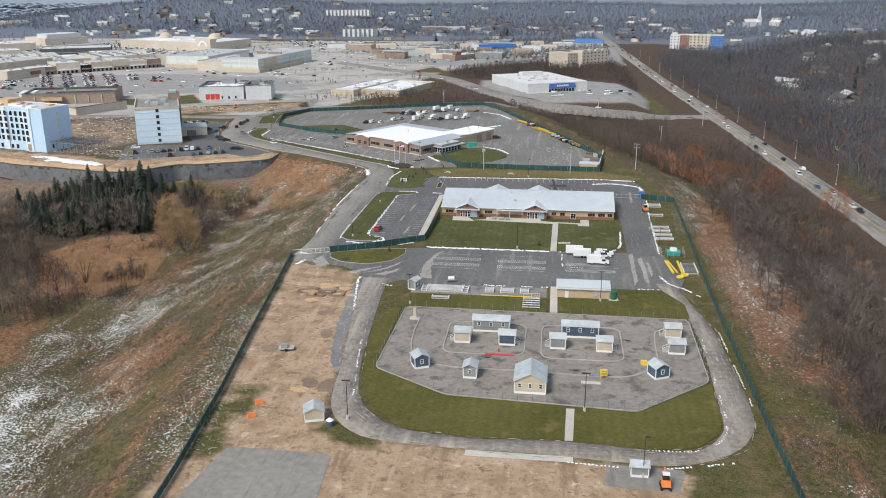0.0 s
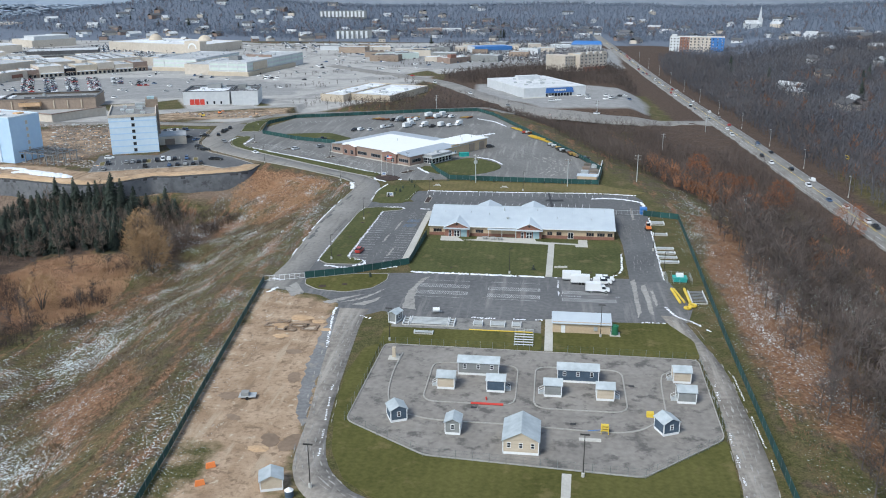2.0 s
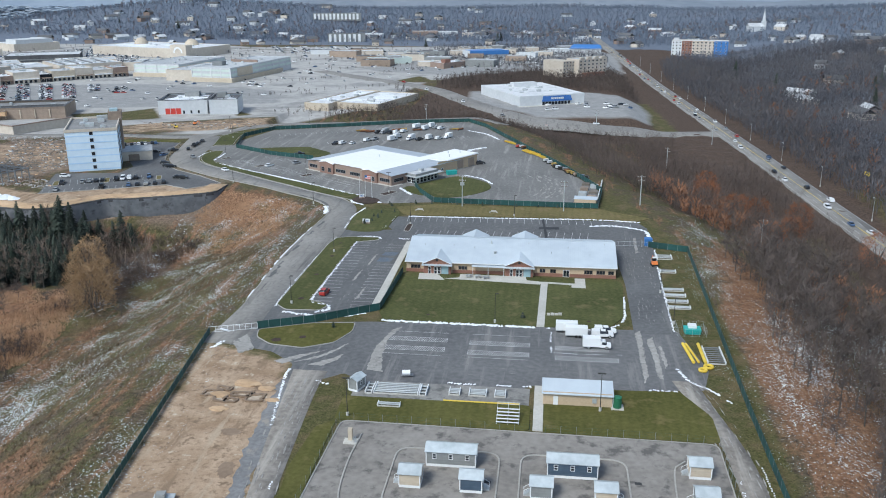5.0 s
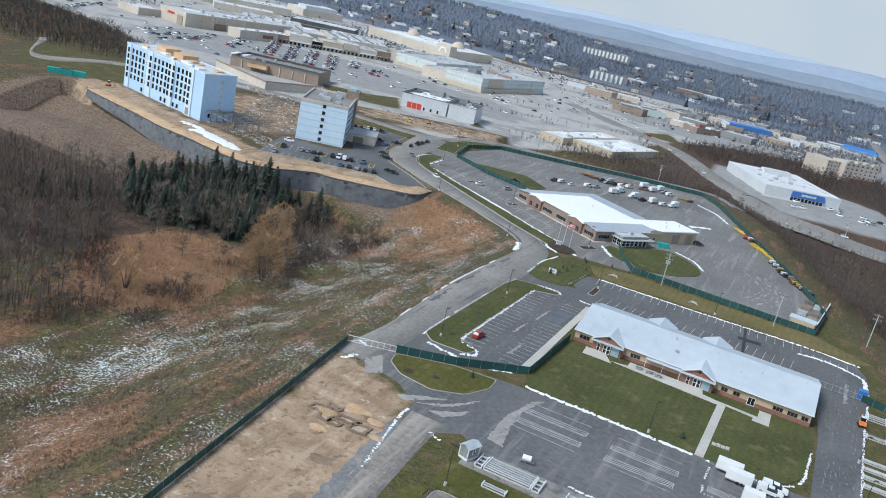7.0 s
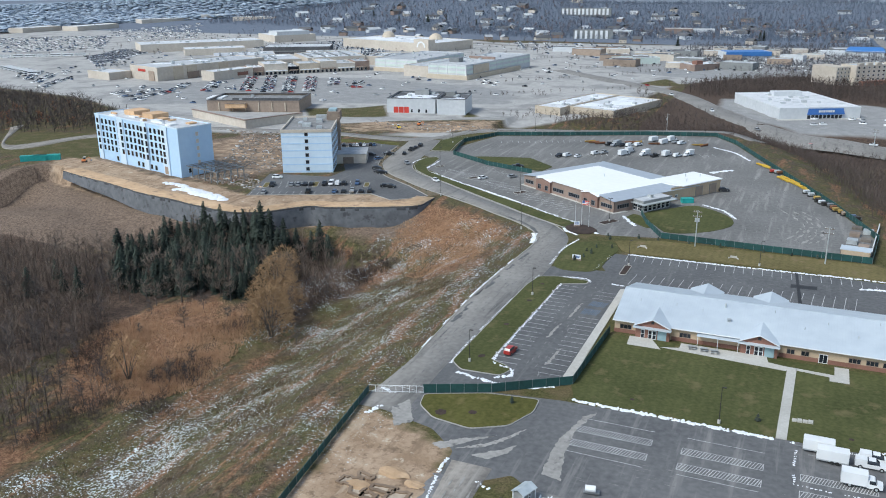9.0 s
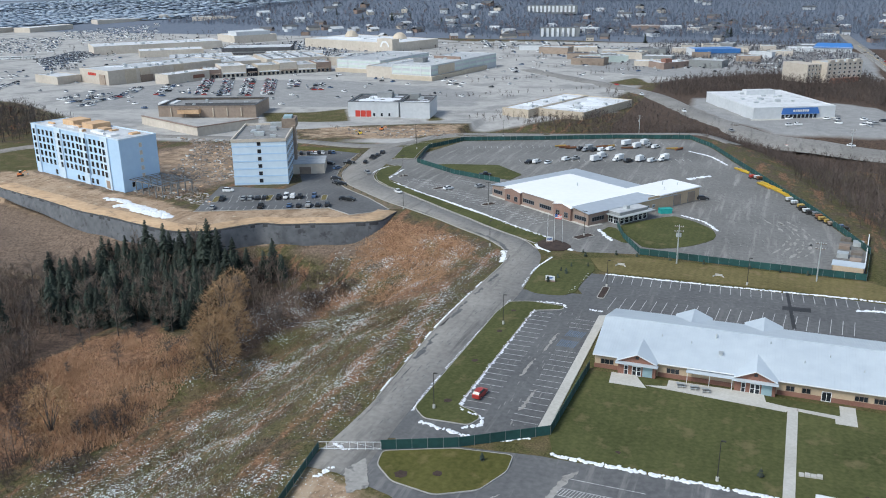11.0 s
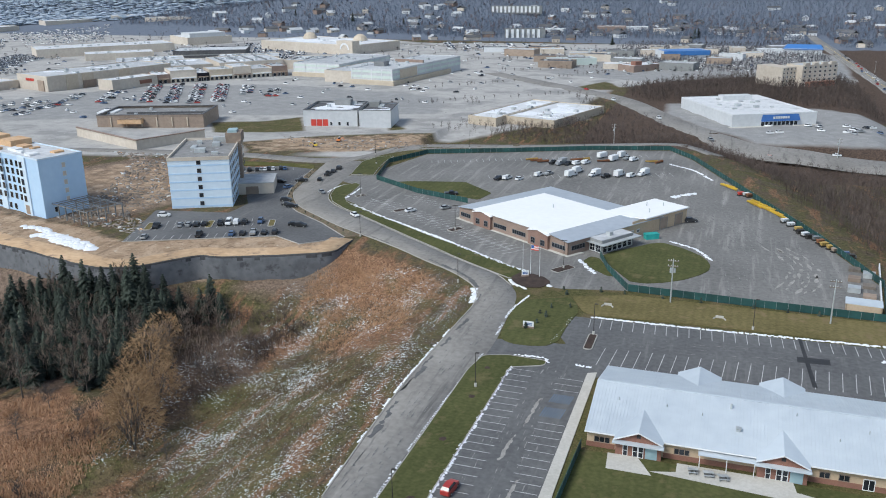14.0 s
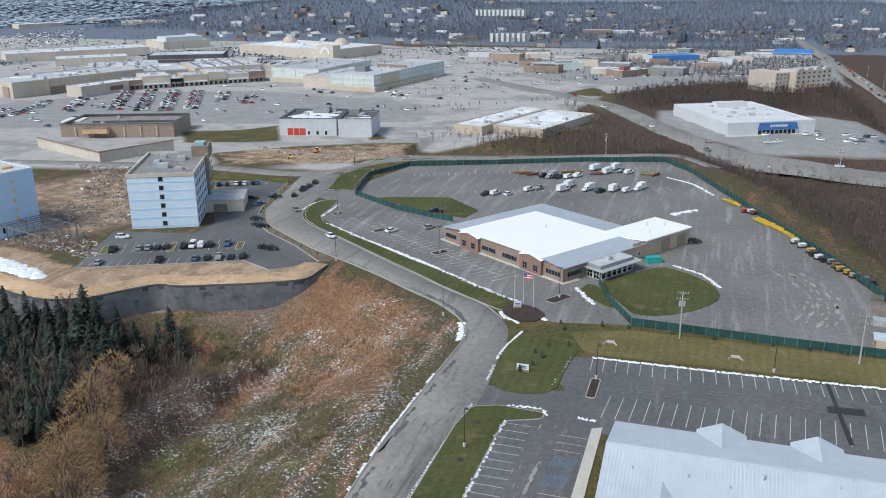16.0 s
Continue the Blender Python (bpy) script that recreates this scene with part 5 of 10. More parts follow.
    for cx in (10.0, 34.6):
        g = bay(cx, True)
        block("canopy", cx - 4.6, -2.4, 2.95, cx + 4.6, -1.0, 3.15, roof_metal, g, "pale metal entrance canopy")
        put_window(g, facing(cx - 2.3, -1.12, 0.05, 0), 0.9, 2.3, 2, 1)
        for dx in (-0.5, 0.5):
            put_window(g, facing(cx + dx, -1.12, 0.05, 0), 0.98, 2.3, 2, 1, name="door")
        block("panel", cx + 1.3, -1.2, 0.1, cx + 3.4, -1.02, 2.7, teal_panel, g, "pale teal wall panel")
    for cx in (19.1, 35.3):
        bay(cx, False)
    for x, w_, c in ((3.2, 3.0, 3), (17.6, 2.8, 3), (41.5, 1.8, 2), (44.6, 1.8, 2), (55, 2.6, 3), (58.6, 2.6, 3), (61.6, 1.8, 2)):
        put_window(b, facing(x, 0.46, 1.05, 0), w_, 1.3, 1, c, frame=brown_wall)
    put_window(b, facing(48.5, 0.42, 0.0, 0), 1.9, 2.2, 1, 2, name="door")
    for i in range(6):
        put_window(b, facing(0.36, 3 + i * 4, 1.05, -90), 1.8, 1.3, 1, 2)
        put_window(b, facing(L - 0.36, 3 + i * 4, 1.05, 90), 1.8, 1.3, 1, 2)
    block("porch_roof", 20.5, -1.7, 2.85, 30.3, 0.45, 3.0, roof_metal, b, "pale lean-to porch roof")
    for x in (20.8, 25.4, 30.0):
        bm = bmesh.new()
        tube(bm, (x, -1.5, 0), (x, -1.5, 2.9), 0.07, 0.07, 6)
        part("porch_post", bm, white_trim, b)
    for x, y, k in ((27, 5.5, 0), (25.5, 11, 1), (14, 9, 2), (5, 9, 2), (37, 11.5, 2), (44, 6.5, 2), (49, 9.5, 2), (55.5, 6, 2), (20.5, 8.0, 2), (60, 12, 2)):
        z = E + (R - E) * (y + 0.3) / (D / 2 + 0.3)
        bm = bmesh.new()
        if k == 0:
            box(bm, x - 0.35, y - 0.35, z - 0.1, x + 0.35, y + 0.35, z + 0.5)
            box(bm, x - 0.5, y - 0.5, z + 0.5, x + 0.5, y + 0.5, z + 0.62)
        else:
            r = 0.22 if k == 1 else 0.09
            tube(bm, (x, y, z - 0.1), (x, y, z + (1.0 if k == 1 else 0.6)), r, r, 8)
        part("roof_vent", bm, galvanised, b, "grey metal roof vent")
    return b


long_building()


def kiosk(x, y, w, d, eave, wall, rot=0.0, ridge_along=False, label="", porch=0, windows=1, rise=None, z=0.22):
    """A small training hut on skids: clad walls, white corner boards and skirt, a metal gable or lean-to roof."""
    k = thing("hut", pose(x, y, z, 0, 0, rot), label, "hut", "training huts")
    hw, hd = w / 2, d / 2
    rise = rise if rise is not None else min(w, d) * 0.28
    block("wall", -hw, -hd, 0.45, hw, hd, eave, wall, k)
    block("skirt", -hw - 0.03, -hd - 0.03, 0, hw + 0.03, hd + 0.03, 0.5, white_trim, k, "white skirt boards")
    for sx in (-1, 1):
        for sy in (-1, 1):
            block("corner_board", sx * hw - 0.09, sy * hd - 0.09, 0.45, sx * hw + 0.09, sy * hd + 0.09, eave, white_trim, k, "white corner board")
    n_clad = max(3, int((eave - 0.6) / 0.28))
    for i in range(n_clad):
        zz = 0.6 + i * 0.28
        block("lap_board", -hw - 0.025, -hd - 0.025, zz, hw + 0.025, hd + 0.025, zz + 0.2, wall, k)
    o = 0.28
    bm = bmesh.new()
    if ridge_along:
        slab(bm, [(-hw - o, -hd - o, eave - 0.05), (hw + o, -hd - o, eave - 0.05), (hw + o, 0, eave + rise), (-hw - o, 0, eave + rise)], 0.1)
        slab(bm, [(-hw - o, 0, eave + rise), (hw + o, 0, eave + rise), (hw + o, hd + o, eave - 0.05), (-hw - o, hd + o, eave - 0.05)], 0.1)
        tri = [[(sx * hw, -hd, eave - 0.05), (sx * hw, hd, eave - 0.05), (sx * hw, 0, eave + rise - 0.1)] for sx in (-1, 1)]
    else:
        slab(bm, [(-hw - o, -hd - o, eave - 0.05), (0, -hd - o, eave + rise), (0, hd + o, eave + rise), (-hw - o, hd + o, eave - 0.05)][::-1], 0.1)
        slab(bm, [(0, -hd - o, eave + rise), (hw + o, -hd - o, eave - 0.05), (hw + o, hd + o, eave - 0.05), (0, hd + o, eave + rise)][::-1], 0.1)
        tri = [[(-hw, sy * hd, eave - 0.05), (hw, sy * hd, eave - 0.05), (0, sy * hd, eave + rise - 0.1)] for sy in (-1, 1)]
    bmesh.ops.recalc_face_normals(bm, faces=bm.faces)
    part("roof", bm, roof_kiosk, k, "grey-green ribbed metal roof")
    for t in tri:
        c = Vector(t[0]) * 0 + sum((Vector(p) for p in t), Vector()) / 3
        inn = Vector((-c.x, 0, 0)).normalized() * 0.1 if ridge_along else Vector((0, -c.y, 0)).normalized() * 0.1
        bm = bmesh.new()
        a = [bm.verts.new(p) for p in t]
        e = [bm.verts.new(Vector(p) + inn) for p in t]
        bm.faces.new(a), bm.faces.new(e[::-1])
        for i in range(3):
            bm.faces.new((a[i - 1], a[i], e[i], e[i - 1]))
        bmesh.ops.recalc_face_normals(bm, faces=bm.faces)
        part("gable", bm, wall, k)
    for i in range(windows):
        wx = -hw + w * (i + 0.5) / windows
        put_window(k, facing(wx, -hd - 0.03, eave - 1.55, 0), 0.75, 1.1, 2, 1)
    put_window(k, facing(hw + 0.03, 0, eave - 1.5, 90), 0.75, 1.1, 2, 1)
    if porch:
        s = porch
        for i in range(4):
            block("step", s * (hw + 0.1 + i * 0.3) - 0.15, -0.6, 0, s * (hw + 0.1 + i * 0.3) + 0.15, 0.6, 0.75 - i * 0.18, galvanised, k)
        for yy in (-0.6, 0.6):
            bm = bmesh.new()
            tube(bm, (s * (hw + 0.05), yy, 1.65), (s * (hw + 1.2), yy, 1.0), 0.04, 0.04, 5)
            tube(bm, (s * (hw + 1.2), yy, 1.0), (s * (hw + 1.2), yy, 0), 0.04, 0.04, 5)
            part("handrail", bm, white_trim, k)
    return k


kiosk(12.0, -127.6, 3.3, 3.3, 2.7, siding_navy, 25, label="small navy hut with a pale hipped-looking roof and white trim", windows=1)
kiosk(23.9, -131.2, 2.9, 3.4, 2.7, siding_grey, 0, label="small grey hut with a metal gable roof")
kiosk(37.3, -134.6, 6.6, 8.0, 2.9, siding_tan, 0, label="larger tan house with a pale metal gable roof", windows=3, rise=1.8)
kiosk(65.2, -126.6, 3.4, 3.4, 2.7, siding_navy, 25, label="small navy hut with white trim beside a yellow box")
kiosk(71, -103.8, 3.7, 3.2, 2.7, siding_tan, 0, True, "small tan hut with a metal roof and side steps", -1, 0)
kiosk(70.7, -113.2, 3.7, 3.2, 2.7, siding_grey, 0, True, "small grey hut with white trim and side steps", -1, 0)
kiosk(26.6, -104.9, 9.0, 3.4, 3.1, siding_grey, 0, True, "long grey hut with three front windows", 0, 3)
kiosk(20.2, -112.3, 3.7, 3.4, 2.8, siding_tan, 0, True, "small tan hut on a kerbed island", -1, 0)
kiosk(31.0, -112.7, 3.8, 3.2, 2.8, siding_navy, 0, True, "small navy hut on a kerbed island", 1, 0)
kiosk(48.5, -106.1, 8.8, 3.4, 3.1, siding_navy, 0, True, "long navy hut with three front windows", 0, 3)
kiosk(43.1, -113.4, 3.6, 3.2, 2.8, siding_grey, 0, True, "small grey hut with side steps on a kerbed island", -1, 0)
kiosk(54.0, -113.9, 3.6, 3.2, 2.8, siding_tan, 0, True, "small tan hut with a front porch on a kerbed island", 1, 0)
kiosk(-5.6, -153.6, 3.8, 3.4, 2.2, siding_tan, 18, label="small tan shed with a pale roof beside the dirt yard", windows=0, z=0.0)
kiosk(57.6, -166.5, 3.0, 2.4, 2.2, siding_grey, 0, True, "small grey kiosk beside the loop road", 0, 0, z=0.05)
kiosk(2.6, -77.6, 2.2, 3.2, 2.7, siding_grey, -20, label="narrow grey booth with a dark gable roof", windows=0, z=0.08)


def long_shed():
    s = thing("storage_shed", pose(50, -77.8, 0.1), "long tan shed with a pale metal roof", "shed")
    block("wall", -7.1, -2.4, -0.1, 7.1, 2.0, 2.9, tan_block, s)
    bm = bmesh.new()
    slab(bm, [(-7.4, -2.9, 2.75), (7.4, -2.9, 2.75), (7.4, 2.6, 3.7), (-7.4, 2.6, 3.7)], 0.14)
    part("roof", bm, roof_metal, s, "pale metal roof")
    block("wall_top", -7.1, 1.2, 2.9, 7.1, 2.0, 3.45, tan_block, s)
    for i in range(13):
        bm = bmesh.new()
        slab(bm, [(-7.2 + i * 1.2 - 0.04, -2.9, 2.82), (-7.2 + i * 1.2 + 0.04, -2.9, 2.82), (-7.2 + i * 1.2 + 0.04, 2.6, 3.77), (-7.2 + i * 1.2 - 0.04, 2.6, 3.77)], 0.08)
        part("seam", bm, roof_metal, s)
    block("electric_box", 3.0, -2.6, 0.9, 3.9, -2.38, 1.9, galvanised, s)
    put_window(s, facing(-4.5, -2.44, 0, 0), 1.0, 2.1, 1, 1, name="door", glass=white_trim)
    bm = bmesh.new()
    tube(bm, (7.25, -2.5, 0), (7.25, -2.5, 2.8), 0.06, 0.06, 6)
    part("downpipe", bm, white_trim, s)


long_shed()


def service_building():
    """The service centre: tan walls, brick front with two gabled bays, hipped grey metal roof round a white flat one."""
    W, D, E = 54.0, 45.0, 4.5
    b = thing("service_building", pose(-69.4, 139, 0.02, 0, 0, -33.7), "wide low service building with tan walls and a white roof", "building")
    block("wall", 0, 0.2, -0.3, W, D, E, tan_block, b)
    block("brick_front", -0.06, 0.0, -0.3, W + 0.06, 0.26, 4.3, brick_pale, b, "brown brick front")
    block("brick_side", W - 0.2, 0.0, -0.3, W + 0.06, 12, 4.3, brick_pale, b, "brown brick return wall")
    block("wing", W - 14, D - 0.2, -0.3, W, D + 13.5, E + 0.6, tan_block, b, "tan rear workshop wing")
    top = E + 0.95
    inner = [(8, 0.3), (46, 0.3), (46, 34), (8, 34)]
    bm = bmesh.new()
    o = 0.5
    slab(bm, [(-o, -o, E), (8, -o, top), (8, 34, top), (-o, D + o, E)][::-1], 0.16)
    slab(bm, [(-o, D + o, E), (8, 34, top), (46, 34, top), (W + o, D + o, E)][::-1], 0.16)
    slab(bm, [(46, -o, top), (W + o, -o, E), (W + o, 33, E), (W + o, D + o, E), (46, 34, top)], 0.16)
    bmesh.ops.recalc_face_normals(bm, faces=bm.faces)
    roof = part("roof", bm, roof_grey, b, "grey metal hipped roof")
    bm = bmesh.new()
    slab(bm, [(8, -o, top + 0.03), (46, -o, top + 0.03), (46, 34, top + 0.03), (8, 34, top + 0.03)], 0.2)
    part("membrane", bm, roof_white, roof, "clean white roof membrane")
    bm = bmesh.new()
    slab(bm, [(W - 14.6, 33, top + 0.06), (46, 33, top + 0.06), (W + o + 0.02, 36, E + 0.98), (W + o, D + 14, E + 1.0), (W - 14.6, D + 14, E + 1.0)], 0.4)
    bmesh.ops.recalc_face_normals(bm, faces=bm.faces)
    part("wing_roof", bm, roof_white, roof, "white wing roof")
    block("side_parapet", W - 0.1, 30, E - 0.2, W + 0.1, D + 13.5, E + 0.9, tan_block, b)
    block("brick_upper", 6.5, -0.03, 4.3, 47.5, 0.24, E + 0.72, brick_pale, b, "brown brick upper band")
    for c in (13.5, 41.5):
        bm = bmesh.new()
        pts = [(c - 4.5, -0.2), (c + 4.5, -0.2), (c + 4.5, E + 0.15), (c, E + 1.1), (c - 4.5, E + 0.15)]
        f = [bm.verts.new((x, -1.0, z)) for x, z in pts]
        k = [bm.verts.new((x, 3.5, z)) for x, z in pts]
        bm.faces.new(f), bm.faces.new(k)
        for i in range(5):
            bm.faces.new((f[i - 1], f[i], k[i], k[i - 1]))
        bmesh.ops.recalc_face_normals(bm, faces=bm.faces)
        g = part("gable_bay", bm, brick_bay, b, "red-brown brick gabled bay")
        for s in (-1, 1):
            bm = bmesh.new()
            slab(bm, [(c, -1.3, E + 1.3), (c + s * 4.9, -1.3, E + 0.35), (c + s * 4.9, 3.6, E + 0.9), (c, 6.5, E + 1.05)], 0.12)
            bmesh.ops.recalc_face_normals(bm, faces=bm.faces)
            part("gable_roof", bm, roof_white, g, "white gable roof")
        for dx in (-2.2, 2.2):
            put_window(g, facing(c + dx, -1.03, 0.9, 0), 2.0, 2.0, 2, 2, frame=steel_grey)
    for x, w_, c in ((3.5, 5.5, 5), (22, 6.5, 6), (31.5, 6.5, 6), (50, 6, 5)):
        put_window(b, facing(x, -0.02, 1.3, 0), w_, 1.6, 1, c, frame=steel_grey)
    put_window(b, facing(W + 0.08, 4.5, 1.3, 90), 6, 1.6, 1, 5, frame=steel_grey)
    # entrance block with its flat canopy
    e = part("entrance", *(lambda bm: (box(bm, W, 9.5, -0.3, W + 5.5, 24, 4.2), bm)[1:])(bmesh.new()), siding_grey, b, "grey flat-roofed entrance block")
    block("canopy", W - 0.2, 8.2, 3.0, W + 7.4, 26, 3.25, galvanised, e, "pale flat canopy")
    block("roof", W + 0.1, 9.6, 4.2, W + 5.4, 23.9, 4.35, roof_flat, e)
    block("roof_unit", W + 2, 15, 4.35, W + 3.6, 16.6, 5.5, galvanised, e)
    for i in range(6):
        put_window(e, facing(W + 5.52, 10.8 + i * 2.3, 0.2, 90), 1.9, 2.6, 2, 1)
    for i in range(2):
        put_window(e, facing(W + 1.5 + i * 2.5, 9.47, 0.2, 0), 2.2, 2.6, 2, 2)
    for y, w_ in ((46, 4.0), (54, 4.0)):
        put_window(b, facing(W + 0.06, y, 0.0, 90), w_, 4.0, 1, 1, frame=steel_grey, name="roller_door", glass=brown_wall)
    for y in (27, 30, 33):
        put_window(b, facing(W + 0.04, y, 1.2, 90), 1.4, 1.2, 1, 2)
    for x, y in ((W - 10, D + 4), (W - 6, D + 8), (W - 4, D - 2), (25, 22)):
        bm = bmesh.new()
        z = E + 1.0 if y > 34 else top
        tube(bm, (x, y, z - 0.2), (x, y, z + 1.3), 0.14, 0.14, 8)
        part("roof_vent", bm, galvanised, b)
    return b


service_building()


def tower_hotel():
    """The six-floor hotel under construction: pale blue sheathing in bands, a column of windows on its narrow face."""
    z0, H, W, D = 0.05, 19.6, 22.6, 39.0
    b = thing("hotel_tower", pose(-178, 120.4, z0, 0, 0, 25), "pale blue six-storey hotel block under construction", "hotel")
    block("wall", 0, 0, -0.5, W, D, H - 1.2, sheath_light, b)
    for i in range(6):
        block("band", -0.06, -0.06, 0.4 + i * 3.15, W + 0.06, D + 0.06, 0.95 + i * 3.15, sheath_blue, b, "blue sheathing joint band")
    for x0, y0, x1, y1 in ((-0.2, -0.2, W + 0.2, 0.3), (-0.2, D - 0.3, W + 0.2, D + 0.2), (-0.2, 0.3, 0.3, D - 0.3), (W - 0.3, 0.3, W + 0.2, D - 0.3)):
        block("parapet", x0, y0, H - 1.3, x1, y1, H, beige_wall, b, "grey-beige roof parapet")
    block("roof", 0.3, 0.3, H - 1.2, W - 0.3, D - 0.3, H - 0.9, roof_felt, b)
    for i in range(6):
        put_window(b, facing(W * 0.5, -0.02, 0.9 + i * 3.15, 0), 1.6, 1.7, 1, 1, frame=steel_grey)
    for i in range(6):
        for j in range(11):
            put_window(b, facing(W + 0.02, 3 + j * 4, 0.9 + i * 3.15, 90), 1.7, 1.8, 1, 1, frame=steel_grey)
            if j < 10:
                put_window(b, facing(-0.02, 4 + j * 4, 0.9 + i * 3.15, -90), 1.7, 1.8, 1, 1, frame=steel_grey)
    block("stair_tower", W - 5, D - 9, H - 1, W + 1.2, D + 0.6, H + 3.2, brown_wall, b, "dark stair tower")
    block("stair_cap", W - 4.2, D - 8, H + 3.2, W - 0.5, D - 2, H + 4.2, teal_panel, b)
    block("brick_shaft", W, D - 12, -0.3, W + 1.2, D - 9, H + 0.5, brown_wall, b, "dark brown end shaft")
    for i, (x, y, w_, d_, h_) in enumerate(((8, 12, 4, 3, 1.6), (13, 24, 3, 4, 1.4), (6, 30, 2, 2, 1.2), (15, 8, 2.5, 2, 1), (12, 34, 5, 3, 1.8), (5, 20, 2, 6, 0.6))):
        block("roof_unit", x, y, H - 0.95, x + w_, y + d_, H - 0.9 + h_, galvanised, b)
    block("annexe", W + 0.1, 18, -0.4, W + 14, 34, 4.4, beige_wall, b, "beige single-storey annexe")
    block("annexe_roof", W + 0.0, 17.8, 4.4, W + 14.2, 34.2, 4.7, roof_flat, b)
    block("dark_entrance", W + 3, 17.7, 0, W + 8, 18.1, 3.2, brown_wall, b)


tower_hotel()


def blue_hotel():
    """The blue hotel under construction, five floors of dark openings over a ground floor."""
    z0, H, W, D = 0.05, 21.6, 71.2, 17.5
    b = thing("blue_hotel", pose(-282.6, 116.0, z0, 0, 0, -16.9), "bright blue sheathed five-storey hotel under construction", "hotel")
    block("wall", 0, 0, -0.5, W, D, H, sheath_blue, b)
    for x0, x1 in ((2, 5), (21, 26), (42, 46), (58, 62.98)):
        block("pier", x0, -0.5, -0.4, x1, 0.05, H + 0.3, sheath_light, b, "pale projecting bay")
    block("roof", 0.4, 0.4, H, W - 0.4, D - 0.4, H + 0.15, roof_flat, b)
    for x0, y0, x1, y1 in ((-0.1, -0.1, W + 0.1, 0.3), (-0.1, D - 0.3, W + 0.1, D + 0.1), (-0.1, 0.3, 0.3, D - 0.3), (W - 0.3, 0.3, W + 0.1, D - 0.3)):
        block("parapet", x0, y0, H, x1, y1, H + 0.5, sheath_light, b)
    for f in range(5):
        for j in range(17):
            x = 3.2 + j * 3.55
            pier = any(a < x < c for a, c in ((2, 5), (21, 26), (42, 46), (58, 63)))
            put_window(b, facing(x, -0.52 if pier else -0.02, 4.8 + f * 3.2, 0), 2.2, 2.55, 1, 1, frame=sheath_light)
    for j in (4, 9, 10, 12, 13):
        put_window(b, facing(3 + j * 3.7, -0.02, 0.6, 0), 2.2, 2.4, 1, 1, frame=sheath_light)
    block("doorway", 59, -0.56, 0.2, 61.6, -0.3, 3.6, brown_wall, b)
    for f in range(5):
        put_window(b, facing(W + 0.02, D * 0.55, 4.6 + f * 3.2, 90), 1.6, 2.0, 1, 1, frame=sheath_light, glass=beige_wall)
    put_window(b, facing(W + 0.02, 4.5, 1.5, 90), 1.6, 2.2, 1, 1, frame=sheath_light)
    rr = random.Random(5)
    for i in range(16):
        x, y = rr.uniform(3, W - 8), rr.uniform(2, D - 6)
        block("crate", x, y, H + 0.1, x + rr.uniform(2, 6), y + rr.uniform(1, 4), H + rr.uniform(0.4, 1.2), plywood if i % 3 == 0 else white_trim, b, "crate of building boards")
    for x0 in (14, 30):
        block("roof_frame", x0, 8, H + 0.1, x0 + 9, D - 1, H + 2.4, plywood, b, "raw plywood roof housing")
    # steel frame of the low wing
    f = thing("steel_frame", pose(-215.0, 96.3, z0, 0, 0, -16.9), "open grey steel frame of an unfinished wing", "steel frame")
    for i in range(6):
        for j in range(3):
            block("column", i * 4.6, 2 + j * 7, -0.3, i * 4.6 + 0.35, 2.35 + j * 7, 4.8, steel_grey, f)
    for j in range(3):
        block("beam", 0, 2 + j * 7, 4.8, 23.4, 2.35 + j * 7, 5.2, steel_grey, f)
    for i in range(6):
        block("beam", i * 4.6, 2, 5.2, i * 4.6 + 0.3, 16.4, 5.5, steel_grey, f)
    for i in range(9):
        block("joist", 0.5 + i * 2.4, 2.2, 5.5, 0.62 + i * 2.4, 16.2, 5.7, steel_grey, f)


blue_hotel()


def shop(name, x, y, w, d, h, rot, wall, roof, label, category="shop building", z=None, windows=0, units=3, parapet=0.6, floors=1, glass=None, seed=0):
    """A plain flat-roofed town building: walls, parapet, roof with plant, and rows of windows on the faces seen."""
    z = ground_z(x, y) if z is None else z
    b = thing(name, pose(x, y, z, 0, 0, rot), label, category)
    block("wall", 0, 0, -3.0, w, d, h, wall, b)
    block("roof", 0.3, 0.3, h, w - 0.3, d - 0.3, h + 0.12, roof, b)
    for x0, y0, x1, y1 in ((-0.06, -0.06, w + 0.06, 0.3), (-0.06, d - 0.3, w + 0.06, d + 0.06), (-0.06, 0.3, 0.3, d - 0.3), (w - 0.3, 0.3, w + 0.06, d - 0.3)):
        block("parapet", x0, y0, h, x1, y1, h + parapet, wall, b)
    rr = random.Random(seed + int(w * 7))
    for i in range(units):
        ux, uy = rr.uniform(0.1, 0.85) * w, rr.uniform(0.15, 0.8) * d
        block("roof_unit", ux, uy, h + 0.1, ux + rr.uniform(1.5, 3), uy + rr.uniform(1.5, 3), h + rr.uniform(0.9, 1.7), galvanised, b)
    for f in range(floors if windows else 0):
        fh = h / floors
        for j in range(windows):
            put_window(b, facing(w * (j + 0.5) / windows, -0.03, f * fh + fh * 0.3, 0), min(2.2, w / windows * 0.55), fh * 0.5, 1, 1, glass=glass)
        side = max(2, int(windows * d / w))
        for j in range(side):
            put_window(b, facing(w + 0.03, d * (j + 0.5) / side, f * fh + fh * 0.3, 90), min(2.2, d / side * 0.55), fh * 0.5, 1, 1, glass=glass)
    return b


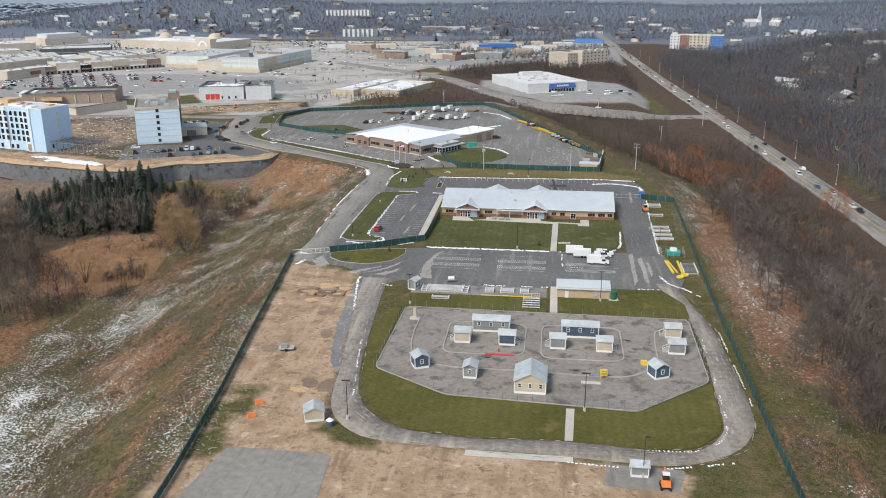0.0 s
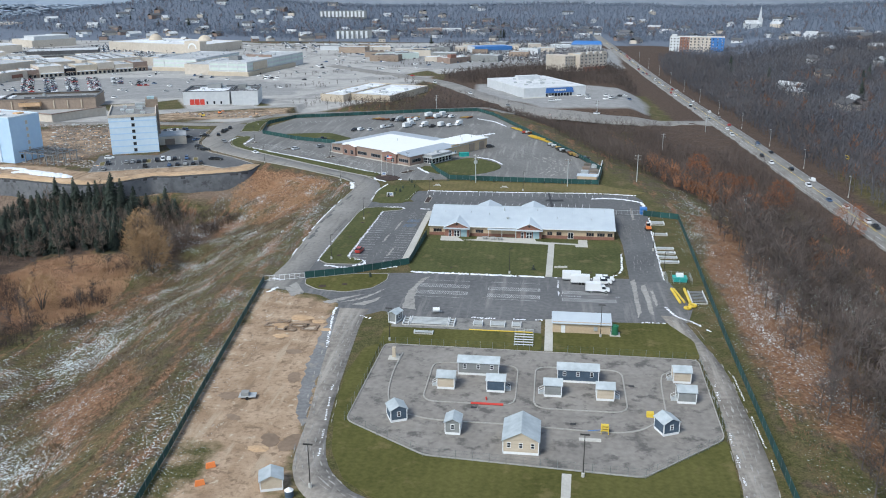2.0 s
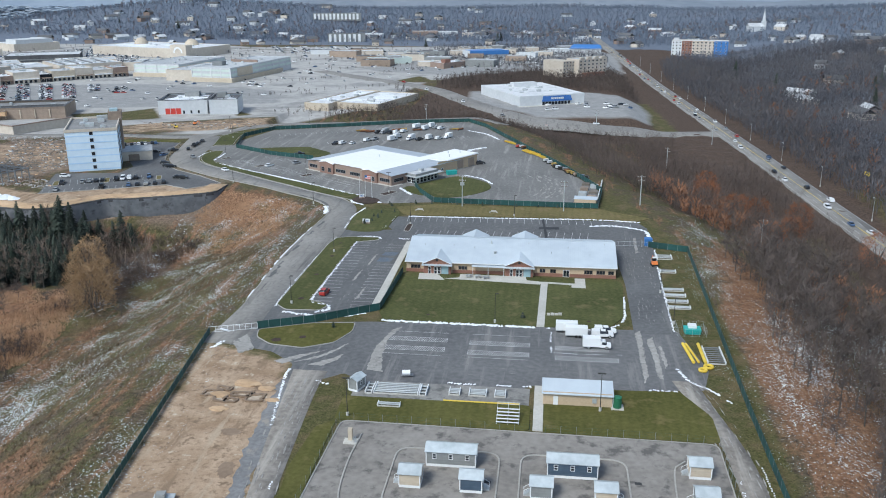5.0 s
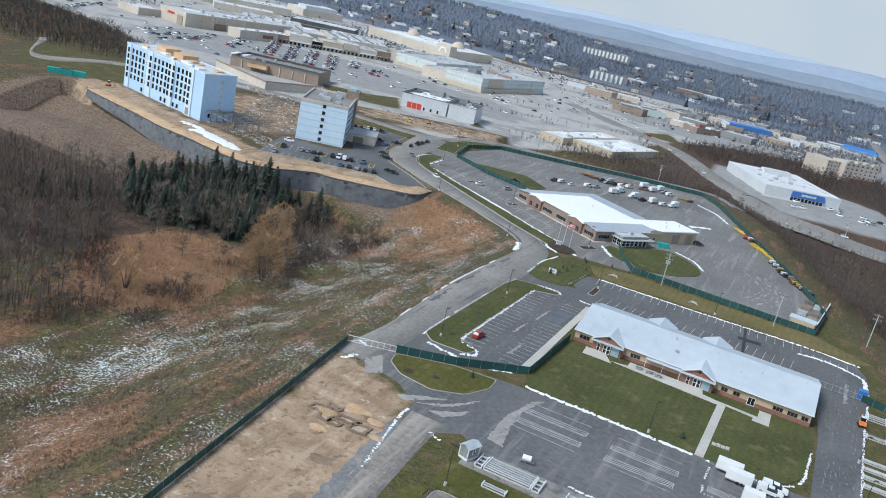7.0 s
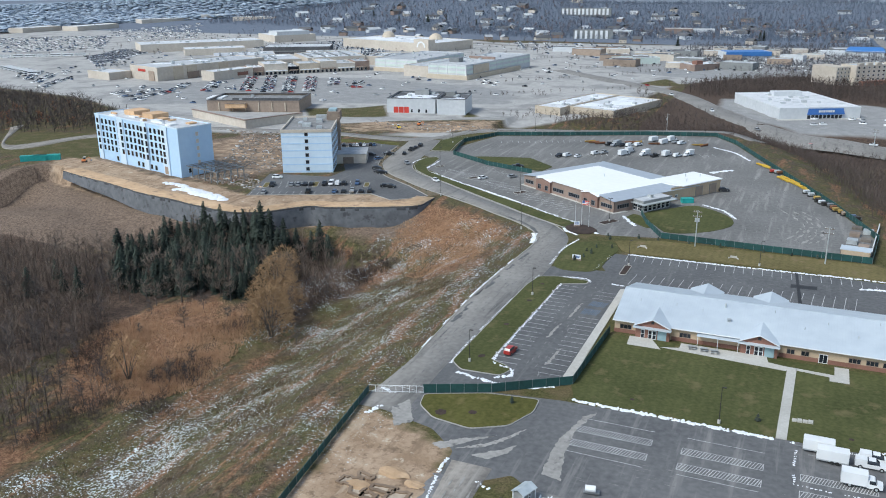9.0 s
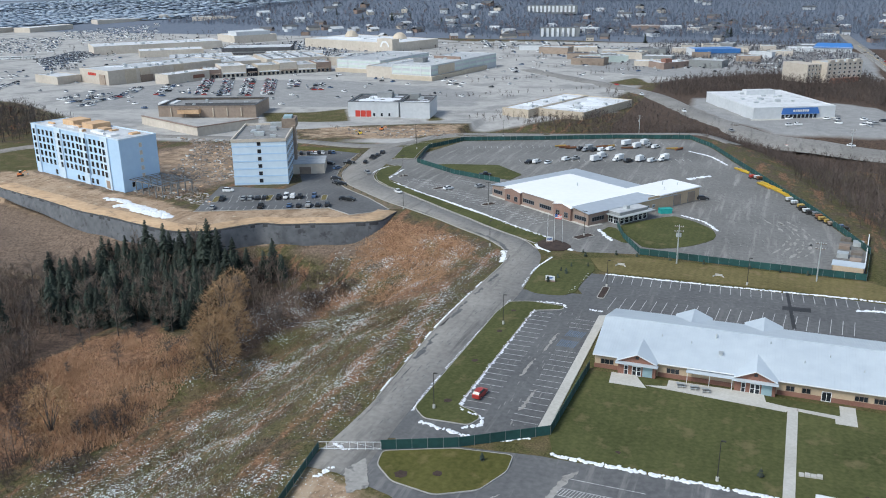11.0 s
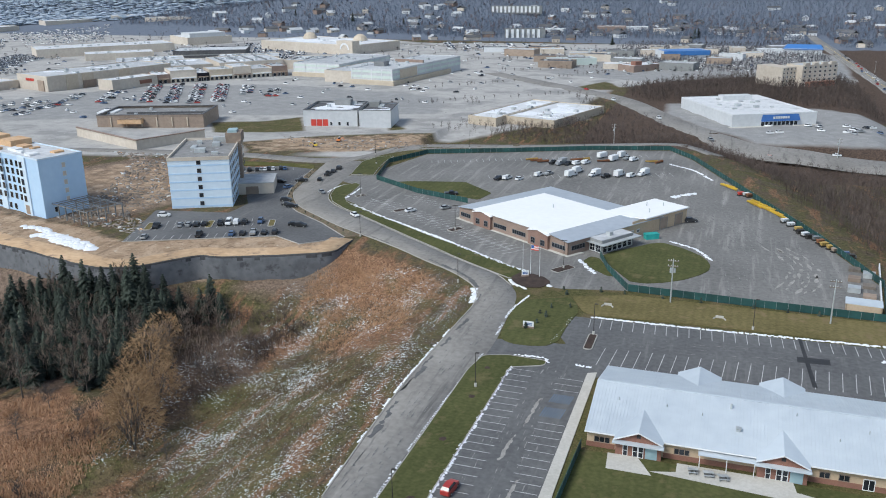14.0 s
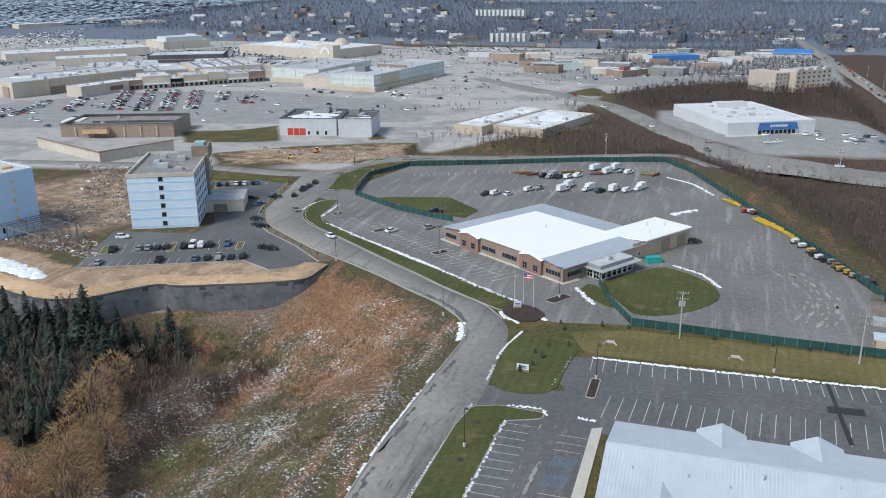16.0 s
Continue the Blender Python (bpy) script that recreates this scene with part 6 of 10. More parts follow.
def roofline(b, w, d, h, material=None, wide=0.7, label="dark roof edge"):
    """A dark coping on a building's parapet."""
    for x0, y0, x1, y1 in ((-0.2, -0.2, w + 0.2, wide), (-0.2, d - wide, w + 0.2, d + 0.2), (-0.2, wide, wide, d - wide), (w - wide, wide, w + 0.2, d - wide)):
        block("coping", x0, y0, h, x1, y1, h + 0.25, material or roof_dark, b, label)


def roof_snow(b, w, d, h, count, seed, lo=3.0, hi=9.0):
    """Ragged thin snow left on a flat roof."""
    rr_ = random.Random(seed)
    for i in range(count):
        cx, cy, r_ = rr_.uniform(0.15, 0.85) * w, rr_.uniform(0.15, 0.85) * d, rr_.uniform(lo, hi)
        pts = [(min(w - 1, max(1, cx + r_ * rr_.uniform(0.5, 1.2) * math.cos(k * 0.5))), min(d - 1, max(1, cy + 0.6 * r_ * rr_.uniform(0.5, 1.2) * math.sin(k * 0.5)))) for k in range(12)]
        bm = bmesh.new()
        prism(bm, pts, h + 0.1, h + 0.2 + 0.02 * i)
        part("snow_patch", bm, snow, b, "thin white snow on the roof")


b = shop("red_door_shop", -226, 317, 33, 36, 8.6, 13, white_wall, roof_dark, "white shop building with red roller doors", units=3, parapet=0.9)
for i in range(3):
    put_window(b, facing(6.2 + i * 3.6, -0.05, 0, 0), 3.2, 4.0, 1, 1, name="roller_door", glass=red_paint, frame=red_paint)
for x in (17, 22, 27):
    put_window(b, facing(x, -0.05, 0.2, 0), 1.6, 2.4, 1, 1)
roofline(b, 33, 36, 9.5)
roof_snow(b, 33, 36, 8.6, 9, 3)
block("roof_house", 14, 24, 8.6, 24, 32, 12.2, siding_grey, b, "grey plant room on the roof")
b = shop("shop_annexe", -191, 321, 19, 30, 9.4, 13, white_wall, roof_dark, "white block beside the red-doored shop", units=2, parapet=0.8)
roofline(b, 19, 30, 10.2)
roof_snow(b, 19, 30, 9.4, 5, 4, 3, 6)
block("roof_house", 3, 18, 9.4, 9, 26, 12.6, siding_grey, b, "grey plant room on the roof")
# gutted shop: low walls round a sunken dark roof
b = shop("gutted_shop", -342, 274, 64, 36, 5.6, 19, brown_wall, roof_felt, "gutted tan shop with a sunken roof and dark parapet", units=4, parapet=1.4)
roofline(b, 64, 36, 7.0, None, 1.4)
for i in range(6):
    block("wall_pier", 8 + i * 9.2, -0.5, 0, 8.7 + i * 9.2, 0.02, 5.6, siding_tan, b, "pale pier on the bare wall")
block("inner_parapet", 14, 12, 5.6, 63, 13, 6.9, roof_dark, b, "dark inner parapet")
block("roof_sheet", -6, 16, 3.6, 5, 30, 6.4, white_trim, b, "white sheeted roof end")
block("timber_awning", 14, -5, 2.4, 28, -0.4, 5.2, plywood, b, "tiled brown awning")
for i in range(10):
    block("awning_tile", 14.2 + i * 1.4, -5.2, 5.2, 15.2 + i * 1.4, -0.5, 5.5, brown_wall, b)
for pts in ([(-322, 234.3), (-264, 210.6), (-247.4, 245.8)],):
    for (ax, ay), (bx, by) in zip(pts, pts[1:]):
        a = math.degrees(math.atan2(by - ay, bx - ax))
        tagged(block("yard_wall", 0, 0, -1, math.hypot(bx - ax, by - ay), 0.6, 4.8, beige_wall), "long tan yard wall", "wall").matrix_world = pose(ax, ay, ground_z(ax, ay), 0, 0, a)
        tagged(block("wall_coping", -0.2, -0.3, 0, math.hypot(bx - ax, by - ay), 0.9, 0.5, brick_pale), "reddish tiled coping on the yard wall", "coping").matrix_world = pose(ax, ay, ground_z(ax, ay) + 4.8, 0, 0, a)
# the large white store
b = shop("department_store", 19, 384, 53, 74, 6.8, 27, white_wall, roof_pale, "large white flat-roofed store with a blue sign panel", "store", z=-5, units=10)
bm = bmesh.new()
for x0, x1, z0, z1, y0, y1 in ((18, 42, 2.9, 6.6, -1.6, -0.4),):
    lo_ = [bm.verts.new(c) for c in ((x0, y0, z0), (x1, y0, z0), (x1, 0.1, z0), (x0, 0.1, z0))]
    hi_ = [bm.verts.new(c) for c in ((x0 + 0.8, y1, z1), (x1 - 0.8, y1, z1), (x1 - 0.8, 0.1, z1), (x0 + 0.8, 0.1, z1))]
    bm.faces.new(lo_[::-1]), bm.faces.new(hi_)
    for k in range(4):
        bm.faces.new((lo_[k - 1], lo_[k], hi_[k], hi_[k - 1]))
part("sign_panel", bm, sign_blue, b, "blue sloping sign panel")
for i in range(7):
    block("lettering", 25 + i * 1.5, -1.35, 4.3, 26.1 + i * 1.5, -1.0, 5.6, white_wall, b, "pale lettering as plain bars")
for j in range(9):
    put_window(b, facing(19.2 + j * 2.6, -0.05, 0, 0), 2.2, 2.6, 1, 1)
block("roof_house", 20, 55, 6.8, 40, 62, 10, white_wall, b, "white plant room on the roof")
block("parking_kerb", -2, -3.2, -0.2, 55, 0, 0.14, concrete, b, "pale walk along the front")
# mall: the store at its near end, then wings and halls
b = shop("anchor_store", -540, 415, 46, 116, 11.5, -18, beige_wall, roof_flat, "broad beige mall store with red lettering", "mall", units=14)
for i in range(5):
    block("lettering", 14 + i * 2.6, -0.3, 7.2, 16 + i * 2.6, -0.05, 9.4, red_paint, b, "red lettering as plain bars")
block("entrance", 32, -0.6, 0, 41, 0.1, 8.5, brown_wall, b, "dark recessed entrance")
for y in (16, 30, 64):
    block("pier", 45.8, y, 0, 46.8, y + 10, 11.4, siding_tan, b, "pale tan wall bay")
block("entrance", 45.9, 30, 0, 47.0, 42, 6, brown_wall, b, "dark recessed entrance")
roof_snow(b, 46, 116, 11.5, 5, 7)
b = shop("mall_annexe", -580, 403, 37, 22, 6.2, -16, beige_wall, roof_pale, "low beige annexe with a white roof", "mall", units=2)
b = shop("mall_wing", -467, 424, 18, 44, 7.6, -14, beige_wall, roof_pale, "low beige wing with a white roof", "mall", units=3)
block("sign", 17.9, 26, 2.5, 18.4, 38, 5.5, brick_red, b, "dark red shop sign")
rr = random.Random(12)
FRONTS = ((14, 7.0, brick_pale, roof_pale), (22, 9.5, beige_wall, roof_pale), (10, 6.4, glass_dark, roof_flat), (20, 8.6, siding_tan, roof_flat), (16, 9.8, beige_wall, roof_pale), (18, 7.2, beige_wall, roof_flat), (14, 8.4, brick_pale, roof_flat))
at = 0.0
for i, (w_, h_, wl_, rf) in enumerate(FRONTS):
    x, y = -444 + at * 0.70, 463 + at * 0.71
    b = shop("row_shop", x, y, w_, 26 + 6 * (i % 3), h_, 45, wl_, rf, "shop front of the mall with a flat roof", "mall", units=3, seed=i)
    block("canopy", 1, -2.4, 3.4, w_ - 1, 0, 4.1, white_trim if i % 2 else brown_wall, b)
    for k in range(max(2, int(w_ / 4))):
        put_window(b, facing(2 + k * 4, -0.05, 0.2, 0), 2.6, 2.8, 1, 1)
    at += w_ + 0.4
for x, y, w_, d_, h_, r_ in ((-486, 492, 70, 60, 8.6, 45), (-432, 545, 60, 64, 9.0, 45), (-540, 535, 64, 50, 8.0, 38), (-392, 590, 60, 44, 8.0, 10), (-470, 600, 60, 40, 7.6, 30)):
    b = shop("mall_hall", x, y, w_, d_, h_, r_, beige_wall, roof_flat, "flat mall hall crowded with roof plant", "mall", units=16, seed=int(-x))
    roof_snow(b, w_, d_, h_, 7, int(-x), 3, 12)
    for k in range(4):
        block("duct", 6 + k * 13, 8, h_ + 0.1, 7.6 + k * 13, d_ - 10, h_ + 1.2, steel_grey, b, "long dark roof duct")


def banded(b, w, d, h, side):
    """Mint green bands and white piers on a store's walls."""
    for z0, z1 in ((h * 0.42, h * 0.6), (h * 0.78, h * 0.92)):
        block("band", 0.4, -0.2, z0, w - 0.4, 0.0, z1, pale_green, b, "mint green band")
        block("band", w, 0.4, z0, w + 0.2, d - 0.4, z1, pale_green, b, "mint green band")
    block("ground_floor", -0.3, -3.2, -0.5, w + 3.0, -0.02, h * 0.3, siding_tan, b, "tan ground floor under a flat canopy")
    block("ground_floor", w + 0.02, 0, -0.5, w + 3.0, d * side, h * 0.3, siding_tan, b, "tan ground floor under a flat canopy")
    for k in range(5):
        block("pier", w * k / 4 - 0.5, -0.35, h * 0.3, w * k / 4 + 0.5, -0.05, h, white_wall, b, "white wall pier")
    for k in range(9):
        block("pier", w + 0.05, d * k / 9, h * 0.3, w + 0.35, d * k / 9 + 1.0, h, white_wall, b, "white wall pier")


b = shop("mall_store", -357, 548, 48, 88, 11, -8, white_wall, roof_flat, "white mall store with mint green bands", "mall", units=8)
banded(b, 48, 88, 11, 0.2)
shop("mall_link", -310, 514, 28, 70, 9.2, -8, beige_wall, roof_flat, "beige link between two mall stores", "mall", units=4)
b = shop("mall_store", -283, 510, 39, 122, 12, -9, white_wall, roof_flat, "long white mall store with mint green bands and an orange panel", "mall", units=10)
banded(b, 39, 122, 12, 0.8)
block("orange_panel", 39.05, 12, 4.2, 39.6, 40, 11.4, siding_tan, b, "pale orange wall panel")
block("roof_house", 8, 22, 12, 18, 30, 16, steel_grey, b, "dark plant room on the roof")
block("upper_wall", 6, 60, 12, 34, 61.5, 14.4, brick_pale, b, "low brown wall on the roof")
b = shop("arch_store", -526, 779, 150, 80, 10, -19, beige_wall, roof_pale, "beige store with a snow-white roof and an arched gable", "mall", units=8)
roof_snow(b, 150, 80, 10, 12, 21, 8, 22)
block("gable", 128, -1.5, 0, 152, 10, 15, beige_wall, b, "tall gable of the entrance")
bm = bmesh.new()
for k in range(12):
    a0, a1 = math.pi * k / 12, math.pi * (k + 1) / 12
    q = [bm.verts.new((140 + r_ * math.cos(a), -1.8, 6 + r_ * math.sin(a))) for r_, a in ((5, a0), (7, a0), (7, a1), (5, a1))]
    bm.faces.new(q)
part("arch", bm, white_trim, b, "pale arch on the gable")
bm = bmesh.new()
bmesh.ops.create_uvsphere(bm, u_segments=14, v_segments=7, radius=9, matrix=Matrix.Translation((30, 52, 9)))
part("dome", bm, siding_tan, b, "tan roof dome")
bm = bmesh.new()
bmesh.ops.create_uvsphere(bm, u_segments=14, v_segments=7, radius=9, matrix=Matrix.Translation((108, 58, 9)))
part("dome", bm, siding_tan, b, "tan roof dome")
b = shop("parking_deck", -563, 656, 78, 46, 7.4, 26, roof_dark, roof_flat, "dark parking deck behind the mall", "parking deck", units=6)
block("deck_band", -0.3, -0.35, 2.6, 78, 0, 3.6, siding_grey, b, "pale deck edge")
b = shop("stepped_store", -698, 838, 62, 60, 9, -34, beige_wall, roof_pale, "stepped beige store with white roofs", "mall", units=5)
block("upper_floor", 30, 4, 9, 60, 52, 14.5, white_wall, b, "raised white block")
shop("mall_block", -716, 622, 150, 56, 9, 49, beige_wall, roof_pale, "long tan mall block with red lettering", "mall", units=16)
shop("mall_block", -640, 610, 70, 36, 6.5, 42, beige_wall, roof_pale, "low tan mall block with a white roof", "mall", units=6)
b = shop("low_shop", -134, 356, 20, 78, 4.6, -17, siding_tan, roof_pale, "low tan shop with a bright white roof", units=6)
roof_snow(b, 20, 78, 4.6, 8, 31, 5, 9)
b = shop("low_shop", -114, 362, 36, 66, 4.4, -17, siding_tan, roof_pale, "low tan shop with a bright white roof", units=6)
roof_snow(b, 36, 66, 4.4, 12, 33, 5, 10)
# hotel on the edge of the town: a stepped cream block
b = shop("pale_hotel", 66, 579, 36, 17, 16, 42, beige_wall, roof_flat, "cream six-storey hotel with stepped wings", "hotel", windows=7, floors=5, z=-5.2)
block("wing", -14, 6, -3, -0.1, 34, 15, beige_wall, b, "set-back cream wing")
for f in range(5):
    for j in range(4):
        put_window(b, facing(-12.6 + j * 3.6, 5.94, f * 3.0 + 0.9, 0), 1.5, 1.6, 1, 1)
block("brick_base", 4, -5, -1, 30, -0.1, 4, brick_red, b, "brick entrance hall")
for k in range(4):
    block("roof_gable", 2 + k * 9, -0.3, 16, 7 + k * 9, 2, 18.2, beige_wall, b)
b = shop("striped_hotel", 186, 862, 66, 22, 18, -11, beige_wall, roof_flat, "hotel in white, brick and blue panels", "hotel", windows=14, floors=5, z=-9)
for x0, x1, m_ in ((-0.2, 12, white_wall), (12.2, 24, brick_red), (50, 66.2, blue_paint)):
    block("panel", x0, -0.12, 0, x1, 0.02, 18.4, m_, b)
    for f in range(5):
        for k in range(3):
            put_window(b, facing(x0 + (x1 - x0) * (k + 0.5) / 3, -0.16, f * 3.6 + 1.1, 0), 1.6, 1.7, 1, 1)
block("sign_tower", 2, 2, 18, 8, 8, 21.5, white_wall, b, "white sign block on the roof")
for x, y, w_, h_, r_ in ((-283, 997, 54, 11, 14), (-392, 1313, 86, 10, 8)):
    b = shop("apartment_block", x, y, w_, 16, h_, r_, siding_grey, roof_dark, "grey apartment block with white balcony bays", "apartment building", units=0, floors=3)
    for k in range(int(w_ / 7)):
        block("balcony_bay", 1.5 + k * 7, -1.4, 0, 5 + k * 7, 0.02, h_, white_trim, b, "white balcony bay")
b = shop("blue_store", -54, 766, 48, 26, 7.6, 26, white_wall, blue_paint, "white store with a bright blue roof band", units=0, z=-5)
block("blue_band", -0.4, -0.8, 3.6, 48.4, 0, 8.2, blue_paint, b, "bright blue front band")
b = shop("blue_store", 62, 856, 38, 24, 5, -4, white_wall, blue_paint, "low store with a bright blue roof", units=0, z=-5)
bm = bmesh.new()
slab(bm, [(-1, -1, 5), (39, -1, 5), (36, 12, 9), (3, 12, 9)], 0.3)
slab(bm, [(3, 12, 9), (36, 12, 9), (39, 25, 5), (-1, 25, 5)], 0.3)
part("pitched_roof", bm, blue_paint, b)
shop("town_shop", 36, 850, 26, 16, 4, 6, white_wall, roof_pale, "low white shop beside the blue roof", units=1, z=-5)
shop("town_shop", -153, 684, 46, 18, 5.6, 28, pale_green, roof_flat, "pale green petrol station shop", units=3, z=-5)
b = shop("town_shop", -70, 648, 36, 20, 5, 52, brick_pale, roof_pale, "brick restaurant with white roofs", units=3, z=-5)
block("red_gable", 6, 4, 5, 14, 10, 8.5, brick_red, b, "red brick gable")
for x, y, w_, h_, r_, wl_ in ((-180, 1126, 40, 8, 10, brick_pale), (-140, 1140, 30, 7, 12, white_wall), (-100, 1120, 26, 6, 8, beige_wall), (-250, 1080, 30, 6, 0, white_wall)):
    shop("town_shop", x, y, w_, 18, h_, r_, wl_, roof_pale, "pale shop on the far road", units=2)
# white-roofed sheds on the far plain
for x, y, w_, r_ in ((-1120, 916, 92, 88), (-1172, 850, 76, 86), (-1144, 1096, 94, 60), (-1080, 1190, 70, 40), (-960, 1130, 80, 20)):
    shop("long_store", x, y, w_, 36, 7, r_, beige_wall, roof_pale, "long low store with a bright white roof", units=4)

# ---- roads and walls beyond the compound ----
HWY_L = [(100, 1150), (114.7, 843), (129, 646), (142, 436), (153, 262), (159, 149), (165, 44), (172, -120), (182, -420)]
HWY_R = [(112, 1150), (126.3, 843), (141, 646), (154, 436), (165.5, 262), (171.5, 149), (177.5, 44), (185, -120), (195, -420)]
strip("highway", HWY_L, HWY_R, 0.5, asphalt_worn, "grey four-lane highway with a worn surface", n=120)
SIDE_LINE = [(-190, 610), (-140, 562), (-101, 525), (-55, 474), (-20, 402), (4, 360), (26, 336), (54, 330), (93, 322), (152, 328)]
left, right = [], []
mid = curve_through(SIDE_LINE, 12.0)
for i, q in enumerate(mid):
    t_ = (mid[min(i + 1, len(mid) - 1)] - mid[max(i - 1, 0)]).normalized()
    sd = Vector((-t_.y, t_.x))
    left.append(tuple(q + sd * 7.5))
    right.append(tuple(q - sd * 7.5))
strip("side_road", left, right, 0.4, asphalt_worn, "grey side road down to the highway", n=120, skirt=0.3, drop=1.8)
strip("town_road", [(-560, 900), (-393, 887), (-304, 857), (-191, 800), (-60, 735), (60, 700), (118, 690)], [(-560, 888), (-393, 875), (-304, 845), (-191, 788), (-60, 722), (60, 686), (118, 676)], 0.2, asphalt_worn, "grey town road beyond the mall", n=100)
strip("service_lane", [(-399.7, 173.3), (-353.8, 122.6), (-332.8, 163.7), (-285, 187.6)], [(-399.7, 163.7), (-344.3, 114), (-326.1, 156.1), (-285, 180)], 0.15, gravel, "pale gravel lane round the building site")


def retaining_wall():
    """The shotcrete wall under the building site: a leaning face that follows the edge of the plateau."""
    pts = curve_through([(-95.8, 105), (-95.9, 98), (-96.4, 93), (-98.6, 90), (-105.6, 85.8), (-118.5, 80.1), (-129.5, 75.9), (-135.4, 75.4), (-141, 69.6), (-147.6, 61.3), (-155.3, 57.2), (-162.9, 56.8), (-179.2, 60), (-195.5, 63.9), (-212.7, 67.1), (-237.5, 75.2), (-258.6, 80.9), (-275.8, 86.2)], 1.6)
    verts, faces = [], []
    n = 8
    for i, p in enumerate(pts):
        s = i / (len(pts) - 1)
        deep = 9.0 * min(1, s / 0.06 + 0.45) * (1 - 0.6 * max(0, (s - 0.6) / 0.4))
        t = (pts[min(i + 1, len(pts) - 1)] - pts[max(i - 1, 0)]).normalized()
        out = Vector((-t.y, t.x)) * (1 if -t.x < 0 else -1)
        out = Vector((t.y, -t.x)) if Vector((t.y, -t.x)).y < 0 else Vector((-t.y, t.x))
        for k in range(n + 1):
            z = 0.22 + 0.12 * noise.noise((s * 30, 0, 0)) - deep * (k / n) ** 1.25
            lean = 0.7 * k / n + 0.25 * noise.noise((p.x * 0.2, p.y * 0.2, k * 0.7))
            verts.append((p.x + out.x * lean, p.y + out.y * lean, z))
    for i in range(len(pts) - 1):
        for k in range(n):
            a = i * (n + 1) + k
            faces.append((a, a + 1, a + n + 2, a + n + 1))
    for i in range(len(pts)):
        p = pts[i]
        t = (pts[min(i + 1, len(pts) - 1)] - pts[max(i - 1, 0)]).normalized()
        out = Vector((t.y, -t.x)) if Vector((t.y, -t.x)).y < 0 else Vector((-t.y, t.x))
        v = verts[i * (n + 1)]
        verts.append((p.x - out.x * 8, p.y - out.y * 8, v[2] - 0.05))
    base = len(pts) * (n + 1)
    m = len(faces)
    for i in range(len(pts) - 1):
        faces.append((i * (n + 1), (i + 1) * (n + 1), base + i + 1, base + i))
    slots = [2 if k % n == 0 or (k % n == 1 and noise.noise((k * 0.05, 3, 0)) > 0.1) else 0 for k in range(m)] + [1] * (len(faces) - m)
    w_ = raw("retaining_wall", verts, faces, [wall_shotcrete, soil_mat, wall_felt], slots=slots, smooth=True)
    tagged(w_, "long grey shotcrete retaining wall under the building site", "retaining wall", kind="structure")


soil_mat = surf("site_soil", (0.38, 0.25, 0.145), (0.57, 0.40, 0.255), 0.95, 0.5, 0.07, 0.3, vary=0, stain=(0.24, 0.17, 0.12), stain_at=0.6)
retaining_wall()

# ---- hills ----


def haze_hill_material(name, low, high):
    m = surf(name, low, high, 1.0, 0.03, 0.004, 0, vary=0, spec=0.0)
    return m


# haze is in the base colour: each further ridge is paler and bluer
hill_mid = haze_hill_material("backdrop_mid", (0.185, 0.215, 0.26), (0.25, 0.275, 0.315))
hill_haze_blue = haze_hill_material("backdrop_haze_blue", (0.22, 0.27, 0.34), (0.285, 0.335, 0.40))
hill_far = haze_hill_material("backdrop_far", (0.28, 0.345, 0.44), (0.345, 0.405, 0.495))
hill_last = haze_hill_material("backdrop_last", (0.36, 0.43, 0.53), (0.42, 0.485, 0.58))


def ridge(x0, y0, x1, y1, tall, wide, material, label, base=-12, seed=0, grow=0.35):
    """A wooded ridge: a long mound with an uneven crest."""
    a, b = Vector((x0, y0)), Vector((x1, y1))
    L = (b - a).length
    t = (b - a) / L
    s = Vector((-t.y, t.x))
    nu, nv = max(16, int(L / (wide / 9))), 18
    verts, faces = [], []
    for i in range(nu + 1):
        f = i / nu
        crest = tall * (1 + grow * noise.noise((f * L / wide * 0.7, seed, 0))) * min(1, 4 * f, 4 * (1 - f)) ** 0.7
        for j in range(nv + 1):
            v = -1 + 2 * j / nv
            p = a + t * (L * f) + s * (wide * v)
            z = crest * math.exp(-3.2 * v * v) + tall * 0.07 * noise.noise((p.x * 6 / wide, p.y * 6 / wide, seed))
            verts.append((p.x, p.y, base + (z if abs(v) < 1 else -8)))
    for i in range(nu):
        for j in range(nv):
            k = i * (nv + 1) + j
            faces.append((k, k + nv + 1, k + nv + 2, k + 1))
    return tagged(raw("backdrop", verts, faces, material, smooth=True), label, "hill", kind="structure")


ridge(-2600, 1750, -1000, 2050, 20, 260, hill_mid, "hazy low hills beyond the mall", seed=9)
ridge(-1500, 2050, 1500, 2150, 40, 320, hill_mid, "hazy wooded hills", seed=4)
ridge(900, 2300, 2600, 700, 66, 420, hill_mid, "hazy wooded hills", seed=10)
ridge(-2600, 2550, 1800, 2650, 56, 380, hill_haze_blue, "wooded hills painted blue with haze", seed=11)
ridge(-3000, 3100, 3000, 3150, 76, 480, hill_far, "hills whose pale blue colour stands for haze", seed=5)
ridge(-4300, 2000, -1900, 3500, 64, 520, hill_far, "hills whose pale blue colour stands for haze", seed=6)
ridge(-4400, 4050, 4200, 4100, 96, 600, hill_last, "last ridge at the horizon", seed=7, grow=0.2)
ridge(1500, 3700, 4300, 1300, 96, 640, hill_far, "hills whose pale blue colour stands for haze", seed=8)
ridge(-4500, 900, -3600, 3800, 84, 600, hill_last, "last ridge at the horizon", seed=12)

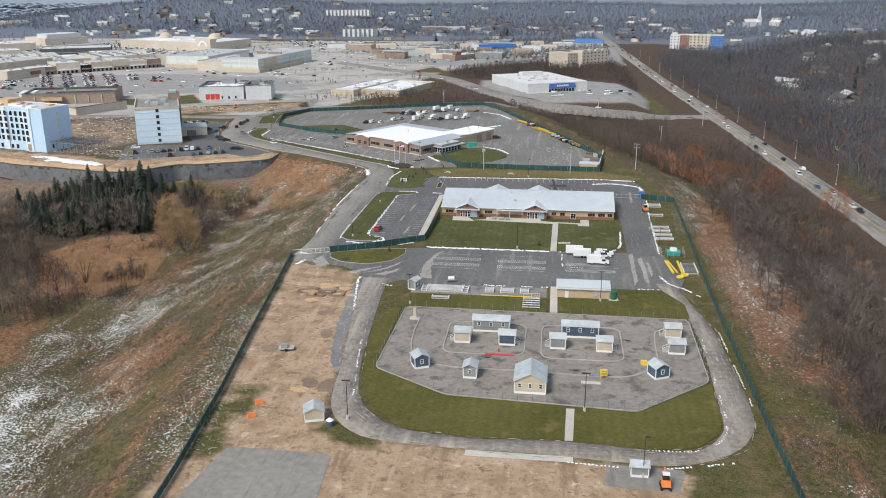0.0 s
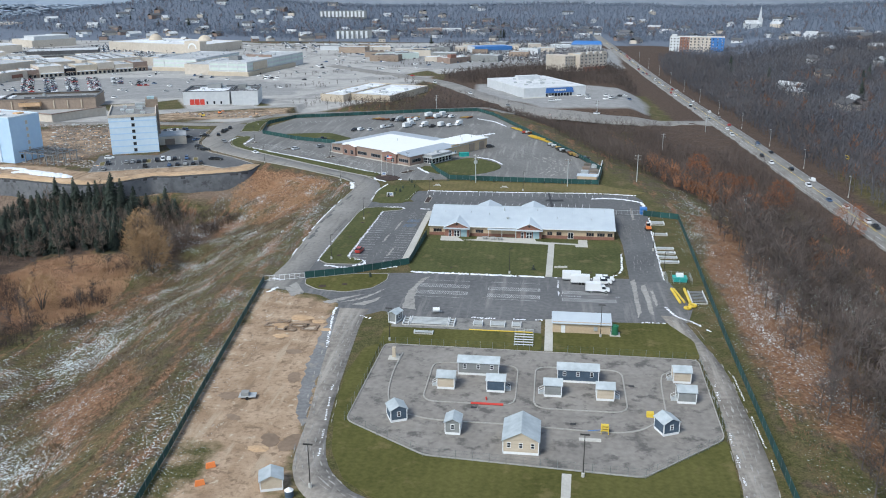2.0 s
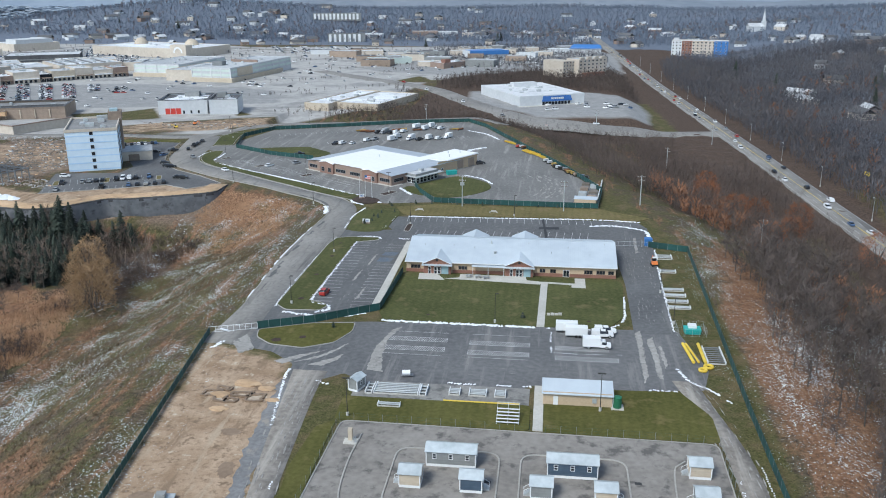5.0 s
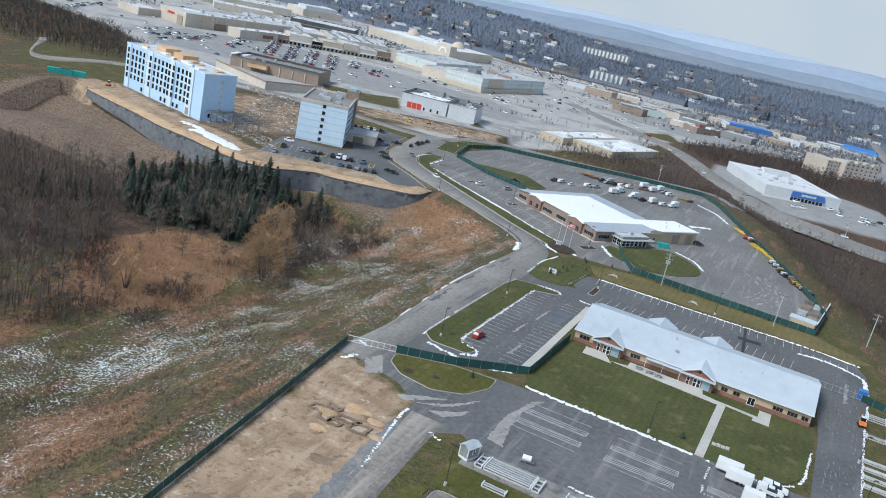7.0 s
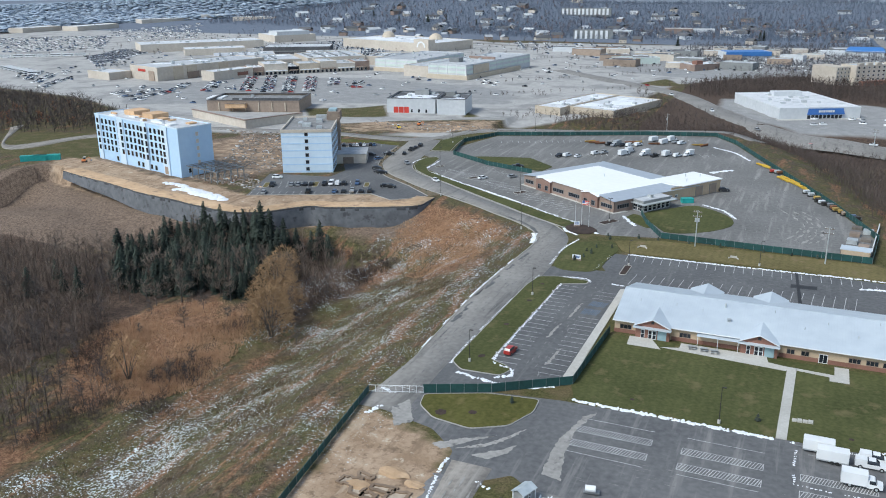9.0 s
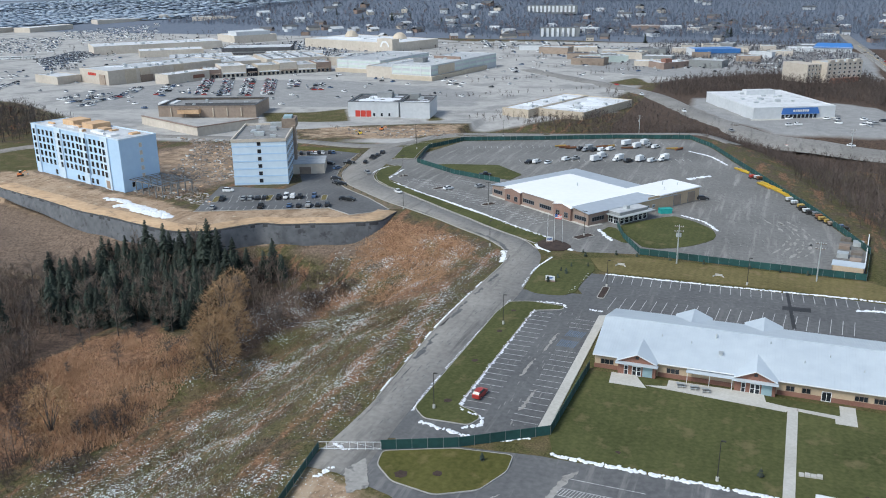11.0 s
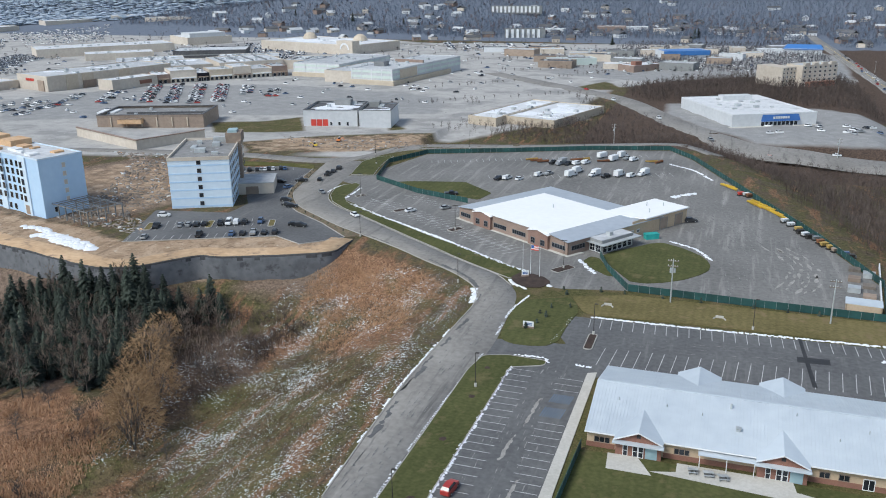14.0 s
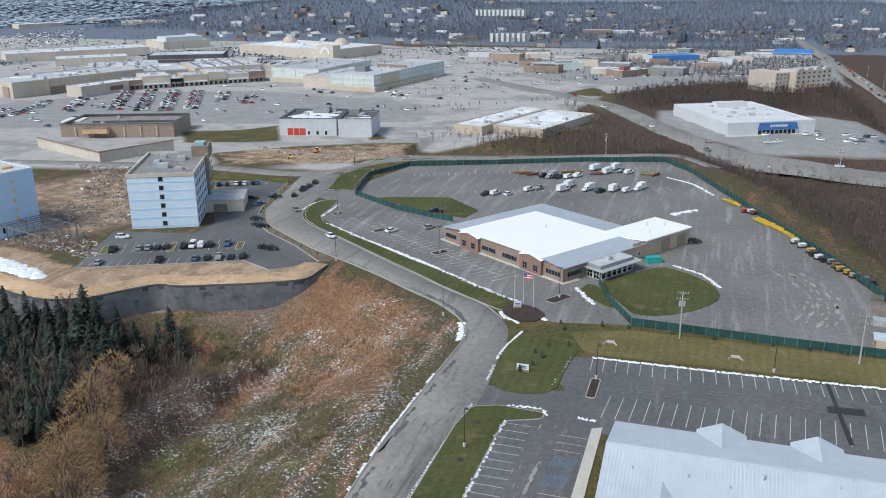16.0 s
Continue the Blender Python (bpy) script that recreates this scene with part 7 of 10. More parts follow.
def sky_backdrop():
    """Pale overcast sky and haze beyond the last ridge: one plain curved sheet."""
    m = bpy.data.materials.new("backdrop_sky")
    m.use_nodes = True
    n, l = m.node_tree.nodes, m.node_tree.links
    glow, tex, geo, mix = n.new("ShaderNodeEmission"), n.new("ShaderNodeTexNoise"), n.new("ShaderNodeNewGeometry"), n.new("ShaderNodeMix")
    tex.inputs["Scale"].default_value, tex.inputs["Detail"].default_value = 0.0016, 3
    mix.data_type = "RGBA"
    mix.inputs["A"].default_value, mix.inputs["B"].default_value = (0.335, 0.375, 0.435, 1), (0.405, 0.435, 0.485, 1)
    l.new(geo.outputs["Position"], tex.inputs["Vector"])
    l.new(tex.outputs["Fac"], mix.inputs["Factor"])
    l.new(mix.outputs["Result"], glow.inputs["Color"])
    l.new(glow.outputs[0], n["Material Output"].inputs["Surface"])
    verts, faces, k = [], [], 40
    for i in range(k + 1):
        a = radians(-75 + 130 * i / k)
        for z in (-40, 120, 400, 900):
            verts.append((30 + 4620 * math.sin(a), -200 + 4620 * math.cos(a), z))
    for i in range(k):
        for j in range(3):
            faces.append((i * 4 + j, i * 4 + j + 1, i * 4 + j + 5, i * 4 + j + 4))
    return tagged(raw("backdrop", verts, faces, m, smooth=True), "pale grey-blue overcast sky at the horizon", "sky", kind="structure")


sky_backdrop()

# ---- trees ----


def mesh_from(name, verts, tris, materials, slots=None):
    """A mesh of triangles from arrays."""
    me = bpy.data.meshes.new(name)
    v, f = np.asarray(verts, np.float32), np.asarray(tris, np.int32)
    me.vertices.add(len(v))
    me.vertices.foreach_set("co", v.ravel())
    me.loops.add(f.size)
    me.loops.foreach_set("vertex_index", f.ravel())
    me.polygons.add(len(f))
    me.polygons.foreach_set("loop_start", np.arange(0, f.size, 3, dtype=np.int32))
    for m in materials:
        me.materials.append(m)
    if slots is not None:
        me.polygons.foreach_set("material_index", np.asarray(slots, np.int32))
    me.update(calc_edges=True)
    return me


def limb(V, T, a, b, r0, r1, n=4):
    """A tapered bar added to lists of vertices and triangles."""
    a, b = np.array(a, float), np.array(b, float)
    d = (b - a) / (np.linalg.norm(b - a) + 1e-9)
    u = np.cross(d, (0.3, 0.9, 0.2))
    u /= np.linalg.norm(u)
    w_ = np.cross(d, u)
    k = len(V)
    for c, r in ((a, r0), (b, r1)):
        for j in range(n):
            q = j * math.tau / n
            V.append(c + r * (math.cos(q) * u + math.sin(q) * w_))
    for j in range(n):
        i, m = k + j, k + (j + 1) % n
        T.append((i, m, m + n))
        T.append((i, m + n, i + n))


def twig(V, T, p, d, length, wide, rr):
    """A slender three-cornered twig."""
    d = np.array(d, float)
    d /= np.linalg.norm(d) + 1e-9
    s = np.cross(d, (rr.uniform(-1, 1), rr.uniform(-1, 1), rr.uniform(-1, 1)))
    s *= wide / 2 / (np.linalg.norm(s) + 1e-9)
    k = len(V)
    V.extend((p - s, p + s, p + d * length))
    T.append((k, k + 1, k + 2))


def bare_tree(seed, tall=12.0, branches=10, twigs=36, wide=0.13):
    """Trunk and crown of a leafless tree: limbs that fork, and many fine twigs."""
    rr = random.Random(seed)
    TV, TT, CV, CT = [], [], [], []
    bend = np.array([rr.uniform(-0.5, 0.5), rr.uniform(-0.5, 0.5), 0])
    p0, p1, p2 = np.array([0, 0, -0.4]), np.array([0, 0, tall * 0.35]) + bend * 0.4, np.array([0, 0, tall * 0.72]) + bend
    limb(TV, TT, p0, p1, tall * 0.018, tall * 0.013, 6)
    limb(TV, TT, p1, p2, tall * 0.013, tall * 0.006, 5)
    limb(TV, TT, p2, p2 + (bend[0], bend[1], tall * 0.25), tall * 0.006, 0.02, 3)
    for i in range(branches):
        f = 0.28 + 0.66 * i / branches
        s = p1 + (p2 - p1) * (f - 0.35) / 0.37 if f > 0.35 else p0 + (p1 - p0) * f / 0.35
        a, up = rr.uniform(0, math.tau), rr.uniform(0.35, 0.95)
        L = tall * rr.uniform(0.24, 0.4) * (1.15 - 0.55 * f)
        d = np.array([math.cos(a), math.sin(a), up])
        d /= np.linalg.norm(d)
        e = s + d * L
        limb(TV, TT, s, e, tall * 0.0065, 0.025, 4)
        for j in range(twigs):
            g = rr.uniform(0.25, 1.0)
            q = s + d * L * g + np.array([rr.gauss(0, 0.09), rr.gauss(0, 0.09), rr.gauss(0, 0.06)]) * tall * g
            td = d + np.array([rr.uniform(-1, 1), rr.uniform(-1, 1), rr.uniform(0, 1.3)])
            twig(CV, CT, q, td, tall * rr.uniform(0.07, 0.17), wide * rr.uniform(0.6, 1.4), rr)
    return (TV, TT), (CV, CT)


def conifer(seed, tall=11.0):
    rr = random.Random(seed)
    TV, TT, CV, CT = [], [], [], []
    limb(TV, TT, (0, 0, -0.4), (0, 0, tall * 0.97), tall * 0.017, 0.02, 6)
    tiers = int(tall * 1.9)
    for i in range(tiers):
        f = i / tiers
        z = tall * (0.06 + 0.92 * f)
        r = tall * rr.uniform(0.17, 0.27) * (1 - f) ** 0.7 + 0.16
        for j in range(int(26 - 14 * f)):
            a = rr.uniform(0, math.tau)
            L = r * rr.uniform(0.5, 1.25)
            d = np.array([math.cos(a), math.sin(a), rr.uniform(-0.5, 0.05)])
            s = np.array([0, 0, z + rr.uniform(-0.2, 0.2)])
            e = s + d * L
            side = np.array([-d[1], d[0], rr.uniform(-0.3, 0.3)]) * (0.10 + 0.13 * L)
            k = len(CV)
            CV.extend((s + (0, 0, 0.15), s + d * L * 0.62 + side, e, s + d * L * 0.62 - side, s + d * L * 0.5 + (0, 0, 0.22)))
            CT.extend(((k, k + 1, k + 4), (k + 1, k + 2, k + 4), (k + 2, k + 3, k + 4), (k + 3, k, k + 4)))
    return (TV, TT), (CV, CT)


def willow(seed, tall=7.5):
    """A rounded tan shrub-tree of arching whips."""
    rr = random.Random(seed)
    TV, TT, CV, CT = [], [], [], []
    for i in range(6):
        a = rr.uniform(0, math.tau)
        e = np.array([math.cos(a) * tall * 0.28, math.sin(a) * tall * 0.28, tall * rr.uniform(0.55, 0.8)])
        limb(TV, TT, (0, 0, -0.3), e * (0.45, 0.45, 0.55), tall * 0.02, tall * 0.012, 5)
        limb(TV, TT, e * (0.45, 0.45, 0.55), e, tall * 0.012, 0.03, 4)
    for i in range(1100):
        a, h_ = rr.uniform(0, math.tau), rr.uniform(0.1, 1)
        r = tall * 0.52 * math.sqrt(max(0.03, 1 - (h_ - 0.42) ** 2 / 0.36)) * rr.uniform(0.5, 1.05)
        p = np.array([math.cos(a) * r, math.sin(a) * r, tall * h_])
        d = np.array([math.cos(a) * 0.6, math.sin(a) * 0.6, rr.uniform(-0.7, 1.0)])
        twig(CV, CT, p, d, tall * rr.uniform(0.10, 0.2), 0.095, rr)
    return (TV, TT), (CV, CT)


def plant(kind, places, meshes, crown_mat, name, label, category, group, lo=0.75, hi=1.25, seed=3, trunk_mat=None):
    rr = random.Random(seed)
    made = [(mesh_from("trunk", *t, [trunk_mat or bark]), mesh_from("crown", *c, [crown_mat])) for t, c in meshes]
    for x, y in places:
        s = rr.uniform(lo, hi)
        top = thing(name, pose(x, y, ground_z(x, y) - 0.2, 0, 0, rr.uniform(0, 360)) @ Matrix.Diagonal((s, s, s * rr.uniform(0.9, 1.1), 1)), label, category, group)
        tm, cm = rr.choice(made)
        for n_, m_ in (("trunk", tm), ("crown", cm)):
            ob = new(n_, m_)
            ob.parent = top


def scatter(poly, count, seed, keep=None, near=0.0):
    """Random places in an outline, none nearer to another than near."""
    rr = random.Random(seed)
    xs, ys = [p[0] for p in poly], [p[1] for p in poly]
    out, tries = [], 0
    while len(out) < count and tries < count * 30:
        tries += 1
        p = (rr.uniform(min(xs), max(xs)), rr.uniform(min(ys), max(ys)))
        if not within(poly, np.array([p[0]]), np.array([p[1]]))[0] or (keep and not keep(*p)):
            continue
        if near and any((p[0] - q[0]) ** 2 + (p[1] - q[1]) ** 2 < near * near for q in out):
            continue
        out.append(p)
    return out


def woods(name, places, variants, materials, label, lo=0.7, hi=1.25, seed=1, sink=0.3):
    """Many trees joined into one mesh: trunks in the first material, crowns in the second."""
    rng = np.random.default_rng(seed)
    P = np.array(places, float)
    Z = height(P[:, 0], P[:, 1]) - sink
    V, T, S, k = [], [], [], 0
    prepared = []
    for (tv, tt), (cv, ct) in variants:
        tv, cv = np.array(tv), np.array(cv)
        prepared.append((np.concatenate([tv, cv]), np.concatenate([np.array(tt), np.array(ct) + len(tv)]), np.r_[np.zeros(len(tt)), np.ones(len(ct))]))
    for i in range(len(P)):
        v, t, s = prepared[rng.integers(len(prepared))]
        a, q = rng.uniform(0, math.tau), rng.uniform(lo, hi)
        c, d = math.cos(a) * q, math.sin(a) * q
        V.append(np.stack([v[:, 0] * c - v[:, 1] * d + P[i, 0], v[:, 0] * d + v[:, 1] * c + P[i, 1], v[:, 2] * q + Z[i]], 1))
        T.append(t + k)
        S.append(s)
        k += len(v)
    ob = new(name, mesh_from(name, np.concatenate(V), np.concatenate(T), materials, np.concatenate(S)))
    return tagged(ob, label, "woods", kind="stuff")


def off_road(x, y):
    """Clear of the highway and the roads."""
    px, py = np.array([x]), np.array([y])
    return away(HWY_L, px, py, False)[0] > 9 and away(HWY_R, px, py, False)[0] > 9 and away(SIDE_LINE, px, py, False)[0] > 13


# a light haze mixed into the twig colour beyond the highway
twig_mid_haze = surf("twig_mid_haze", (0.062, 0.064, 0.076), (0.135, 0.127, 0.135), 0.95, 0.06, 0.012, 0, vary=0, stain=(0.165, 0.115, 0.098), stain_at=0.62)


def thicket(name, poly, spacing, tall, materials, label, seed, twigs=12, wide=0.3, gap=0.25, trunk=0.3, edge=8.0, category="woods"):
    """A wide stand of small leafless trees in one mesh: slim trunks and rising twigs, on an uneven grid with glades."""
    rng = np.random.default_rng(seed)
    xs = np.arange(min(p[0] for p in poly), max(p[0] for p in poly), spacing)
    ys = np.arange(min(p[1] for p in poly), max(p[1] for p in poly), spacing)
    X, Y = (g.ravel() for g in np.meshgrid(xs, ys))
    X, Y = X + rng.uniform(-0.5, 0.5, X.size) * spacing, Y + rng.uniform(-0.5, 0.5, X.size) * spacing
    k = 0.9 / (spacing * 2.2)
    wave = np.sin(X * k + 1.7 * np.sin(Y * k * 0.8 + seed)) * np.sin(Y * k * 1.1 + 1.3 * np.sin(X * k * 0.7)) + 0.5 * np.sin(X * k * 2.7 + Y * k * 1.9)
    ok = within(poly, X, Y) & (away(poly, X, Y) > rng.exponential(edge, X.size) - edge * 0.4) & (wave > rng.uniform(-1.6, -1.6 + 2.4 * gap, X.size) - 0.2)
    for line, clear in ((HWY_L, 10), (HWY_R, 10), (SIDE_LINE, 12)):
        ok &= away(line, X, Y, False) > clear
    X, Y = X[ok], Y[ok]
    n = len(X)
    Z, H = height(X, Y) - 0.3, tall * rng.uniform(0.55, 1.2, n) * (1 + 0.15 * wave[ok])
    out, slots = [], []
    tip = np.stack([X + rng.normal(0, 0.05, n) * H, Y + rng.normal(0, 0.05, n) * H, Z + H], 1)
    a = rng.uniform(0, math.tau, n)
    for q in (0, math.pi / 2):
        o = np.stack([np.cos(a + q), np.sin(a + q), 0 * a], 1) * trunk / 2
        p = np.stack([X, Y, Z], 1)
        out.append(np.stack([p - o, p + o, tip], 1))
        slots.append(np.zeros(n))
    for j in range(twigs):
        a, f = rng.uniform(0, math.tau, n), rng.uniform(0.22, 0.85, n)
        r = H * rng.uniform(0.02, 0.16, n)
        p = np.stack([X + np.cos(a) * r, Y + np.sin(a) * r, Z + f * H], 1)
        L = H * rng.uniform(0.16, 0.36, n)
        lean = rng.uniform(0.25, 1.1, n)
        d = np.stack([np.cos(a) * lean, np.sin(a) * lean, rng.uniform(0.5, 1.2, n)], 1)
        d *= (L / np.linalg.norm(d, axis=1))[:, None]
        b = rng.uniform(0, math.tau, n)
        o = np.stack([np.cos(b), np.sin(b), rng.uniform(-0.3, 0.3, n)], 1) * (wide * rng.uniform(0.5, 1.3, n) / 2)[:, None]
        out.append(np.stack([p - o, p + o, p + d], 1))
        slots.append(np.ones(n))
    V = np.concatenate(out).reshape(-1, 3)
    ob = new(name, mesh_from(name, V, np.arange(len(V)).reshape(-1, 3), materials, np.concatenate(slots)))
    return tagged(ob, label, category, kind="stuff")


def crowns(name, poly, spacing, size, material, label, seed, gap=0.2, squash=0.9):
    """Far woods seen as a canopy: uneven rounded crowns, each a small lumpy dome, with glades between."""
    rng = np.random.default_rng(seed)
    xs = np.arange(min(p[0] for p in poly), max(p[0] for p in poly), spacing)
    ys = np.arange(min(p[1] for p in poly), max(p[1] for p in poly), spacing)
    X, Y = (g.ravel() for g in np.meshgrid(xs, ys))
    X, Y = X + rng.uniform(-0.6, 0.6, X.size) * spacing, Y + rng.uniform(-0.6, 0.6, X.size) * spacing
    k = 0.5 / (spacing * 2.2)
    wave = np.sin(X * k + 1.7 * np.sin(Y * k * 0.8 + seed)) * np.sin(Y * k * 1.1 + 1.3 * np.sin(X * k * 0.7)) + 0.5 * np.sin(X * k * 2.7 + Y * k * 1.9)
    ok = within(poly, X, Y) & (wave > rng.uniform(-1.6, -1.6 + 2.4 * gap, X.size) - 0.2)
    for line, clear in ((HWY_L, 14), (HWY_R, 14), (SIDE_LINE, 14)):
        ok &= away(line, X, Y, False) > clear
    X, Y = X[ok], Y[ok]
    n = len(X)
    R = size * rng.uniform(0.55, 1.35, n)
    Z = height(X, Y) + R * rng.uniform(0.1, 0.8, n)
    rings = [(0.0, 1.0, 1), (0.62, 0.72, 6), (1.0, 0.05, 6), (0.6, -0.7, 6)]
    verts = []
    for f, h_, m in rings:
        for j in range(m):
            a_ = j * math.tau / m + (0.5 if h_ < 0.5 else 0) + rng.uniform(-0.3, 0.3, n)
            q = R * rng.uniform(0.75, 1.25, n)
            verts.append(np.stack([X + q * f * np.cos(a_), Y + q * f * np.sin(a_), Z + q * h_ * squash], 1))
    V = np.stack(verts, 1)
    tri = []
    for j in range(6):
        m = (j + 1) % 6
        tri += [(0, 1 + j, 1 + m), (1 + j, 7 + j, 7 + m), (1 + j, 7 + m, 1 + m), (7 + j, 13 + j, 13 + m), (7 + j, 13 + m, 7 + m)]
    T = (np.arange(n)[:, None, None] * 19 + np.array(tri)[None]).reshape(-1, 3)
    me = mesh_from(name, V.reshape(-1, 3), T, [material])
    me.polygons.foreach_set("use_smooth", [True] * len(me.polygons))
    return tagged(new(name, me), label, "woods", kind="stuff")


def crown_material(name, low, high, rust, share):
    """Far canopy with haze painted into its colours: each crown a little different, some turned to the rust tone,
    broken up by fine noise.
    """
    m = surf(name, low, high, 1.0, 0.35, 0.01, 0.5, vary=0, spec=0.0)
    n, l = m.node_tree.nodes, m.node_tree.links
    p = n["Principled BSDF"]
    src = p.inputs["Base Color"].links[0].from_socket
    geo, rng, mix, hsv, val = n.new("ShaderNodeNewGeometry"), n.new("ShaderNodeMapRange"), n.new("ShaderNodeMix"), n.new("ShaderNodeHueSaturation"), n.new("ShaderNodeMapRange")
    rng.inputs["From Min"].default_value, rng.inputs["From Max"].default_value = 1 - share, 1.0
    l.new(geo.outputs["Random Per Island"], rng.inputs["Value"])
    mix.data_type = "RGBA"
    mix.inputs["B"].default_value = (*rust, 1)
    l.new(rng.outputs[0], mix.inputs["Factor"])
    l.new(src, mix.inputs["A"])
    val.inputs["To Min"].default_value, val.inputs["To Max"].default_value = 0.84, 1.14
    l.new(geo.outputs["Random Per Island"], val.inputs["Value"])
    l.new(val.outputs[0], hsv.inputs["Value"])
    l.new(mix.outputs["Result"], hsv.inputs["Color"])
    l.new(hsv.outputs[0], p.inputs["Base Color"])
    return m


# rust twigs greyed by haze in their colour
twig_rust_haze = surf("twig_rust_haze", (0.135, 0.115, 0.125), (0.20, 0.165, 0.17), 0.95, 0.05, 0.01, 0, vary=0)
# both canopies hold their haze as pale blue base colour
canopy_far_haze = crown_material("canopy_far_haze", (0.29, 0.35, 0.435), (0.37, 0.43, 0.51), (0.38, 0.39, 0.43), 0.2)
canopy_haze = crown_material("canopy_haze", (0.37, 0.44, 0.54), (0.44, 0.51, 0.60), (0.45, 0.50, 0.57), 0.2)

NEAR_BARE = [bare_tree(s, t) for s, t in ((11, 12), (12, 10), (13, 13.5), (14, 9), (15, 11))]
EAST = [(99, -240), (168, -240), (160, 40), (154, 150), (148, 230), (128, 200), (110, 240), (118, 285), (70, 280), (40, 218), (62, 142), (80, 112), (98, 82), (112, 45), (104, 0), (112, -60), (104, -120)]
plant("bare", scatter([(96, -150), (112, -150), (110, -60), (112, 40), (100, 40), (98, -60)], 60, 77, near=4.0), NEAR_BARE, twig_brown, "bare_tree", "leafless grey-brown tree on the snowy edge of the woods", "tree", "bare trees", 0.65, 1.1)
plant("oak", [(116, 164), (120, 114), (142, 102), (121, 63), (128, 110), (112, 140), (135, 85), (158, 60)], [willow(s, 8.5) for s in (61, 62, 63)], twig_oak, "oak_tree", "rounded oak holding its rust-brown winter leaves", "tree", "rust-brown oaks", 1.15, 1.6)
plant("bare", scatter([(104, -170), (135, -170), (138, 40), (118, 66), (106, 0), (112, -60)], 130, 5, near=4.0), NEAR_BARE, twig_brown, "bare_tree", "leafless grey-brown tree on the wooded slope", "tree", "trees on the slope", 0.75, 1.25)
thicket("woods", EAST, 2.9, 9.5, [twig_umber, twig_umber], "dense leafless woods on the slope below the fence", 1, 26, 0.15, 0.28, 0.2, 7)
thicket("woods", [(98, 62), (112, 60), (122, 110), (104, 150), (88, 170), (84, 130)], 6.0, 8, [bark, twig_rust], "rust-leaved oaks among the bare woods", 2, 60, 0.45, 0.5, 0.3, 2)
thicket("woods", [(118, -20), (150, -30), (150, 50), (124, 60)], 8.0, 8, [bark, twig_rust], "rust-leaved oaks among the bare woods", 22, 60, 0.45, 0.6, 0.3, 2)
thicket("woods", [(176, -120), (180, 60), (170, 150), (162, 262), (150, 436), (148, 560), (160, 760), (420, 760), (420, 0)], 3.5, 10, [twig_mid_haze, twig_mid_haze], "bare woods beyond the highway", 3, 16, 0.36, 0.1, 0.3)
thicket("woods", [(160, 760), (210, 880), (420, 880), (640, 1120), (760, 900), (700, 500), (420, 0), (400, 760)], 6.0, 8, [twig_slate_haze, twig_slate_haze], "bare wooded hillside beyond the highway", 4, 12, 0.7, 0.1, 0.4)
thicket("woods", [(180, 60), (330, 60), (380, 600), (200, 560)], 16.0, 10, [bark, twig_rust], "rust-leaved trees beyond the highway", 5, 30, 0.5, 1.0, 0.3)
thicket("woods", [(-62, 302), (-8, 306), (10, 290), (46, 228), (76, 288), (92, 304), (50, 318), (6, 338), (-30, 352), (-62, 384), (-96, 362), (-118, 330)], 2.5, 5.0, [twig_umber, twig_umber], "bare scrub behind the service yard", 6, 18, 0.2, 0.45, 0.16)
thicket("woods", [(-66, 532), (-36, 584), (8, 622), (60, 640), (112, 648), (114, 446), (76, 474), (8, 482), (-26, 476), (-42, 466)], 3.4, 7, [twig_umber, twig_umber], "bare thicket behind the white store", 7, 18, 0.3, 0.15, 0.3)
WEST = [(-112, -56), (-132, -60), (-146, -26), (-160, 4), (-196, 22), (-215, 30), (-300, 18), (-440, 0), (-440, -230), (-112, -230), (-108, -150), (-120, -90)]
thicket("woods", WEST, 2.9, 9, [twig_valley, twig_valley], "dark leafless woods on the valley floor", 8, 26, 0.17, 0.22, 0.26, 10)
plant("bare", scatter([(-116, -52), (-146, -26), (-178, 10), (-200, 0), (-200, -140), (-118, -140)], 90, 14, near=5), NEAR_BARE, twig_brown, "bare_tree", "leafless dark tree on the valley floor", "tree", "trees in the valley", 0.5, 0.9, 8)
plant("bare", [(-89, -8), (-106, -42), (-118, -2), (-104, -38), (-110, -44), (-143, -7), (-130, 2), (-126, -12), (-99, 26), (-106, 30), (-112, 50), (-108, -30), (-136, -20)], NEAR_BARE, bark, "dead_tree", "dead grey tree standing in dry grass", "tree", "", 0.4, 0.7, 9)
thicket("woods", [(-334.7, 173.3), (-399.7, 137), (-520, 150), (-760, 330), (-660, 345), (-560, 292), (-440, 262), (-334.7, 197.2)], 4.2, 9, [bark, twig_brown], "bare woods beside the mall", 10, 16, 0.36, 0.15, 0.3)
thicket("woods", [(-361.5, 182.8), (-399.7, 154.2), (-470, 200), (-430, 240)], 14, 8, [bark, twig_rust], "rust-leaved trees beside the mall", 23, 40, 0.6, 0.3, 0.3)
thicket("woods", [(-126, 66), (-100, 56), (-100, 30), (-112, 26), (-140, 12), (-196, 14), (-210, 30), (-190, 46), (-150, 58)], 3.4, 8.5, [twig_valley, twig_valley], "bare trees among the conifers", 11, 26, 0.15, 0.3, 0.2, 6)
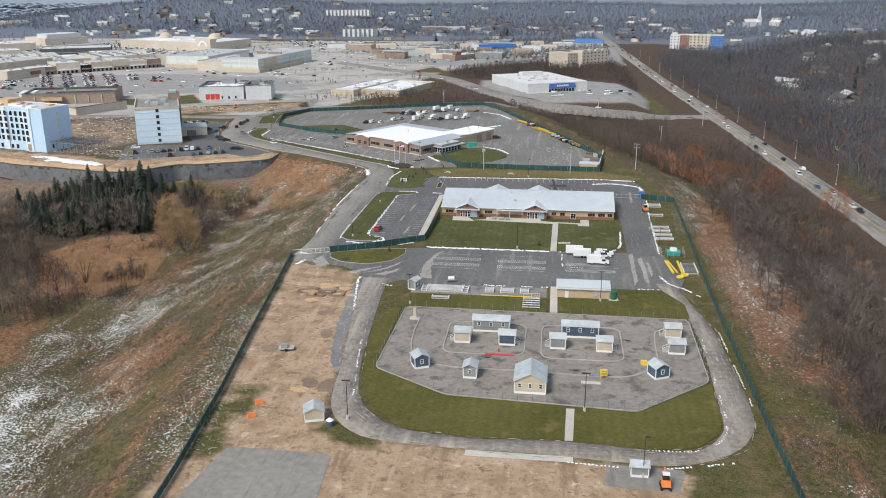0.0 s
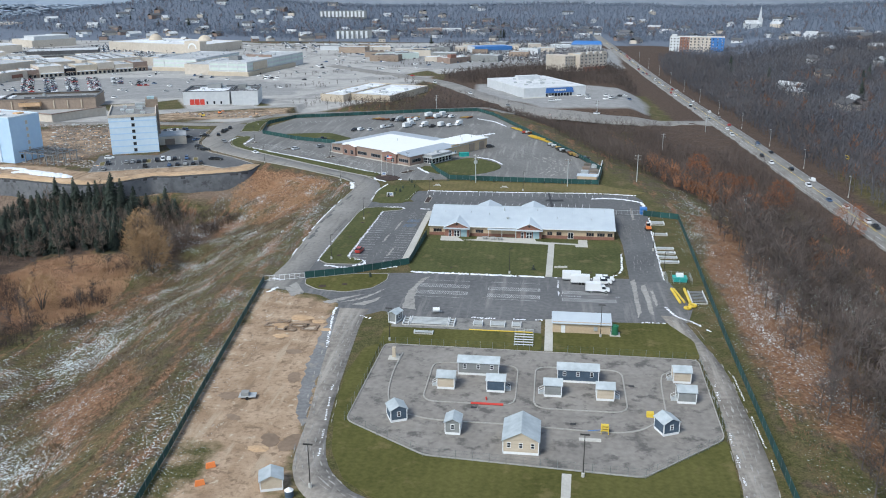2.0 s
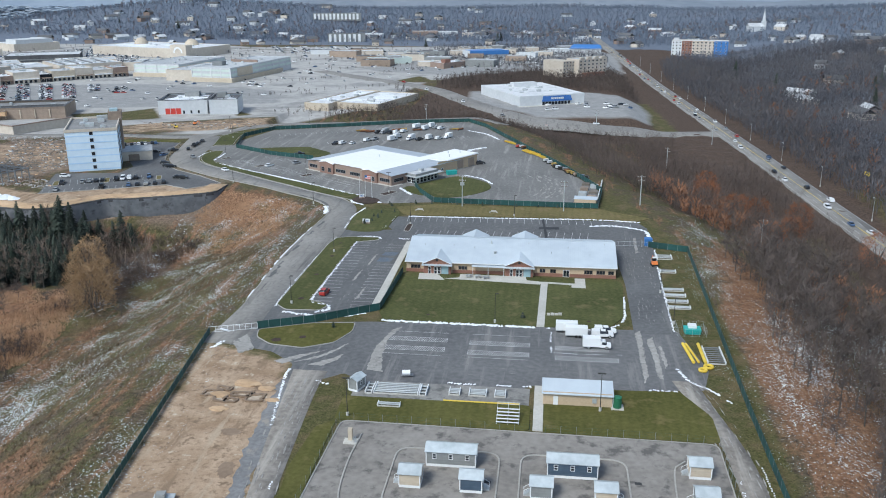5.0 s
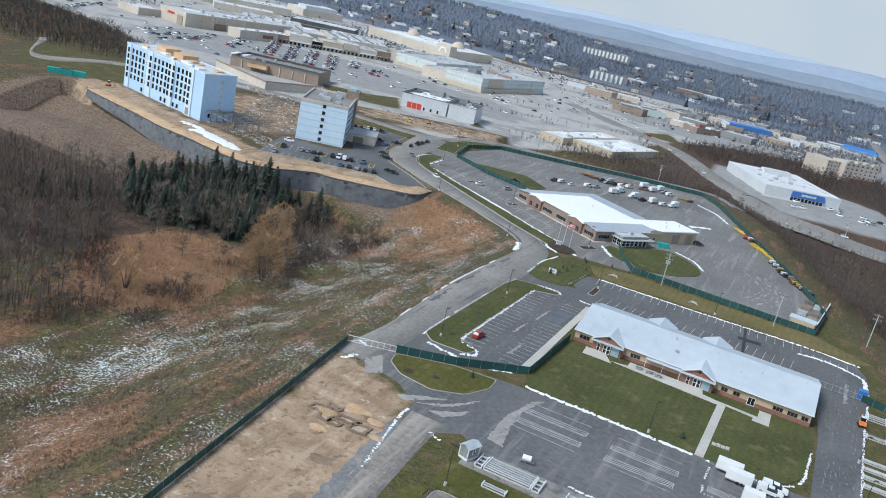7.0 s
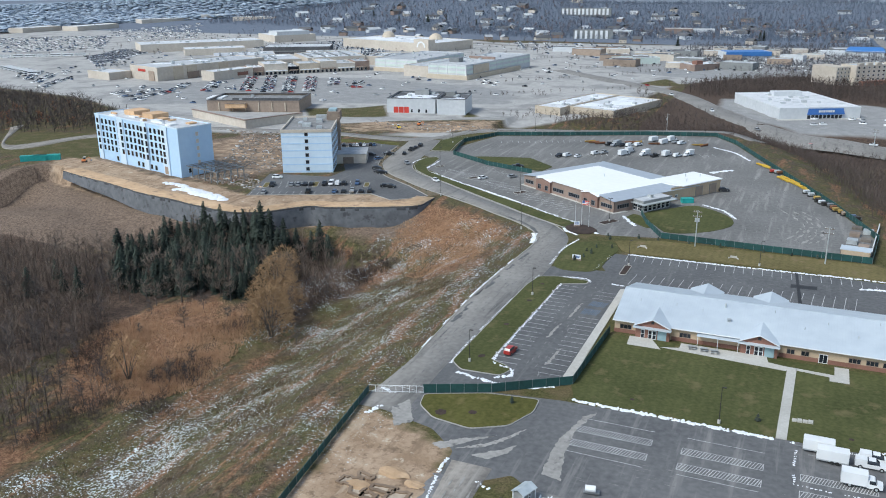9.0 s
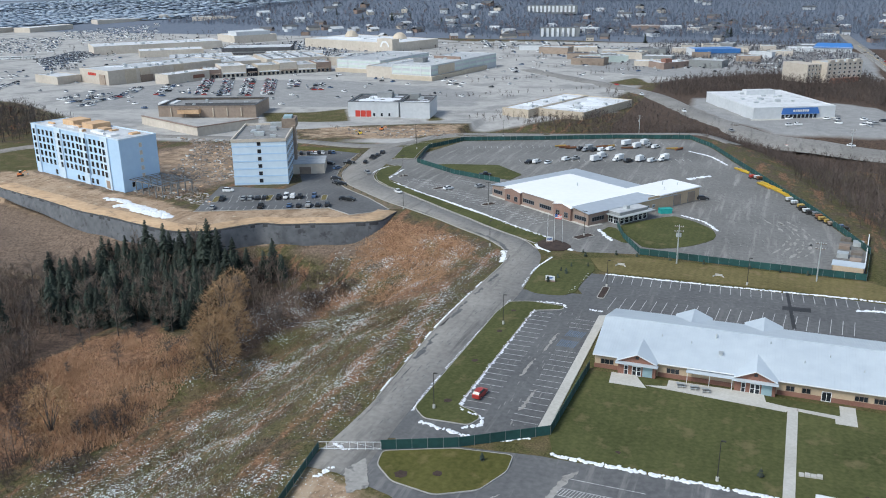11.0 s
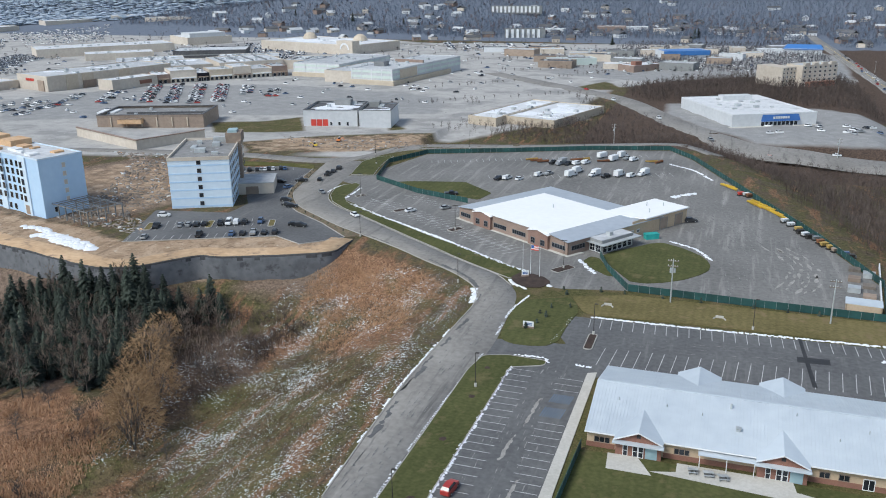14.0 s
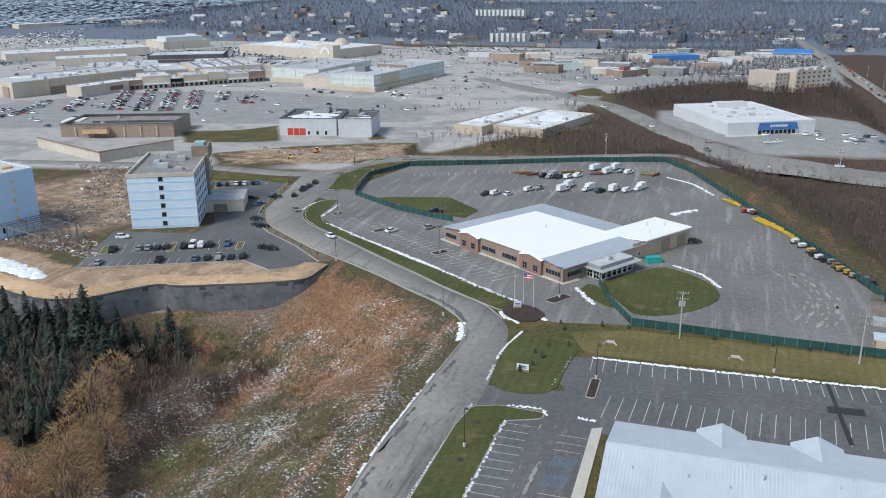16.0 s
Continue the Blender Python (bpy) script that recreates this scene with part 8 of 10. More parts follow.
for i, q in enumerate([[(-117, -10), (-113, 3), (-101, -1), (-102, -9)], [(-113, -44), (-112, -29), (-102, -28), (-98, -42)], [(-109, -59), (-102, -47), (-93, -55), (-98, -64)], [(-105, 62), (-101, 69), (-93, 60), (-98, 51)], [(-101, 46), (-97, 53), (-91, 44), (-98, 37)], [(-109, 19), (-106, 35), (-95, 31), (-97, 14)], [(-153, -30), (-157, -13), (-133, -29), (-121, -47), (-134, -49)], [(-122, -62), (-112, -50), (-106, -70), (-116, -84)], [(-126, 58), (-118, 68), (-106, 66), (-112, 56)], [(-123, 58), (-115, 60), (-114, 50), (-121, 48)], [(-112, 68), (-104, 70), (-102, 62), (-110, 61)], [(-98, 62), (-91, 63), (-90, 51), (-96, 50)], [(-105, 53), (-99, 54), (-97, 46), (-104, 45)]]):
    thicket("scrub", q, 1.1, 3.4, [twig_scrub, twig_scrub], "dark tangle of bare scrub", 30 + i, 14, 0.13, 0.5, 0.1, 2.5, "scrub")
CON = [conifer(s, t) for s, t in ((41, 12), (42, 10), (43, 14), (44, 11))]
plant("bare", scatter([(-216, 10), (-160, -4), (-130, 4), (-116, 30), (-122, 60), (-150, 58), (-200, 40)], 90, 19, near=4), NEAR_BARE, twig_valley, "bare_tree", "leafless brown tree among the conifers", "tree", "trees in the valley", 0.6, 1.0, 10)
firs = scatter([(-166, 6), (-147, 7), (-141, 16), (-125, 16), (-126, 31), (-130, 56), (-144, 57), (-168, 54), (-181, 50), (-190, 38), (-185, 18)], 250, 17, lambda x, y: noise.noise((x * 0.07, y * 0.07, 4)) > -0.38, 2.3)
firs += [(-193, -9), (-129, 13), (-125, 17), (-185, -2), (-197, 6), (-176, -4)]
plant("conifer", [(-136, 57), (-140, 54), (-133, 52), (-145, 56), (-131, 46), (-138, 49), (-143, 50), (-130, 56), (-152, 50)], [conifer(71, 16), conifer(72, 15)], needle, "conifer", "tall dark conifer at the top of the grove", "tree", "conifers in the valley", 0.85, 1.15, 21)
plant("conifer", [(-128, 63), (-122, 64), (-126, 66), (-124, 60), (-120, 62), (-125, 63.5)], [conifer(73, 11), conifer(74, 9)], needle, "conifer", "dark conifer in a small group below the wall", "tree", "conifers in the valley", 0.8, 1.1, 22)
plant("conifer", firs, CON, needle, "conifer", "dark green conifer in the valley", "tree", "conifers in the valley", 0.42, 1.12, 12)
plant("willow", [(-123, 33), (-103, 0), (-117, 23), (-110, 8), (-106, 12), (-126, 42), (-99, -6), (-118, -44)], [willow(s) for s in (51, 52, 53)], twig_tan, "willow_tree", "rounded tan willow without leaves", "tree", "", 1.25, 1.8, 13)
# woods on the rises round the town, paler with distance by haze in their colours
thicket("woods", [(-1000, 1090), (-560, 1075), (-350, 980), (-120, 1010), (60, 1000), (160, 960), (180, 1000), (620, 1120), (1100, 1000), (1300, 1500), (700, 1800), (-450, 1800), (-1050, 1600)], 7.0, 8, [twig_far_haze, twig_far_haze], "bare woods on the hills round the town", 14, 12, 0.9, 0.12, 0.5)
thicket("woods", [(-1000, 1090), (-560, 1075), (-350, 980), (-120, 1010), (60, 1000), (160, 960), (180, 1000), (620, 1120), (700, 1400), (-900, 1400)], 24, 9, [twig_rust_haze, twig_rust_haze], "rust-tinged trees among the far woods", 44, 30, 1.0, 0.5, 0.5)
thicket("woods", [(-860, 500), (-560, 640), (-300, 660), (-100, 600), (60, 700), (110, 1000), (-350, 1000), (-860, 1050)], 26, 5, [bark, twig_brown], "street trees round the mall", 15, 14, 0.5, 0.7, 0.3)
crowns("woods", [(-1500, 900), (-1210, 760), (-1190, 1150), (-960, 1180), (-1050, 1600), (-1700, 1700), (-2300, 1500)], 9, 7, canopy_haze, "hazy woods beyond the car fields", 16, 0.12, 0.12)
crowns("woods", [(-1700, 1720), (-1050, 1620), (-450, 1820), (700, 1770), (1300, 1520), (1900, 700), (2300, 1400), (1500, 2500), (-2600, 2500)], 13, 10, canopy_far_haze, "hazy woods on far hills", 17, 0.1, 0.12)
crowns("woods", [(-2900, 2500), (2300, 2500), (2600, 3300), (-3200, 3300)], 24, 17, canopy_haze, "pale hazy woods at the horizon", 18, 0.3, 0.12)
thicket("woods", [(-100, 508), (-72, 470), (-30, 392), (-6, 350), (-30, 352), (-70, 400), (-84, 450)], 4.6, 5, [bark, twig_brown], "bare trees along the side road", 41, 16, 0.26, 0.4, 0.22)
thicket("woods", [(-150, 330), (-70, 330), (-60, 372), (-110, 396), (-150, 350)], 5, 5.5, [bark, twig_brown], "bare trees in front of the white-roofed shop", 42, 18, 0.24, 0.5, 0.22)
for i, (ax, ay, bx, by) in enumerate(((-200, 420, -20, 560), (-210, 500, -90, 640), (-190, 620, -60, 720), (-240, 400, -150, 440), (-330, 660, -160, 760), (-640, 470, -560, 560), (-300, 800, -60, 880))):
    t_ = Vector((by - ay, ax - bx)).normalized() * 2.5
    thicket("street_trees", [(ax - t_.x, ay - t_.y), (bx - t_.x, by - t_.y), (bx + t_.x, by + t_.y), (ax + t_.x, ay + t_.y)], 5.0, 3.6, [bark, twig_scrub], "row of small bare trees in the car park", 60 + i, 16, 0.3, 0.4, 0.25, 0.5, "trees")
thicket("woods", [(-118, 870), (-85, 660), (20, 655), (100, 690), (112, 900), (90, 1010), (-120, 950)], 5.5, 5.0, [twig_mid_haze, twig_mid_haze], "bare trees between the town shops", 43, 16, 0.4, 0.3, 0.3)
CON_FAR = [conifer(s, t) for s, t in ((45, 12), (46, 9))]
plant("conifer", [(-130, 930), (-40, 1040), (-36, 1046), (240, 560), (310, 520), (318, 530), (306, 505), (296, 548), (280, 430), (330, 470), (-590, 1180), (-640, 1170), (-700, 1190), (-560, 1190), (-500, 1180), (-380, 1150), (220, 640)], CON_FAR, needle, "conifer", "tall dark conifer among bare trees", "tree", "conifers on the hills", 0.9, 1.6, 18)
verge_shrubs = [tuple(q) for q in curve_through([(-103, 112.6), (-112, 119.2), (-121, 125.6), (-132, 134), (-139, 141.5), (-145, 151.5), (-149, 166), (-152.5, 181), (-155.5, 193)], 5.0)]
plant("shrub", verge_shrubs, [conifer(63, 1.5), conifer(64, 1.2)], needle, "shrub", "small dark shrub in the planting strip by the road", "shrub", "roadside shrubs", 0.8, 1.2, 17)
plant("shrub", [(-22.2, 60.7), (-20.2, 65.2), (-21.6, 54.3), (-20.2, 58.6), (-23.5, 50.1), (-18.3, 76.4), (-9.6, 81), (-3.2, 81.6), (7, 80.6), (17, 80.4), (30.2, 80.4), (38.6, 80), (46, 80), (-15.5, 67), (-10.9, -45.2), (36.9, -33.4), (-19.8, 80)], [conifer(61, 2.2), conifer(62, 1.8)], needle, "shrub", "small dark evergreen shrub on the grass", "shrub", "lawn shrubs", 0.8, 1.2, 16)


def tufts(name, poly, count, seed, material, label, tall=0.9, keep=None):
    """Dry grass and brush: short blades in clumps."""
    rng = np.random.default_rng(seed)
    pts = np.stack([rng.uniform(min(p[0] for p in poly), max(p[0] for p in poly), count * 2), rng.uniform(min(p[1] for p in poly), max(p[1] for p in poly), count * 2)], 1)
    pts = pts[within(poly, pts[:, 0], pts[:, 1])][:count]
    dense = np.array([noise.noise((x * 0.06, y * 0.06, seed)) for x, y in pts])
    pts = pts[(away(poly, pts[:, 0], pts[:, 1]) > rng.exponential(5, len(pts)) - 1) & (dense > rng.uniform(-0.7, 0.25, len(pts)))]
    z = height(pts[:, 0], pts[:, 1]) - 0.1
    n = len(pts)
    V, T = np.zeros((n, 4, 3, 3)), None
    for b in range(4):
        a, h_ = rng.uniform(0, math.tau, n), tall * rng.uniform(0.5, 1.4, n)
        o = rng.normal(0, 0.35, (n, 2))
        lean = rng.normal(0, 0.35, (n, 2)) * h_[:, None]
        wd = 0.09 * rng.uniform(0.6, 1.6, n)
        for c, sgn in ((0, -1), (1, 1)):
            V[:, b, c, 0] = pts[:, 0] + o[:, 0] + sgn * np.cos(a) * wd
            V[:, b, c, 1] = pts[:, 1] + o[:, 1] + sgn * np.sin(a) * wd
            V[:, b, c, 2] = z
        V[:, b, 2, 0], V[:, b, 2, 1], V[:, b, 2, 2] = pts[:, 0] + o[:, 0] + lean[:, 0], pts[:, 1] + o[:, 1] + lean[:, 1], z + h_
    ob = new(name, mesh_from(name, V.reshape(-1, 3), np.arange(n * 12).reshape(-1, 3), [material]))
    return tagged(ob, label, "dry grass", kind="stuff")


brush_rust = surf("brush_rust", (0.14, 0.072, 0.04), (0.31, 0.18, 0.11), 0.95, 0.3, 0.05, 0, vary=0)
brush_brown = surf("brush_brown", (0.10, 0.073, 0.045), (0.25, 0.185, 0.12), 0.95, 0.3, 0.05, 0, vary=0)
tufts("dry_grass", [(-152, -18), (-139, 8), (-117, 11), (-104, -8), (-97, -40), (-107, -60), (-132, -44)], 26000, 1, grass_dry, "tall tan dry grass in the valley", 0.8)
tufts("dry_grass", [(-100, 100), (-70, 88), (-52, 74), (-56, 46), (-76, 44), (-90, 58), (-102, 76)], 14000, 2, grass_dry, "rust-coloured dry grass on the slope", 0.5)
tufts("brush", [(-110, 60), (-60, 78), (-46, 60), (-46, -50), (-34, -120), (-32, -210), (-90, -210), (-104, -100), (-104, -20)], 30000, 3, brush_brown, "low brown brush on the slope", 0.45)
tufts("brush", [(90, 40), (88, -180), (106, -180), (112, 40)], 9000, 4, brush_rust, "dry brush outside the fence", 0.4)


def house(x, y, rot, w, d, wall, roof, seed, windows=True):
    h_ = thing("house", pose(x, y, ground_z(x, y), 0, 0, rot), "small pale house with a pitched roof in the town", "house", "houses of the town")
    e = 4.5 if seed % 3 else 3.2
    block("wall", -w / 2, -d / 2, -2, w / 2, d / 2, e, wall, h_)
    bm = bmesh.new()
    r = d * 0.32
    slab(bm, [(-w / 2 - 0.4, -d / 2 - 0.4, e), (w / 2 + 0.4, -d / 2 - 0.4, e), (w / 2 + 0.4, 0, e + r), (-w / 2 - 0.4, 0, e + r)], 0.2)
    slab(bm, [(-w / 2 - 0.4, 0, e + r), (w / 2 + 0.4, 0, e + r), (w / 2 + 0.4, d / 2 + 0.4, e), (-w / 2 - 0.4, d / 2 + 0.4, e)], 0.2)
    part("roof", bm, roof, h_)
    for k in (-0.25, 0.25) if windows else ():
        put_window(h_, facing(w * k, -d / 2 - 0.03, 1.0, 0), 1.6, 1.5)


rr = random.Random(77)
spots = scatter([(-860, 980), (-420, 920), (-60, 900), (100, 980), (420, 980), (560, 1200), (100, 1380), (-400, 1380), (-860, 1180)], 100, 20, off_road, 22)
for i, (x, y) in enumerate(scatter([(-800, 1060), (-420, 960), (-60, 930), (100, 1000), (420, 1020), (600, 1250), (300, 1500), (-400, 1500), (-860, 1300)], 120, 24, off_road, 20)[:40]):
    house(x, y, rr.uniform(0, 360), rr.uniform(12, 26), rr.uniform(8, 13), rr.choice((white_wall, beige_wall, white_wall)), rr.choice((roof_flat, roof_dark, roof_dark)), i, False)
spots += [(246, 502), (260, 394), (243, 470), (300, 640), (330, 690), (290, 560), (270, 410), (350, 600), (380, 690), (400, 800), (360, 880), (440, 960), (500, 1040)]
for i, (x, y) in enumerate(spots):
    house(x, y, rr.uniform(0, 360), rr.uniform(9, 24), rr.uniform(8, 12), rr.choice((white_wall, beige_wall, beige_wall, brick_pale, white_wall)), rr.choice((roof_dark, roof_flat, roof_flat, roof_dark)), i)
for i, (x, y) in enumerate(scatter([(-120, 640), (-20, 680), (40, 780), (60, 880), (-60, 900), (-260, 800), (-200, 680)], 26, 21, off_road, 26)):
    shop("town_shop", x, y, rr.uniform(14, 34), rr.uniform(12, 22), rr.uniform(4, 6.5), rr.uniform(-20, 20), rr.choice((beige_wall, siding_grey, white_wall, beige_wall, brown_wall)), rr.choice((roof_flat, roof_dark, roof_pale)), "low town shop with a flat roof", units=2, seed=i)


def church():
    c = thing("church", pose(352, 1180, ground_z(352, 1180), 0, 0, 10), "white church with a tall pointed spire", "church")
    block("nave", -12, -6, -3, 12, 6, 7, white_wall, c)
    bm = bmesh.new()
    slab(bm, [(-12.5, -6.5, 7), (12.5, -6.5, 7), (12.5, 0, 12), (-12.5, 0, 12)], 0.2)
    slab(bm, [(-12.5, 0, 12), (12.5, 0, 12), (12.5, 6.5, 7), (-12.5, 6.5, 7)], 0.2)
    part("roof", bm, roof_flat, c)
    block("steeple_base", 10, -3, -3, 16, 3, 15, white_wall, c)
    bm = bmesh.new()
    tube(bm, (13, 0, 15), (13, 0, 34), 2.8, 0.05, 8)
    part("spire", bm, white_wall, c)


church()

# ---- vehicles ----
CARS = {}


def loft(bm, sections, slot=0):
    """A closed hull through cross-sections (x, half width low, half width high, z low, z high)."""
    rings = []
    for x, w0, w1, z0, z1 in sections:
        rings.append([bm.verts.new(p) for p in ((x, -w0, z0), (x, w0, z0), (x, w0 * 1.0, (z0 + z1) / 2), (x, w1, z1), (x, -w1, z1), (x, -w0, (z0 + z1) / 2))])
    for a, b in zip(rings, rings[1:]):
        for k in range(6):
            bm.faces.new((a[k - 1], a[k], b[k], b[k - 1])).material_index = slot
    bm.faces.new(rings[0][::-1]).material_index = slot
    bm.faces.new(rings[-1]).material_index = slot


def car_meshes(kind, paint):
    """Body, glass and wheel meshes of a kind of vehicle, made once for each colour; its front is towards +x."""
    key = (kind, paint.name)
    if key in CARS:
        return CARS[key]
    bm, gm = bmesh.new(), bmesh.new()
    if kind in ("car", "suv"):
        up = 0.0 if kind == "car" else 0.22
        loft(bm, [(-2.25, 0.78, 0.74, 0.35, 0.9 + up), (-2.1, 0.88, 0.85, 0.25, 1.0 + up), (-0.2, 0.9, 0.87, 0.22, 0.98 + up), (1.0, 0.9, 0.86, 0.22, 0.95 + up), (1.95, 0.86, 0.8, 0.25, 0.82 + up * 0.7), (2.25, 0.74, 0.7, 0.35, 0.68 + up * 0.6)])
        back = -1.75 if kind == "car" else -2.1
        loft(bm, [(back + 0.45, 0.62, 0.6, 1.36 + up * 1.3, 1.43 + up * 1.3), (-0.2, 0.66, 0.64, 1.42 + up * 1.3, 1.48 + up * 1.3), (0.35, 0.63, 0.6, 1.38 + up * 1.3, 1.44 + up * 1.3)])
        loft(gm, [(back, 0.8, 0.78, 0.9 + up, 1.0 + up), (back + 0.42, 0.8, 0.63, 0.9 + up, 1.38 + up * 1.3), (0.32, 0.8, 0.63, 0.9 + up, 1.4 + up * 1.3), (1.1, 0.8, 0.78, 0.88 + up, 0.97 + up)])
        axles, r, half = (-1.35, 1.4), 0.33, 0.88
    elif kind == "pickup":
        loft(bm, [(-2.7, 0.92, 0.92, 0.5, 1.15), (-0.7, 0.95, 0.93, 0.42, 1.15), (1.2, 0.95, 0.92, 0.42, 1.15), (2.4, 0.92, 0.88, 0.45, 1.08), (2.7, 0.82, 0.8, 0.5, 0.95)])
        loft(bm, [(-2.65, 0.9, 0.84, 1.14, 1.85), (-0.75, 0.9, 0.84, 1.14, 1.9)] if paint is car_white else [(-0.8, 0.8, 0.75, 1.14, 1.5), (-0.7, 0.8, 0.75, 1.14, 1.5)])
        loft(bm, [(-0.5, 0.72, 0.7, 1.78, 1.86), (0.7, 0.72, 0.68, 1.78, 1.86)])
        loft(gm, [(-0.68, 0.86, 0.74, 1.12, 1.8), (0.72, 0.86, 0.72, 1.12, 1.8), (1.4, 0.86, 0.82, 1.1, 1.18)])
        axles, r, half = (-1.75, 1.75), 0.4, 0.94
    else:  # box truck
        loft(bm, [(-3.6, 1.1, 1.1, 0.7, 2.9), (0.6, 1.1, 1.1, 0.7, 2.9)])
        loft(bm, [(0.62, 1.0, 0.9, 0.5, 2.1), (1.7, 1.0, 0.85, 0.5, 2.05), (2.2, 0.98, 0.95, 0.5, 1.35), (3.1, 0.92, 0.88, 0.5, 1.2)])
        loft(gm, [(0.9, 1.02, 0.94, 1.35, 1.95), (1.75, 1.02, 0.9, 1.3, 1.95), (2.15, 0.9, 0.86, 1.3, 1.45)])
        axles, r, half = (-2.1, 2.1), 0.45, 1.0
    out = []
    for b, m, n in ((bm, paint, "body"), (gm, glass_dark, "glass")):
        bmesh.ops.recalc_face_normals(b, faces=b.faces)
        me = bpy.data.meshes.new(n)
        b.to_mesh(me)
        b.free()
        me.materials.append(m)
        out.append(me)
    wm = bmesh.new()
    tube(wm, (0, -0.12, 0), (0, 0.12, 0), r, r, 12, 0)
    tube(wm, (0, -0.14, 0), (0, 0.14, 0), r * 0.55, r * 0.55, 8, 1)
    me = bpy.data.meshes.new("wheel")
    wm.to_mesh(me)
    wm.free()
    me.materials.append(tyre_black)
    me.materials.append(galvanised)
    CARS[key] = (*out, me, axles, r, half)
    return CARS[key]


NAMES = {"car": ("car", "car"), "suv": ("car", "car"), "pickup": ("pickup_truck", "truck"), "truck": ("box_truck", "truck")}
TINT = {"car_white": "white", "car_black": "black", "car_silver": "silver", "car_red": "red", "car_blue": "dark blue"}


def vehicle(kind, paint, x, y, rot, z=None, group="", wheels=True, where="parked on the asphalt"):
    body, glass, wheel, axles, r, half = car_meshes(kind, paint)
    nm, cat = NAMES[kind]
    z = ground_z(x, y) + 0.06 if z is None else z
    top = thing(nm, pose(x, y, z, 0, 0, rot), f"{TINT[paint.name]} {'sports utility car' if kind == 'suv' else nm.replace('_', ' ')} {where}", cat, group)
    for n, me in (("body", body), ("glass", glass)):
        new(n, me).parent = top
    if wheels:
        for ax in axles:
            for s in (-1, 1):
                w_ = new("wheel", wheel)
                w_.parent = top
                w_.matrix_local = pose(ax, s * (half - 0.1), r)
    return top


PAINTS = (car_white, car_black, car_silver, car_red, car_blue, car_silver, car_white)
vehicle("suv", car_red, -19.4, -21.5, 83, 0.05, where="standing alone beside a snow bank")
vehicle("truck", car_white, 55.5, -50.2, 0, 0.05, where="on the training yard")
vehicle("pickup", car_white, 57.0, -43.2, 0, 0.05, where="with a cap, on the training yard")
vehicle("pickup", car_white, 57.8, -40.8, 0, 0.05, where="with a cap, on the training yard")


def trailer(x, y, w, rot, label):
    t = thing("cargo_trailer", pose(x, y, 0.05, 0, 0, rot), label, "trailer")
    bm = bmesh.new()
    box(bm, -w / 2, -1.1, 0.55, w / 2, 1.1, 2.7)
    bmesh.ops.bevel(bm, geom=bm.edges[:], offset=0.08, segments=2, affect="EDGES")
    part("body", bm, car_white, t)
    block("trim", -w / 2 - 0.02, -1.13, 0.5, w / 2 + 0.02, 1.13, 0.75, galvanised, t)
    block("door", 0.6, -1.14, 0.8, 1.4, -1.09, 2.4, white_trim, t)
    bm = bmesh.new()
    tube(bm, (w / 2, 0, 0.5), (w / 2 + 1.4, 0, 0.5), 0.06, 0.06, 6)
    part("hitch", bm, steel_grey, t)
    for dx in (-0.45, 0.45):
        for s in (-1, 1):
            bm = bmesh.new()
            tube(bm, (dx - 0.4, s * 1.02, 0.36), (dx - 0.4, s * 1.2, 0.36), 0.36, 0.36, 12)
            part("wheel", bm, tyre_black, t)


trailer(48.2, -40.8, 5.4, 180, "white enclosed cargo trailer at the lawn's edge")
trailer(50.6, -43.6, 5.4, 180, "white enclosed cargo trailer beside another")
rr = random.Random(9)
def plough(x, y, rot, paint, label):
    p_ = thing("plough_blade", pose(x, y, 0.06, 0, 0, rot), label, "plough blade", "plough blades")
    bm = bmesh.new()
    rows = [[bm.verts.new((sx, 0.75 - 0.9 * math.cos(radians(q)), 0.55 + (0.55 + 0.06 * sx) * math.sin(radians(q)))) for sx in (-2.9, 0, 2.9)] for q in range(-40, 81, 20)]
    for a_, b_ in zip(rows, rows[1:]):
        for k in range(2):
            bm.faces.new((a_[k], a_[k + 1], b_[k + 1], b_[k]))
    bmesh.ops.solidify(bm, geom=bm.faces[:], thickness=0.08)
    part("blade", bm, paint, p_)
    block("cutting_edge", -2.9, 0.0, 0.02, 2.9, 0.1, 0.25, steel_grey, p_)
    for sx in (-2.0, 0, 2.0):
        block("rib", sx - 0.06, 0.4, 0.1, sx + 0.06, 1.0, 1.0, paint, p_)
    block("push_frame", -0.7, 0.7, 0.1, 0.7, 1.5, 0.45, steel_grey, p_)


yellow_dull = surf("yellow_dull", (0.42, 0.27, 0.07), (0.56, 0.38, 0.12), 0.6, 1.0, 0.2, 0, vary=0.15)
rust_paint = surf("rust_paint", (0.20, 0.085, 0.04), (0.34, 0.15, 0.075), 0.7, 1.0, 0.2, 0, vary=0.2)
